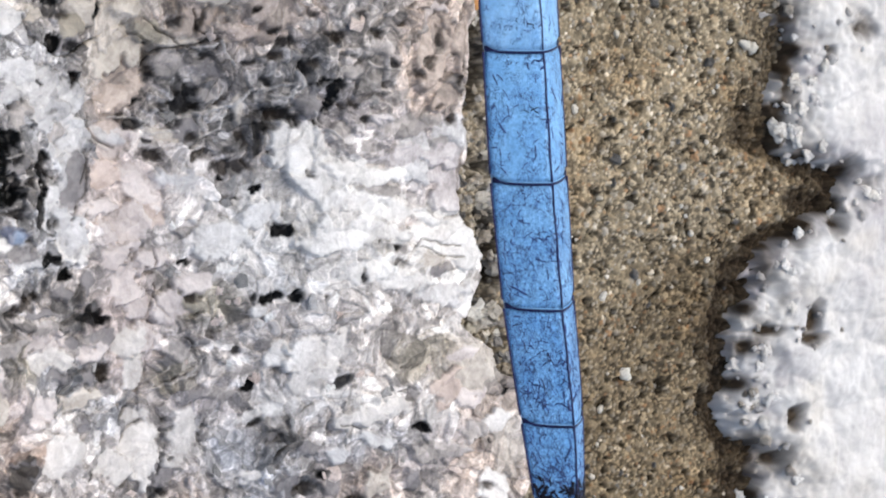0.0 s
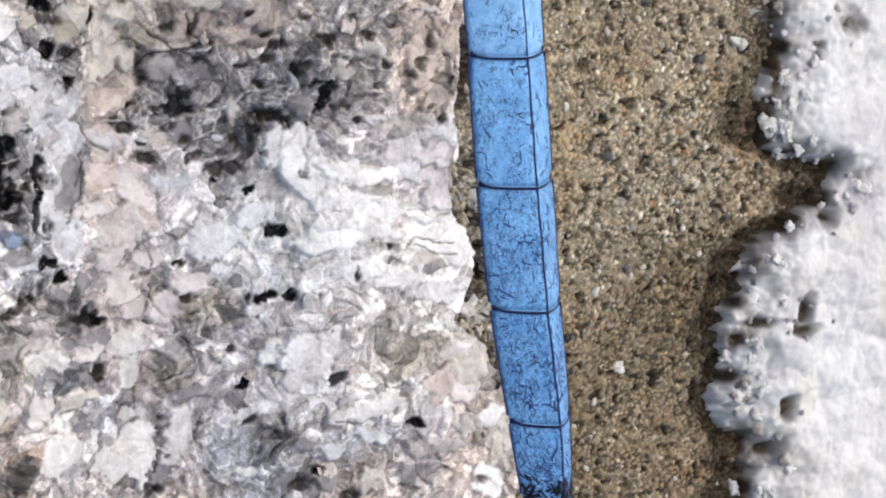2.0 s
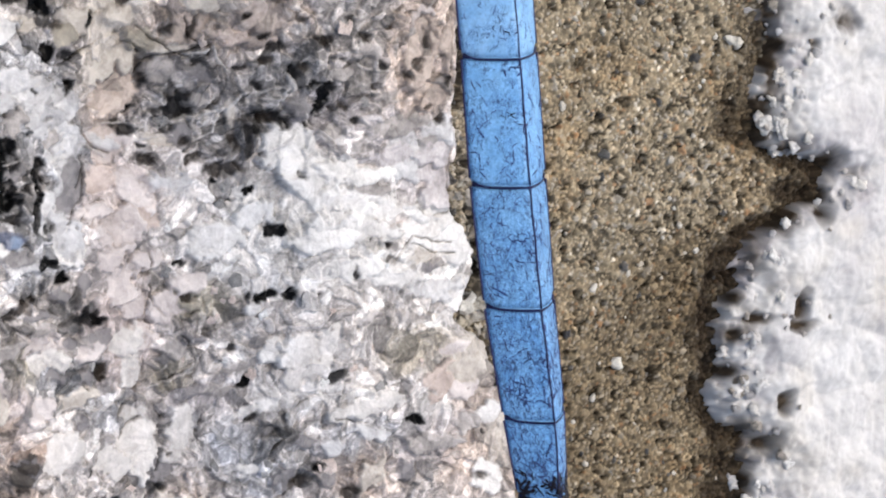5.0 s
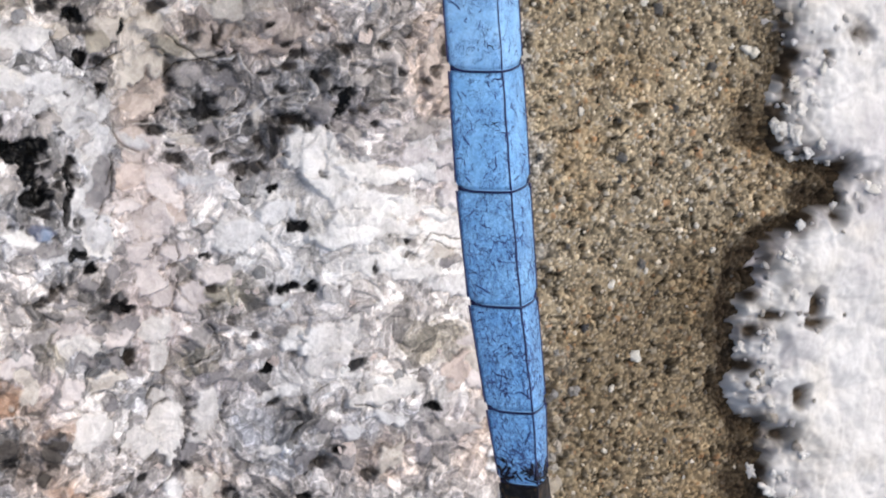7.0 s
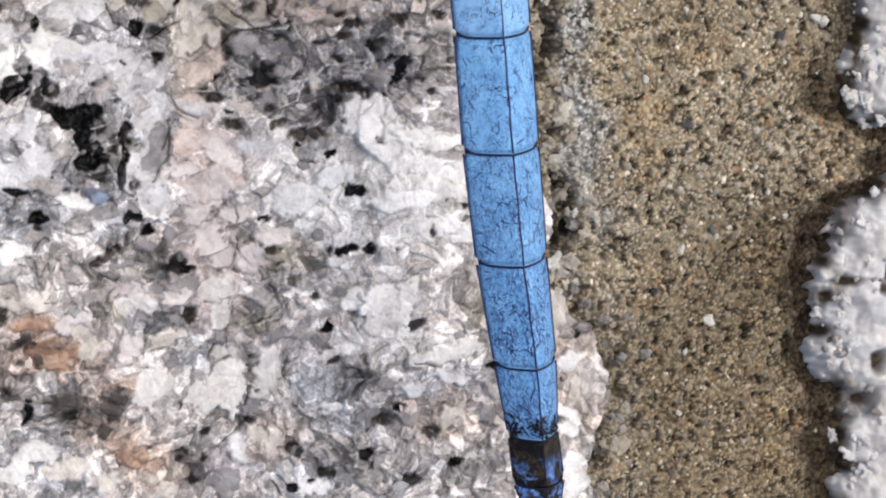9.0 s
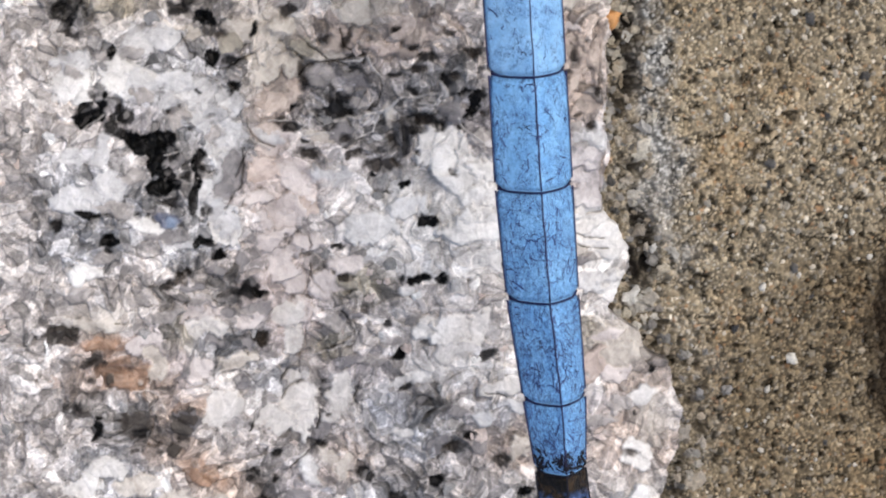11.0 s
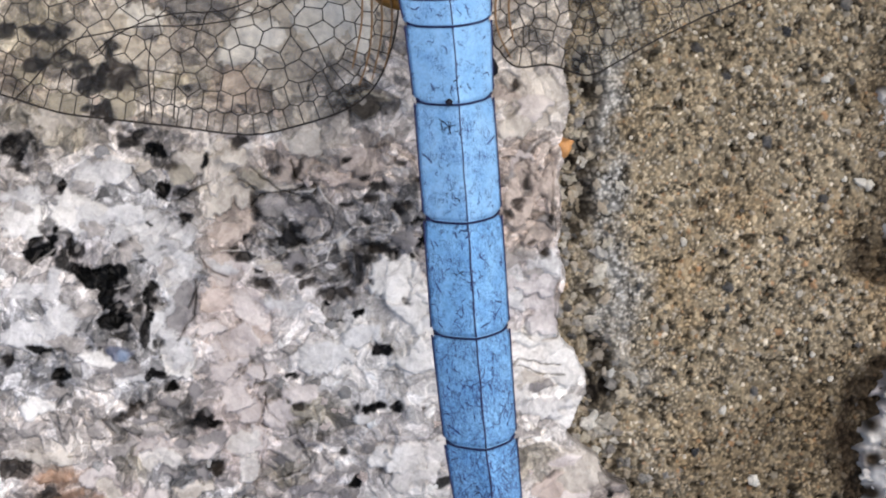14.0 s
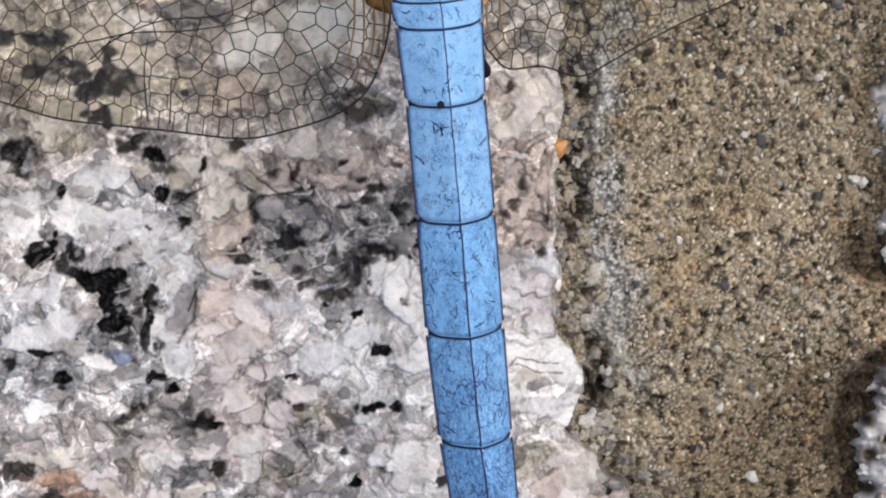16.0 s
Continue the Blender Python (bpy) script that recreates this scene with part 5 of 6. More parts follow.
Z = JOINT_Z - 0.25 + 1.5 * np.sqrt(step_in) * (0.9 + 0.1 * np.sqrt(np.clip(lgap, 0, 1.2))) + 0.12 * step_in * Z + 0.42 * fbm(X, Y, 1.7, 4, 577, 0.5) + (1 - 0.75 * step_in) * (0.55 * np.abs(fbm(X, Y, 1.0, 4, 581, 0.55)) + 0.3 * np.abs(fbm(X, Y, 0.4, 3, 583)) - 0.12)
COL = COL * 0.08 + np.array((0.47, 0.45, 0.43)) * 0.92 * (0.9 + 0.1 * tiny[3] + 0.1 * small[2])[..., None]
cool = np.clip(fbm(X, Y, 3.0, 3, 578) * 1.6, 0, 1)[..., None]
COL = COL * (1 - 0.5 * cool) + COL * np.array((0.7, 0.68, 0.72)) * 0.5 * cool
ash = np.clip(fbm(X + 0.8 * fbm(X, Y, 1.2, 3, 572), Y + 0.8 * fbm(X, Y, 1.2, 3, 574), 1.3, 4, 576) * 2.6 - 0.2, 0, 1)[..., None] * np.clip(1.25 - inside / 3.2, 0.15, 1)[..., None]
COL *= 1 - ash * np.array((0.34, 0.36, 0.33))
warm = np.clip(fbm(X, Y, 2.4, 3, 579) * 1.8 - 0.2, 0, 1)[..., None]
COL *= 1 - 0.5 * warm * np.array((0.04, 0.1, 0.2))
stain_shade = np.clip(1 - inside / (1.1 + 1.6 * vnoise(X, Y, 1.3, 580)), 0, 1) * np.clip(vnoise(X, Y, 0.9, 585) * 2.2 - 0.6, 0, 1)
# hollows join the brown edge stain, their shade painted into the colour
stain_shade = np.maximum(stain_shade, pocket)
COL = COL * (1 - stain_shade[..., None]) + np.array((0.035, 0.025, 0.016)) * (0.6 + 0.9 * tiny[2])[..., None] * stain_shade[..., None]
Z -= 0.6 * pocket
inside = inside + 0.45 * fbm(X, Y, 0.7, 4, 590)
Z -= np.clip(-0.3 - inside, 0, 9) * 2.0
Z = np.maximum(Z, -7 + 0.2 * small[2])
right_block = tagged(sheet("granite_block", xs, ys, Z, COL, M_PALE, -26.0), "pale white granite block with brown-stained ragged edge and hollows painted dark as shade", "stone block", "granite blocks")

PX, PY, PZ = xs, ys, Z


def pale_z(x, y):
    return float(PZ[np.argmin(np.abs(PY - y)), np.argmin(np.abs(PX - x))])


# ---- the mortar joint ----
xs, ys = spaced(-9, -7.5, 13.5, 19, 0.062, 0.8), spaced(-60, -22.5, 15.5, 60, 0.062, 1.5)
X, Y = np.meshgrid(xs, ys)
wx, wy = X + 0.12 * fbm(X, Y, 0.5, 3, 610), Y + 0.12 * fbm(X, Y, 0.5, 3, 615)
gr, gx, gy, ggap = cells(wx, wy, 0.31, 620, 1.15)
fr, fx, fy, fgap = cells(wx, wy, 0.16, 640, 1.1)
Z = np.interp(Y, [-22, -15, -10, 0, 5, 14], [-3.0, -2.2, -1.0, 0.4, 0.6, 0.2]) + np.clip((X - 5) * 0.12, 0, 0.8) + 0.35 * fbm(X, Y, 4.0, 3, 630)
radius = np.where(gr[0] > 0.5, 0.07 + 0.13 * gr[1] ** 2, 0.0)
dome = np.sqrt(np.clip(1 - (np.hypot(gx, gy) / np.maximum(radius, 1e-3)) ** 2, 0, 1)) * (gr[0] > 0.5)
rf = 0.045 + 0.055 * fr[1]
speck = np.sqrt(np.clip(1 - (np.hypot(fx, fy) / rf) ** 2, 0, 1))
Z += 0.13 * dome + 0.07 * speck + 0.13 * fbm(X, Y, 0.6, 5, 655, 0.6)
pit = np.clip(vnoise(wx, wy, 0.3, 650) * 6 - 4.1, 0, 1)
Z -= 0.22 * pit
tones = np.array([(0.36, 0.295, 0.205), (0.27, 0.23, 0.165), (0.44, 0.38, 0.285), (0.09, 0.08, 0.062), (0.37, 0.345, 0.305), (0.36, 0.23, 0.135), (0.54, 0.46, 0.34), (0.76, 0.70, 0.6)])
order = np.searchsorted([0.30, 0.48, 0.62, 0.72, 0.86, 0.885, 0.965], gr[2])
forder = np.searchsorted([0.30, 0.48, 0.66, 0.76, 0.90, 0.94, 0.985], fr[2])
ground_tone = np.array((0.185, 0.155, 0.112)) * (0.7 + 0.9 * fbm(X, Y, 0.45, 4, 657))[..., None]
COL = 1.12 * ground_tone * (1 - 0.8 * pit)[..., None]
w = np.clip(speck * 1.6, 0, 1)[..., None] * (1 - 0.7 * pit)[..., None]
COL = COL * (1 - w) + tones[forder] * (0.75 + 0.5 * fr[3])[..., None] * w
w = np.clip(dome * 2.0, 0, 1)[..., None]
COL = COL * (1 - w) + tones[order] * (0.75 + 0.4 * gr[3])[..., None] * w
COL *= (0.89 + 0.3 * fbm(X, Y, 5.0, 3, 660))[..., None] * np.array((0.95, 0.915, 0.845))
rust = np.clip(fbm(X, Y, 3.2, 4, 668) * 2.4 - 0.25, 0, 1)[..., None]
COL *= 1 - rust * np.array((0.03, 0.11, 0.22))
gap = X - block_edge(Y)
band = 2.5 + 1.3 * fbm(X, Y, 3.0, 3, 664) + 0.6 * fbm(X, Y, 0.8, 3, 665)
ashen = (np.clip((1 - np.abs(gap - band) / (1.2 + 0.9 * vnoise(X, Y, 2.5, 667))) * 1.8, 0, 1) * np.interp(Y, [-9, -5, -1, 6, 11], [0.2, 0.6, 0.95, 1.0, 1.0]) * np.clip(0.8 + 1.2 * fbm(X, Y, 1.1, 3, 669), 0.1, 1))[..., None]
COL = COL * (1 - ashen) + np.array((0.34, 0.33, 0.31)) * np.clip(0.36 + 1.3 * speck * fr[1] + 0.7 * fbm(X, Y, 0.4, 3, 662) + 0.4 * dome * gr[3], 0.05, 2)[..., None] * ashen
crumb = np.clip((1 - np.abs(gap - 1.0) / 1.1) * 1.5, 0, 1)[..., None] * 0.75
COL = COL * (1 - crumb) + np.array((0.40, 0.34, 0.25)) * (0.3 + 0.6 * speck + 0.5 * dome * gr[2] + 0.4 * fbm(X, Y, 0.5, 3, 663))[..., None] * crumb
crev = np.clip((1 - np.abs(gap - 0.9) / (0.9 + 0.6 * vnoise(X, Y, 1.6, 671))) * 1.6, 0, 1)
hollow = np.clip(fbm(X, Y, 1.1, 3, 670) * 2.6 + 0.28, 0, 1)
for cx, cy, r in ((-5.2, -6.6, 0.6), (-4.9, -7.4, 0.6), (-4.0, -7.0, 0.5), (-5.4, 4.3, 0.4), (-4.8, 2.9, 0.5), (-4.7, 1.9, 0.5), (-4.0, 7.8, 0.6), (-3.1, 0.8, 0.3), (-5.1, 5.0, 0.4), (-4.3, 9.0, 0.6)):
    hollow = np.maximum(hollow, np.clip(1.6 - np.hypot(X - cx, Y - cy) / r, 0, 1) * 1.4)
Z -= crev * (0.25 + 1.0 * hollow)
# shade of the deeper crevice holes, put into the mortar colour
hole_shade = (np.clip(hollow * 1.6 - 0.75, 0, 1) * crev)[..., None]
COL = COL * (1 - hole_shade) + np.array((0.035, 0.03, 0.026)) * hole_shade
Z += 0.12 * crev * dome
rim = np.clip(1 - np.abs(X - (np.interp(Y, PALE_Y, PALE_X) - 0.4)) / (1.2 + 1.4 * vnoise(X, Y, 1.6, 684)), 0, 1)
damp = np.clip((np.interp(Y, [-14, -8, -4, 3, 9], [13.0, 9.0, 5.0, 1.5, 0.0]) - (np.interp(Y, PALE_Y, PALE_X) - X) + 2.0 * fbm(X, Y, 4.0, 3, 686)) / 4.0, 0, 1)[..., None]
COL *= 1 - damp * np.array((0.30, 0.34, 0.40))
Z -= 0.7 * rim * vnoise(X, Y, 1.2, 680)
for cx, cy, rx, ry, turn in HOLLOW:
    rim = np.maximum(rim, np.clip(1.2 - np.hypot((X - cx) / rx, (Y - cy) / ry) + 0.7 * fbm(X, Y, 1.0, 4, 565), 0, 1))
# brown dirt beside the pale block, blackened further to paint in the gap's shade
dirt_shade = (np.clip(rim * 2.2, 0, 1) * (0.7 + 0.3 * np.clip(vnoise(X, Y, 1.4, 690) * 3.0 - 0.5, 0, 1)) * np.interp(Y, [-4, 0, 4], [1.0, 0.75, 0.35]))[..., None] * 0.9
COL = COL * (1 - dirt_shade) + np.array((0.026, 0.018, 0.011)) * (0.45 + 1.2 * fr[1] * speck + 0.5 * dome)[..., None] * dirt_shade
# shade inside the hollows, painted into the mortar colour
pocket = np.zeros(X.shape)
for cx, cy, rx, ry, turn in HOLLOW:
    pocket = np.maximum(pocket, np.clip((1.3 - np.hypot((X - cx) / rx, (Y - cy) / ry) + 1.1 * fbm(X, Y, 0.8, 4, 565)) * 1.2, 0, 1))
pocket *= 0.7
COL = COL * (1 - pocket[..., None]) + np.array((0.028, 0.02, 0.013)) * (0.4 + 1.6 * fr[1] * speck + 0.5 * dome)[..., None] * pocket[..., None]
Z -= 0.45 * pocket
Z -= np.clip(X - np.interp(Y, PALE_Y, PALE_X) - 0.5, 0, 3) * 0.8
Z -= 0.25 * dirt_shade[..., 0]
MX, MY, MZ = xs, ys, Z
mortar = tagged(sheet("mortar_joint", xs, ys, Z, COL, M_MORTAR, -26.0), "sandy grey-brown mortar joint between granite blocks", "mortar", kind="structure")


def mortar_z(x, y):
    return float(MZ[np.argmin(np.abs(MY - y)), np.argmin(np.abs(MX - x))])


# ---- the dragonfly ----
dragonfly = tagged(new("dragonfly"), "blue skimmer dragonfly with clear veined wings perched on granite", "dragonfly")

# joints along the body: y, half width, middle x, edge height, ridge height (mm)
RINGS = [(15.2, 2.15, -13.05, 17.3, 18.7), (13.1, 2.0, -13.05, 17.35, 18.85), (11.95, 1.88, -13.0, 17.4, 18.95), (8.61, 1.72, -12.98, 17.4, 19.0), (3.52, 1.70, -12.95, 17.45, 19.05),
         (-1.46, 1.70, -12.95, 17.45, 19.15), (-6.27, 1.58, -12.85, 17.5, 19.2), (-10.74, 1.38, -12.6, 17.6, 19.2), (-13.85, 1.11, -12.52, 17.7, 19.05), (-15.95, 1.13, -12.42, 17.75, 18.75), (-17.1, 0.8, -12.36, 17.8, 18.5)]
BOW = 0.16
ACROSS = [i / 10 for i in range(-10, 11)]


def skin(u, hw, cx, ze, zr):
    h = 0.72 * (1 - abs(u)) + 0.28 * (1 - u * u)
    return cx + hw * u, ze + (zr - ze) * h


def ring_at(y):
    ys_ = [r[0] for r in RINGS][::-1]
    return [float(np.interp(y, ys_, [r[k] for r in RINGS][::-1])) for k in range(1, 5)]


def corner(u):
    return 0.18 * max(0.0, (abs(u) - 0.78) / 0.22) ** 2


def segment_mesh(y0, y1, last):
    bm = bmesh.new()
    rows = []
    n = 16
    for i in range(n + 1):
        f = i / n
        y = y0 + (y1 - y0) * f
        hw, cx, ze, zr = ring_at(y)
        k = 1 + 0.012 * math.sin(math.pi * f) - 0.06 * max(0, 1 - f / 0.07) - (0.045 * max(0, (f - 0.94) / 0.06) ** 2)
        sink = 0.07 * max(0, 1 - f / 0.05) + 0.07 * max(0, (f - 0.95) / 0.05) ** 2
        row = []
        for u in ACROSS:
            x, z = skin(u, hw * k, cx, ze, zr - sink)
            row.append(bm.verts.new(Vector((x, y - BOW * (1 - u * u) + corner(u) * max(0, (f - 0.86) / 0.14) ** 2, z - sink * 0.3)) * MM))
        for a in (0.0, 0.25, 0.5, 0.75, 1.0):
            ang = math.pi * a
            row.append(bm.verts.new(Vector((cx + hw * k * 0.9 * math.cos(ang), y, ze - 0.15 - 1.3 * (hw / 1.7) * math.sin(ang))) * MM))
        rows.append(row)
    m = len(rows[0])
    for r0, r1 in zip(rows, rows[1:]):
        for k in range(m):
            bm.faces.new((r0[k], r1[k], r1[(k + 1) % m], r0[(k + 1) % m]))
    bm.faces.new(rows[0])
    bm.faces.new(rows[-1][::-1])
    for e in bm.edges:
        e.smooth = True
    return bm


def line_on_back(bm, u, y0, y1, r, lift=0.0):
    pts = []
    for i in range(13):
        y = y0 + (y1 - y0) * i / 12
        x, z = skin(u, *ring_at(y))
        wob = 0.012 * math.sin(y * 3.1 + u)
        pts.append((x + (wob if u == 0 else 0.0), y - BOW * (1 - u * u), z + lift))
    tube(bm, pts, r, 5)


def scratch_mesh(y0, y1, count, seed, thin=0.009, wide=0.03, us=(-0.95, 0.95)):
    """Short crooked strokes on the back, denser towards the rear."""
    rnd = random.Random(seed)
    bm = bmesh.new()
    for _ in range(count):
        y, u = y0 + (y1 - y0) * rnd.random() ** 0.75, rnd.uniform(*us)
        if count > 60 and noise.noise(Vector((u * 1.6, y * 0.9, seed))) < rnd.uniform(-0.35, 0.25):
            continue
        a, pts = rnd.choice((1.2, 1.45, 1.7, 1.95, 0.7, 2.5)) + rnd.uniform(-0.35, 0.35), []
        for _ in range(rnd.randint(3, 7)):
            if abs(u) > 0.97 or not y1 < y < y0:
                break
            hw, cx, ze, zr = ring_at(y)
            x, z = skin(u, hw, cx, ze, zr)
            pts.append((x, y - BOW * (1 - u * u), z + 0.004))
            a += rnd.uniform(-0.28, 0.28) if rnd.random() < 0.8 else rnd.uniform(-1.6, 1.6)
            step = rnd.uniform(0.035, 0.12)
            u, y = u + math.cos(a) * step / hw, y + math.sin(a) * step
        if len(pts) > 2:
            r = rnd.uniform(thin, wide) + 0.02 * rnd.random() ** 6
            tube(bm, pts, [r * 0.6] + [r] * (len(pts) - 2) + [r * 0.5], 4, False)
    return bm


SCRATCHES = [0, 12, 18, 80, 160, 240, 300, 200, 0, 0, 0]
abdomen = new("abdomen")
abdomen.parent = dragonfly
MATS = [M_BLOOM[0], M_BLOOM[0], M_BLOOM[0], M_BLOOM[1], M_BLOOM[2], M_BLOOM[3], M_BLOOM[4], M_BLOOM[5], M_TIP, M_TIP]
for i in range(len(RINGS) - 1):
    y0, y1 = RINGS[i][0], RINGS[i + 1][0]
    label = "black tail segment with worn blue patches" if i >= 8 else "blue waxy segment with dark scratches"
    part("abdomen_segment", segment_mesh(y0, y1, i), MATS[i], abdomen, label)
    bm = bmesh.new()
    pts = []
    for u in ACROSS:
        hw, cx, ze, zr = ring_at(y1)
        x, z = skin(u * 0.95, hw, cx, ze, zr)
        pts.append((x, y1 - BOW * (1 - u * u) - 0.03 + corner(u), z - 0.03))
    tube(bm, pts, 0.045, 6)
    if i < 9:
        sleeve = bmesh.new()
        loops = []
        for dy in (0.42, 0.0, -0.42):
            hw, cx, ze, zr = ring_at(y1 + dy)
            loops.append([sleeve.verts.new(Vector((*((p := skin(u, hw * 0.95, cx, ze, zr - 0.12))[0], y1 + dy - BOW * (1 - u * u)), p[1] - 0.02)) * MM) for u in ACROSS])
        for r0, r1 in zip(loops, loops[1:]):
            for a in range(len(ACROSS) - 1):
                sleeve.faces.new((r0[a], r1[a], r1[a + 1], r0[a + 1]))
        part("joint_sleeve", sleeve, M_NAVY, abdomen, "dark skin between segments")
    part("joint_ring", bm, M_NAVY if i < 7 else M_SHELL, abdomen, "thin dark joint")
    if i < 8:
        bm = bmesh.new()
        tube(bm, [(x, y + 0.085, z + 0.012) for x, y, z in pts[2:-2]], 0.022, 5)
        part("pale_rim", bm, M_RIM, abdomen, "pale rear rim")
    bm = bmesh.new()
    line_on_back(bm, 0.0, y0 - 0.05, y1 + 0.05, 0.031 if i < 4 else 0.04, -0.008)
    part("keel", bm, M_NAVY if i < 8 else M_SHELL, abdomen, "thin dark ridge line")
    if SCRATCHES[i]:
        part("worn_bloom", scratch_mesh(y0 - 0.2, y1 + 0.25, SCRATCHES[i], 90 + i), M_SCRATCH, abdomen, "dark scratches through the bloom")
    for u in (-1, 1):
        bm = bmesh.new()
        line_on_back(bm, u, y0 - 0.05, y1 + 0.3, 0.05)
        part("side_margin", bm, M_NAVY if i < 8 else M_SHELL, abdomen, "thin black margin")

# stronger marks: y from, y to, strokes, across from, across to
for k, (ya, yb, n, ua, ub) in enumerate(((8.1, 7.3, 16, -0.42, -0.12), (5.0, 4.3, 6, -0.5, -0.2), (1.5, 1.15, 9, -0.35, 0.35), (-13.0, -13.8, 90, -0.95, 0.95), (-12.7, -13.8, 30, -0.98, -0.6), (-12.8, -13.8, 24, -0.1, 0.2), (9.9, 9.1, 6, -0.4, 0.5))):
    part("dark_mark", scratch_mesh(ya, yb, n, 500 + k, 0.015, 0.07 if ya < -12 else 0.026, (ua, ub)), M_SHELL, abdomen, "black mark worn through the bloom")
bm = bmesh.new()
bmesh.ops.create_icosphere(bm, subdivisions=2, radius=1.0)
for v in bm.verts:
    v.co = (Vector((-13.35, 8.55, 18.72)) + v.co * (0.17 + 0.06 * noise.noise(v.co * 2))) * MM
part("dark_speck", bm, M_SHELL, abdomen, "small dark speck at a joint")

# appendages at the tail
for s in (-1, 1):
    bm = bmesh.new()
    tube(bm, [(-12.36 + s * 0.3, -16.9, 18.2), (-12.34 + s * 0.42, -17.9, 18.25), (-12.32 + s * 0.36, -18.9, 18.2)], [0.22, 0.26, 0.08], 8)
    part("tail_clasper", bm, M_SHELL, abdomen)

# thorax, head, eyes
bm = bmesh.new()
bmesh.ops.create_icosphere(bm, subdivisions=4, radius=1.0)
for v in bm.verts:
    n = v.co.normalized()
    v.co = Vector((-13.05 + 3.0 * n.x, 19.4 + 5.0 * n.y, 15.6 + 3.6 * n.z + 0.25 * noise.noise(n * 3))) * MM
part("thorax", bm, M_THORAX, dragonfly, "brown-grey hairy thorax")
bm = bmesh.new()
bmesh.ops.create_icosphere(bm, subdivisions=3, radius=1.0)
for v in bm.verts:
    n = v.co.normalized()
    v.co = Vector((-13.05 + 2.2 * n.x, 25.6 + 1.5 * n.y, 15.2 + 1.9 * n.z)) * MM
head = part("head", bm, M_THORAX, dragonfly)
for s in (-1, 1):
    bm = bmesh.new()
    bmesh.ops.create_icosphere(bm, subdivisions=3, radius=1.0)
    for v in bm.verts:
        n = v.co.normalized()
        v.co = Vector((-13.05 + s * 1.75 + 1.55 * n.x, 25.5 + 1.75 * n.y, 15.8 + 1.75 * n.z)) * MM
    part("eye", bm, M_EYE, head, "dark glossy compound eye")

# legs, standing on the block
for s in (-1, 1):
    for y0, kx, ky, fx_, fy_ in ((22.5, 4.5, 25.5, 6.0, 28.0), (19.5, 5.5, 20.0, 7.5, 21.5), (16.6, 3.4, 11.9, 2.6, 13.4)):
        foot = (-13.0 + s * fx_, fy_, block_z(-13.0 + s * fx_, fy_) + 0.1)
        knee = (-13.0 + s * kx, ky, 11.5) if s > 0 or y0 > 17 else (-13.0 + s * 1.5, 14.5, 11.5)
        if y0 < 17 and s > 0:
            knee, foot = (-10.45, 9.5, 12.0), (-12.6, 11.0, block_z(-12.6, 11.0) + 0.1)
        bm = bmesh.new()
        hip = (-13.0 + s * (1.6 if y0 > 17 else 0.3), y0, 13.2)
        tube(bm, [hip, (0.5 * (hip[0] + knee[0]) - (0.55 if y0 < 17 and s > 0 else 0), 0.5 * (hip[1] + knee[1]), 0.5 * (hip[2] + knee[2])), knee], [0.42, 0.36, 0.3], 7)
        tube(bm, [knee, (0.6 * foot[0] + 0.4 * knee[0], 0.6 * foot[1] + 0.4 * knee[1], 0.55 * foot[2] + 0.45 * knee[2]), foot], [0.28, 0.2, 0.12], 7)
        part("leg", bm, M_SHELL, dragonfly, "thin black leg")

# wings
LEFT_MARGIN = [(-32.27, 9.94), (-29.82, 8.99), (-27.32, 8.49), (-24.83, 8.04), (-21.62, 7.46), (-19.38, 7.77), (-17.39, 8.35), (-16.12, 9.27), (-15.27, 10.96), (-14.83, 12.92)]
RIGHT_MARGIN = [(-10.89, 11.35), (-10.51, 10.44), (-9.76, 9.69), (-8.11, 9.63), (-6.36, 9.0), (-4.76, 9.51), (-2.72, 10.35), (-0.47, 11.19), (1.5, 11.8)]


def wing_z(x, y):
    d = max(0.0, abs(x + 13) - 1.7)
    return (15.5 - 0.5 * d if d < 8 else 11.5 - 0.2 * (d - 8)) + 0.10 * max(0.0, y - 13.0)


def inside_poly(x, y, poly):
    c = False
    for (x0, y0), (x1, y1) in zip(poly, poly[1:] + poly[:1]):
        if (y0 > y) != (y1 > y) and x < (x1 - x0) * (y - y0) / (y1 - y0) + x0:
            c = not c
    return c


def to_edge(a, b, poly):
    """The last place inside the outline on the way from a to b."""
    lo, hi = 0.0, 1.0
    for _ in range(18):
        m = (lo + hi) / 2
        if inside_poly(a[0] + (b[0] - a[0]) * m, a[1] + (b[1] - a[1]) * m, poly):
            lo = m
        else:
            hi = m
    return (a[0] + (b[0] - a[0]) * lo, a[1] + (b[1] - a[1]) * lo)


def smooth_outline(pts, n=4):
    out = []
    k = len(pts)
    for i in range(k):
        p0, p1, p2, p3 = (Vector((*pts[(i + j) % k], 0)) for j in (-1, 0, 1, 2))
        for q in range(n):
            t = q / n
            v = 0.5 * (2 * p1 + (p2 - p0) * t + (2 * p0 - 5 * p1 + 4 * p2 - p3) * t * t + (3 * p1 - p0 - 3 * p2 + p3) * t ** 3)
            out.append((v.x, v.y))
    return out


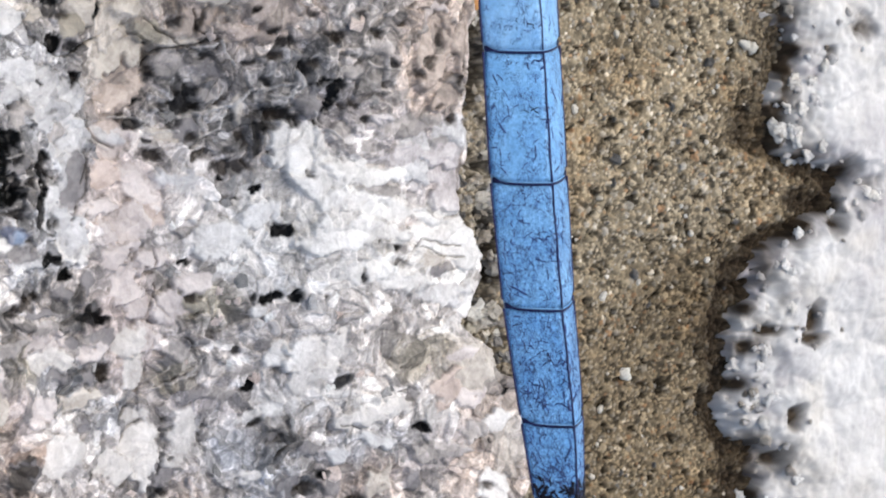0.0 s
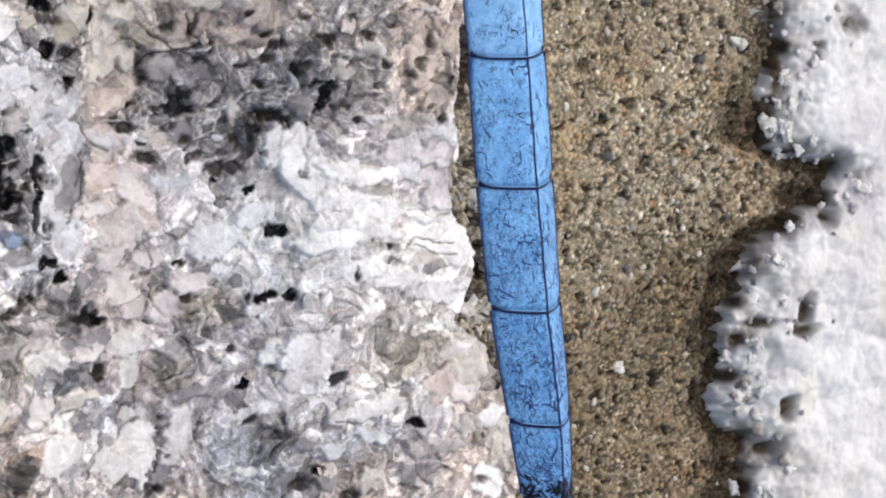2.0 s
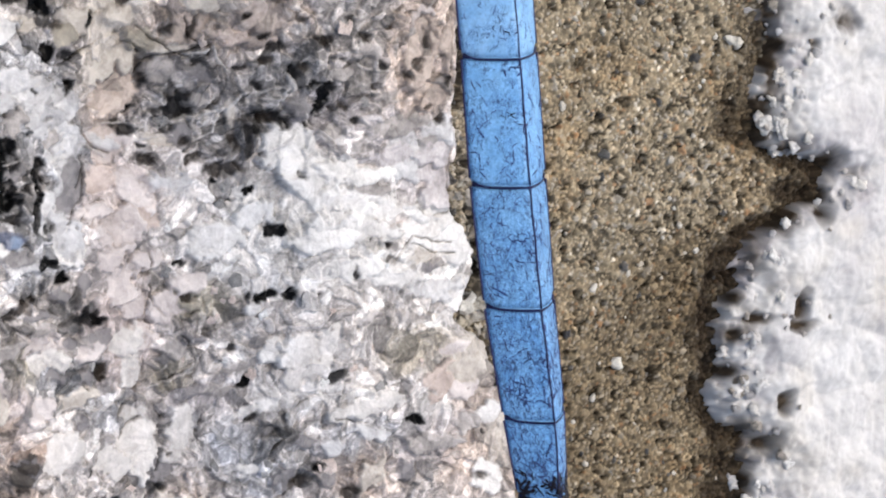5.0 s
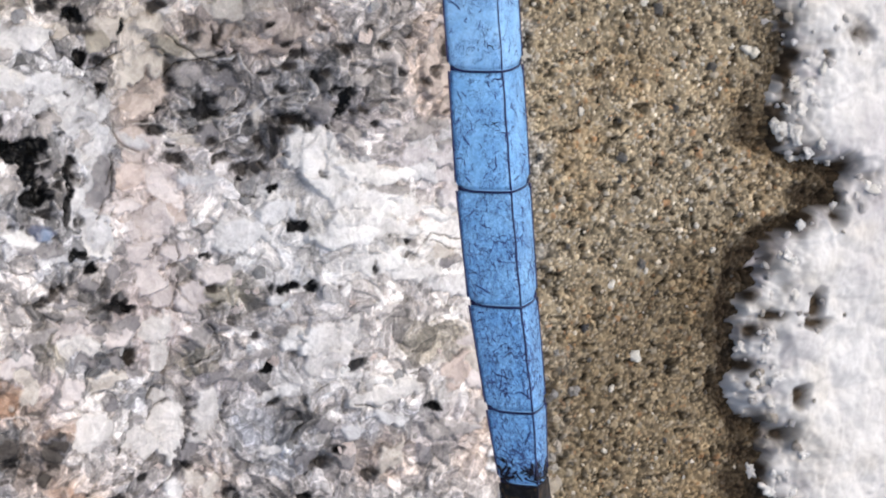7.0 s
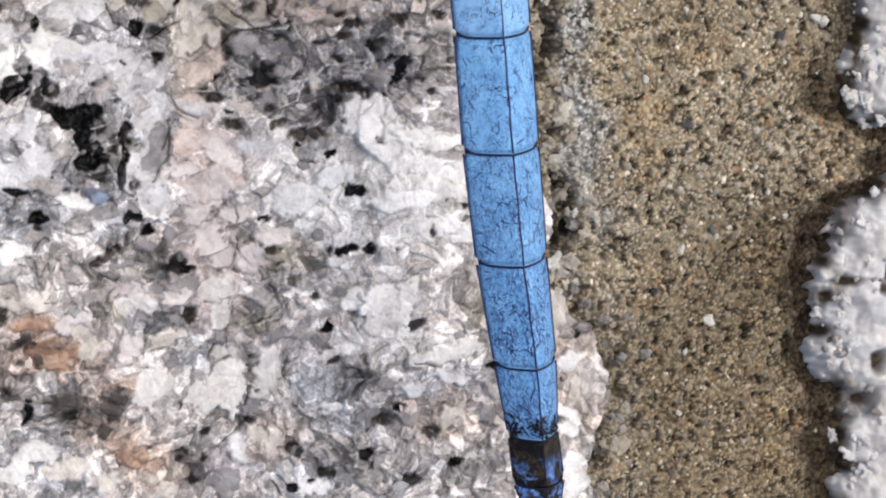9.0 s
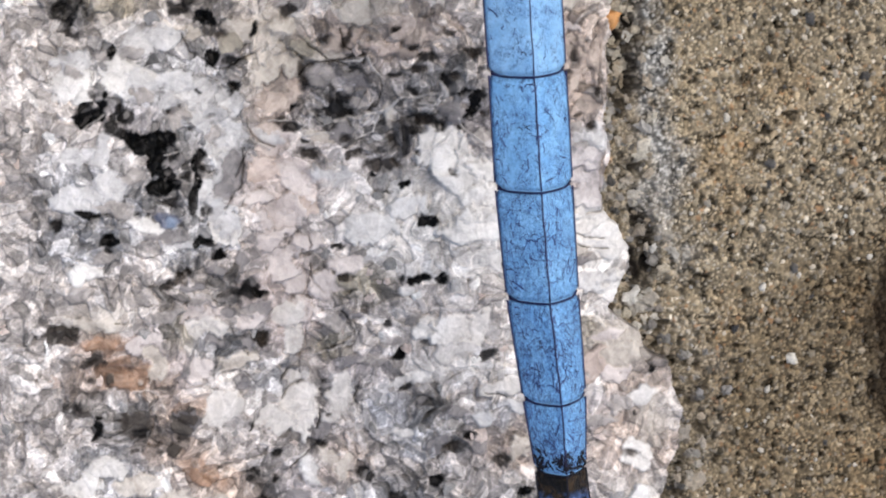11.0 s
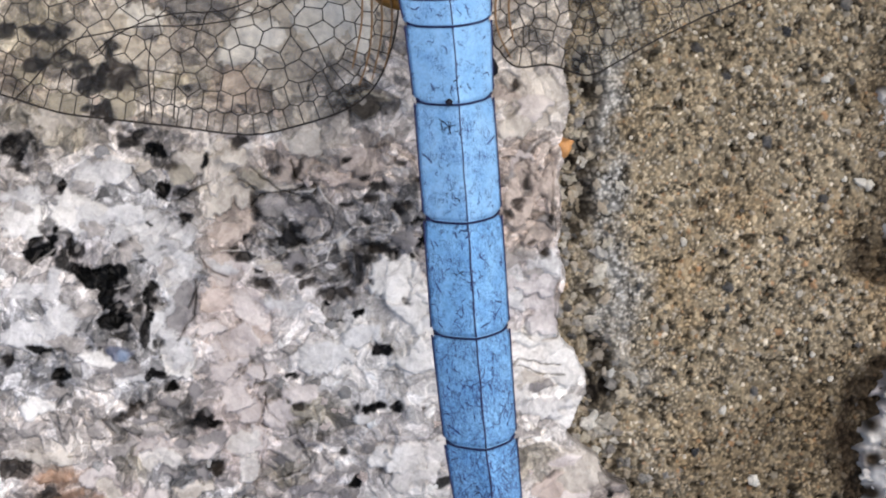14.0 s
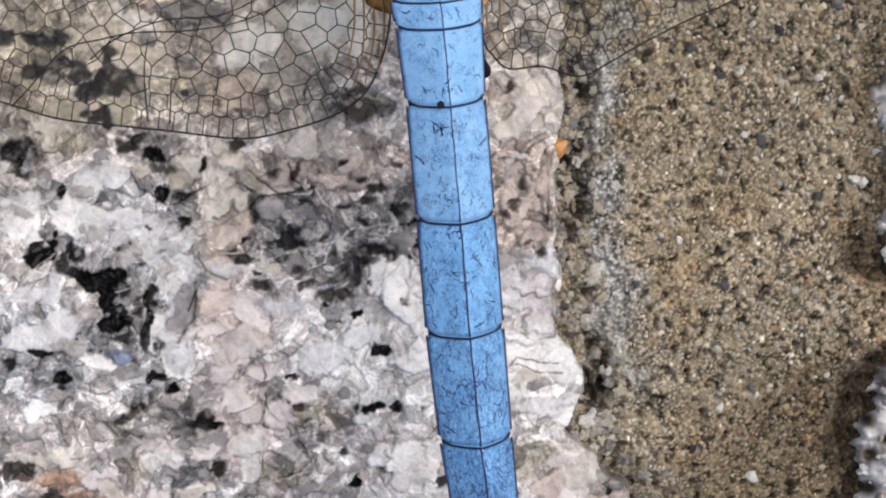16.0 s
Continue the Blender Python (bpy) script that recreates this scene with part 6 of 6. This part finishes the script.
def smooth_line(pts, n=5):
    ext = [pts[0]] + list(pts) + [pts[-1]]
    out = []
    for i in range(len(pts) - 1):
        p0, p1, p2, p3 = (Vector((*ext[i + j], 0)) for j in range(4))
        for q in range(n):
            t = q / n
            v = 0.5 * (2 * p1 + (p2 - p0) * t + (2 * p0 - 5 * p1 + 4 * p2 - p3) * t * t + (3 * p1 - p0 - 3 * p2 + p3) * t ** 3)
            out.append((v.x, v.y))
    return out + [tuple(pts[-1])]


def build_wing(outline, veins, seed, cell, label, tall=1.0, rim_rows=False):
    from mathutils import geometry
    rnd = random.Random(seed)
    poly = smooth_outline(outline)
    wing = new("wing")
    wing.parent = dragonfly
    tagged(wing, label)
    x0, x1 = min(p[0] for p in poly), max(p[0] for p in poly)
    y0, y1 = min(p[1] for p in poly), max(p[1] for p in poly)
    # cells are larger near the root and small at the rim
    pts, row = [], 0
    y = y0 - cell
    while y < y1 + cell:
        x = x0 - cell + (row % 2) * cell * 0.5
        while x < x1 + cell:
            q = (x + rnd.uniform(-0.3, 0.3) * cell, y + rnd.uniform(-0.3, 0.3) * cell * tall)
            if not rim_rows or min(math.hypot(q[0] - p[0], q[1] - p[1]) for p in poly) > 1.75:
                pts.append(Vector(q))
            x += cell
        y += cell * 0.86 * tall
        row += 1
    if rim_rows:
        along, last = 0.0, poly[0]
        for i in range(len(poly)):
            a, b = poly[i], poly[(i + 1) % len(poly)]
            length = math.dist(a, b)
            nx, ny = (a[1] - b[1]) / max(length, 1e-6), (b[0] - a[0]) / max(length, 1e-6)
            if not inside_poly((a[0] + b[0]) / 2 + nx * 0.05, (a[1] + b[1]) / 2 + ny * 0.05, poly):
                nx, ny = -nx, -ny
            while along < length:
                f = along / length
                for k, d in enumerate((-0.5, 0.5, 1.32)):
                    jig = rnd.uniform(-0.07, 0.07) + (0.3 if k == 2 else 0.0)
                    pts.append(Vector((a[0] + (b[0] - a[0]) * f + nx * d + (b[0] - a[0]) / length * jig, a[1] + (b[1] - a[1]) * f + ny * d + (b[1] - a[1]) / length * jig)))
                along += rnd.uniform(0.62, 0.86)
            along -= length
    verts, _, faces = geometry.delaunay_2d_cdt(pts, [], [], 0, 1e-6)[:3]
    centre, sides = [], {}
    for k, f in enumerate(faces):
        a, b, c = (verts[i] for i in f[:3])
        d = 2 * (a.x * (b.y - c.y) + b.x * (c.y - a.y) + c.x * (a.y - b.y))
        d = d if abs(d) > 1e-9 else 1e-9
        ux = (a.length_squared * (b.y - c.y) + b.length_squared * (c.y - a.y) + c.length_squared * (a.y - b.y)) / d
        uy = (a.length_squared * (c.x - b.x) + b.length_squared * (a.x - c.x) + c.length_squared * (b.x - a.x)) / d
        centre.append((ux, uy))
        for i in range(3):
            sides.setdefault(tuple(sorted((f[i], f[(i + 1) % 3]))), []).append(k)
    net = bmesh.new()
    for pair in sides.values():
        if len(pair) < 2:
            continue
        a, b = centre[pair[0]], centre[pair[1]]
        ia, ib = inside_poly(*a, poly), inside_poly(*b, poly)
        if not (ia or ib) or math.dist(a, b) > 3 * cell:
            continue
        if not ia:
            a = to_edge(b, a, poly)
        if not ib:
            b = to_edge(a, b, poly)
        if math.dist(a, b) > 0.02:
            tube(net, [(*a, wing_z(*a)), (*b, wing_z(*b))], 0.028, 4, False)
    part("vein_net", net, M_VEIN, wing, "fine dark net of veins")
    rim = bmesh.new()
    loop = poly + poly[:1]
    tube(rim, [(*p, wing_z(*p)) for p in loop], 0.046, 5, False)
    part("wing_margin", rim, M_VEIN, wing, "dark wing margin")
    # long veins that bend along the wing
    for path in veins:
        line = smooth_line(path)
        vein = bmesh.new()
        tube(vein, [(*p, wing_z(*p) + 0.02) for p in line], [0.042 - 0.015 * i / len(line) for i in range(len(line))], 5, False)
        part("long_vein", vein, M_VEIN, wing)
    film_ = bmesh.new()
    ring = [film_.verts.new(Vector((*p, wing_z(*p))) * MM) for p in poly]
    face = film_.faces.new(ring)
    bmesh.ops.triangulate(film_, faces=[face])
    for _ in range(2):
        bmesh.ops.subdivide_edges(film_, edges=[e for e in film_.edges if e.calc_length() > 1.2 * MM], cuts=1, use_grid_fill=True)
    for v in film_.verts:
        v.co.z = (wing_z(v.co.x / MM, v.co.y / MM) - 0.01) * MM
    part("membrane", film_, M_MEMBRANE, wing, "clear glassy membrane")
    return wing


LEFT_HIND = LEFT_MARGIN + [(-14.4, 16.5), (-20, 18.6), (-30, 20.6), (-40, 22.0), (-45.5, 21.0), (-46.5, 18.5), (-43, 14.5), (-37, 11.6)]
RIGHT_HIND = [(-11.6, 16.5)] + RIGHT_MARGIN + [(8, 14.5), (16, 18.0), (20, 21.0), (18.5, 23.0), (10, 22.5), (-2, 20.0)]
LEFT_VEINS = [[(-31.79, 9.65), (-31.01, 10.36), (-29.24, 12.01), (-27.49, 12.38), (-25.95, 12.56), (-23.69, 12.46), (-21.43, 12.67), (-19.41, 13.4), (-17.88, 14.41)], [(-28.07, 11.51), (-26.86, 12.35), (-24.73, 13.0), (-22.12, 13.05), (-20.11, 13.83)], [(-25.75, 8.55), (-25.74, 10.71), (-25.43, 12.22)], [(-24.8, 8.35), (-24.55, 10.37)]]
FORE_VEINS = [[(-14.6, 23.5), (-30, 28.8), (-45, 33.0)], [(-14.6, 22.3), (-28, 26.0), (-46, 31.0)], [(-14.6, 21.3), (-24, 23.6), (-36, 26.0)]]
build_wing(LEFT_HIND, LEFT_VEINS + [[(-14.6, 15.8), (-28, 18.6), (-44, 20.6)]], 3, 1.02, "clear hindwing with dark veins and amber base", 1.0, True)
build_wing(RIGHT_HIND, [[(-11.5, 15.8), (0, 18.6), (17, 22.0)], [(-11.3, 15.0), (-4, 15.2), (6, 16.8), (14, 19.5)]], 5, 0.56, "clear hindwing with dark veins and amber base", 1.5, True)
LEFT_FORE = [(-14.4, 20.5), (-24, 22.0), (-36, 25.0), (-47, 30.0), (-48.5, 33.0), (-44, 34.0), (-30, 30.0), (-15, 24.5)]
build_wing(LEFT_FORE, FORE_VEINS, 7, 1.4, "clear forewing with dark veins")
build_wing([(-26.1 - x, y) for x, y in LEFT_FORE][::-1], [[(-26.1 - x, y) for x, y in p] for p in FORE_VEINS], 9, 1.4, "clear forewing with dark veins")
for s, xa in ((-1, -14.7), (1, -11.35)):
    bm = bmesh.new()
    grid = [[bm.verts.new(Vector((xa + s * 0.2 * a, 12.55 + 0.05 * a * a * 0.3 + 0.5 * b, wing_z(xa + s * 0.2 * a, 13.0) + 0.05 + 0.06 * math.sin(a * 1.9) + 0.05 * b)) * MM) for b in range(6)] for a in range(7)]
    for r0, r1 in zip(grid, grid[1:]):
        for b in range(5):
            bm.faces.new((r0[b], r0[b + 1], r1[b + 1], r1[b]))
    bmesh.ops.solidify(bm, geom=bm.faces[:], thickness=0.04 * MM)
    part("wing_base", bm, M_AMBER, dragonfly, "amber wing base")


# amber-brown stems fan out of the wing roots
for path in ([(-15.57, 14.00), (-15.59, 12.27), (-15.77, 11.05), (-16.19, 9.59)], [(-15.95, 14.02), (-16.03, 12.06), (-16.28, 10.59), (-16.75, 9.38)], [(-15.19, 13.97), (-15.17, 12.24), (-15.35, 11.02), (-15.65, 10.05)], [(-16.32, 14.05), (-16.46, 12.09), (-16.98, 10.14)], [(-10.36, 13.61), (-10.62, 12.15), (-10.49, 11.15), (-10.03, 10.12)], [(-9.77, 13.57), (-9.98, 12.10), (-9.84, 10.85)]):
    bm = bmesh.new()
    line = smooth_line(path)
    tube(bm, [(*p, wing_z(*p) + 0.05) for p in line], [0.06 - 0.03 * i / len(line) for i in range(len(line))], 5, False)
    part("root_vein", bm, M_AMBER_STEM, dragonfly, "amber-brown wing stem")


# ---- loose grains and crystals ----
def chunk(name, seed, flat, sub=1, rough=1.0):
    rnd = random.Random(seed)
    bm = bmesh.new()
    bmesh.ops.create_icosphere(bm, subdivisions=sub, radius=1.0)
    for v in bm.verts:
        v.co *= rnd.uniform(0.72, 1.18) if sub == 1 else 1 + 0.75 * rough * noise.noise(v.co * 1.3 + Vector((seed, 0, 0))) + 0.4 * rough * noise.noise(v.co * 2.9 + Vector((0, seed, 0))) + (0.28 if sub < 3 else 0.06) * noise.noise(v.co * 6.5 + Vector((0, 0, seed)))
        v.co.z *= flat
    me = bpy.data.meshes.new(name)
    bm.to_mesh(me)
    bm.free()
    return me


def place(me, mat, parent, x, y, z, r, rnd, name, round_=True):
    if not me.materials:
        me.materials.append(mat)
        me.polygons.foreach_set("use_smooth", np.full(len(me.polygons), round_))
    ob = new(name, me)
    ob.parent = parent
    ob.location = (x * MM, y * MM, z * MM)
    ob.rotation_euler = (rnd.uniform(-0.4, 0.4), rnd.uniform(-0.4, 0.4), rnd.uniform(0, 6.28))
    ob.scale = (r * MM * rnd.uniform(0.7, 1.3), r * MM * rnd.uniform(0.7, 1.3), r * MM)
    return ob


def shard(seed, flat):
    """An angular splinter: the hull of random points in a flat box."""
    rnd = random.Random(seed)
    bm = bmesh.new()
    for _ in range(15):
        p = Vector((rnd.gauss(0, 1), rnd.gauss(0, 1), rnd.gauss(0, 1))).normalized() * rnd.uniform(0.75, 1.1)
        bm.verts.new((p.x, p.y * 0.8, p.z * flat))
    out = bmesh.ops.convex_hull(bm, input=bm.verts)
    loose = list({g for g in out["geom_interior"] + out["geom_unused"] if isinstance(g, bmesh.types.BMVert)})
    bmesh.ops.delete(bm, geom=loose, context="VERTS")
    bm.normal_update()
    return bm


def block_at(x, y):
    return min(int(np.searchsorted(GY, y)), len(GY) - 1), min(int(np.searchsorted(GX, x)), len(GX) - 1)


rnd = random.Random(23)
crystals = {}
for kind in ("white", "pink", "quartz"):
    crystals[kind] = []
    for k in range(7):
        me = bpy.data.meshes.new("crystal")
        bm = shard(300 + 20 * len(crystals) + k, 0.34)
        bm.to_mesh(me)
        bm.free()
        crystals[kind].append(me)
for k in range(280):
    x, y = rnd.uniform(-36, -5.6), rnd.uniform(-21, 14.5)
    iy, ix = block_at(x, y)
    c = GC[iy, ix]
    if x > edge_x(y) - 0.9 or c.mean() < 0.14 or GB[iy, ix] < 0.6:
        continue
    kind = "pink" if c[0] > 1.16 * c[2] else ("white" if c.mean() > 0.5 else "quartz")
    r = rnd.uniform(0.22, 0.5) + 0.35 * rnd.random() ** 5
    place(crystals[kind][k % 7], M_CRYSTAL[kind], left_block, x, y, GZ[iy, ix] - 0.2 * r, r, rnd, "crystal", False)

rnd = random.Random(11)
lumps = [chunk("crystal", 80 + k, 0.6, 3, 1.15) for k in range(9)]
for k in range(90):
    y = rnd.uniform(-22, 9)
    deep = rnd.random() ** 1.6
    x = float(np.interp(y, PALE_Y, PALE_X)) + 0.4 + rnd.gauss(0, 0.25) + 1.3 * deep
    r = rnd.uniform(0.16, 0.36)
    if any(math.hypot((x - cx) / (rx + 0.5), (y - cy) / (ry + 0.5)) < 1.0 for cx, cy, rx, ry, _ in HOLLOW):
        continue
    place(lumps[k % 9], M_CRUST, right_block, x, y, pale_z(x, y) - 0.15 * r, r, rnd, "crystal")
M_EDGE = grain_material("broken_edge", [(0.2, 0.16, 0.12), (0.4, 0.38, 0.37), (0.6, 0.58, 0.57), (0.3, 0.26, 0.21), (0.5, 0.47, 0.45), (0.56, 0.53, 0.5), (0.62, 0.61, 0.6)], 0.5)
edge_bits = [chunk("edge_crystal", 240 + k, 0.8, 2) for k in range(6)]
for k in range(140):
    if k % 3:
        y = rnd.uniform(-22, 9)
        x = float(np.interp(y, PALE_Y, PALE_X)) + rnd.gauss(0.15, 0.45)
    else:
        cx, cy, rx, ry, _ = HOLLOW[k // 3 % len(HOLLOW)]
        a, d = rnd.uniform(0, 6.28), rnd.uniform(0.6, 1.6)
        x, y = cx + rx * d * math.cos(a), cy + ry * d * math.sin(a)
    if x < np.interp(y, PALE_Y, PALE_X) + 0.1:
        continue
    r = rnd.uniform(0.09, 0.2) + 0.12 * rnd.random() ** 3
    place(edge_bits[k % 6], M_EDGE, right_block, x, y, max(pale_z(x, y), mortar_z(x, y)) + 0.15 * r, r, rnd, "edge_crystal")
sands = [chunk("sand_grain", 40 + k, 0.75, 2, 1.5) for k in range(8)]
for k in range(290):
    y = rnd.uniform(-21, 14.5)
    x = edge_x(y) + max(0.05, rnd.gauss(1.15, 0.7))
    r = rnd.uniform(0.05, 0.15) + 0.2 * rnd.random() ** 4
    place(sands[k % 8], M_SAND, mortar, x, y, mortar_z(x, y) + 0.3 * r, r, rnd, "sand_grain", False)
# larger pale and ochre crumbs along the block
crumbs = [chunk("crumb", 340 + k, 0.75, 2, 1.5) for k in range(6)]
for k, (x, y, r) in enumerate(((-4.3, 4.6, 0.36), (-4.7, 4.3, 0.24), (-3.8, 0.3, 0.28), (-4.4, -1.6, 0.3), (-5.1, -2.7, 0.38), (-4.1, -2.5, 0.26), (-4.7, -3.8, 0.34), (-4.3, -5.3, 0.28), (-3.9, -6.2, 0.26), (-3.4, -7.3, 0.26), (-5.1, -8.6, 0.36), (-4.6, -9.0, 0.26), (-3.9, -9.6, 0.26), (-4.8, -10.1, 0.3), (-4.0, 2.0, 0.3), (-3.0, 3.0, 0.2), (-4.4, -9.7, 0.22), (-5.3, -9.4, 0.24), (-4.2, -8.4, 0.22))):
    place(crumbs[k % 6], M_CRUMB, mortar, x, y, mortar_z(x, y) + 0.45 * r, r, rnd, "crumb", False)
for k in range(46):
    y = rnd.uniform(-12, 12)
    x = edge_x(y) + rnd.uniform(0.4, 1.9)
    r = rnd.uniform(0.1, 0.26)
    place(crumbs[k % 6], M_CRUMB, mortar, x, y, mortar_z(x, y) + 0.5 * r, r, rnd, "crumb", False)
chips = [chunk("stone_chip", 140 + k, 0.7, 2) for k in range(6)]
for k in range(34):
    y = rnd.uniform(-21, 14)
    x = edge_x(y) + rnd.uniform(0.3, 2.1)
    r = rnd.uniform(0.14, 0.26) + 0.15 * rnd.random() ** 3
    place(chips[k % 6], M_SAND, mortar, x, y, max(mortar_z(x, y) + 0.3 * r, -0.6), r, rnd, "stone_chip", False)
pebbles = [chunk("pale_grain", 60 + k, 0.75, 2) for k in range(3)]
for k, (x, y, r) in enumerate(((8.8, 2.3, 0.3), (0.0, 0.0, 0.24), (9.2, 2.1, 0.3), (3.7, 8.2, 0.22), (-4.2, -1.2, 0.34), (2.2, 3.2, 0.2), (7.4, 7.4, 0.22), (5.6, -3.0, 0.2), (1.6, -8.6, 0.2), (6.3, 8.9, 0.22), (3.1, -12.4, 0.24))):
    place(pebbles[k % 3], M_PEBBLE, mortar, x, y, mortar_z(x, y) + 0.05, r, rnd, "pale_grain")
small_pebbles = [chunk("pale_grain", 160 + k, 0.75, 1) for k in range(4)]
for k in range(170):
    x, y = rnd.uniform(-2.5, 9.5), 13.5 - 33 * rnd.random() ** 1.5
    if x < edge_x(y) + 2.2 or x > np.interp(y, PALE_Y, PALE_X) - 1.0:
        continue
    r = rnd.uniform(0.07, 0.13) + 0.1 * rnd.random() ** 4
    place(small_pebbles[k % 4], M_PEBBLE, mortar, x, y, mortar_z(x, y) + 0.02, r, rnd, "pale_grain")
place(chunk("orange_grain", 71, 0.8, 2), M_ORANGE, mortar, -5.9, 5.2, 2.2, 0.44, rnd, "orange_grain")

dark_grains = [chunk("dark_grain", 180 + k, 0.7, 2) for k in range(4)]
M_FLINT = grain_material("dark_grain", [(0.03, 0.03, 0.032), (0.09, 0.085, 0.08), (0.16, 0.145, 0.125), (0.05, 0.045, 0.04)], 0.35)
for k, (x, y, r) in enumerate(((1.2, 9.4, 0.3), (2.6, 7.9, 0.22), (4.4, 4.6, 0.28), (5.7, 9.9, 0.2), (8.6, 11.0, 0.24), (7.7, 11.6, 0.2), (2.1, -2.4, 0.22), (3.2, -7.7, 0.2), (6.9, 1.6, 0.2))):
    place(dark_grains[k % 4], M_FLINT, mortar, x, y, mortar_z(x, y) + 0.02, r, rnd, "dark_grain")
for k in range(80):
    x, y = rnd.uniform(-2.5, 9.8), rnd.uniform(-20, 13.5)
    if x < edge_x(y) + 2.0 or x > np.interp(y, PALE_Y, PALE_X) - 0.8:
        continue
    r = rnd.uniform(0.06, 0.13) + 0.1 * rnd.random() ** 4
    place(dark_grains[k % 4], M_FLINT, mortar, x, y, mortar_z(x, y) + 0.01, r, rnd, "dark_grain")
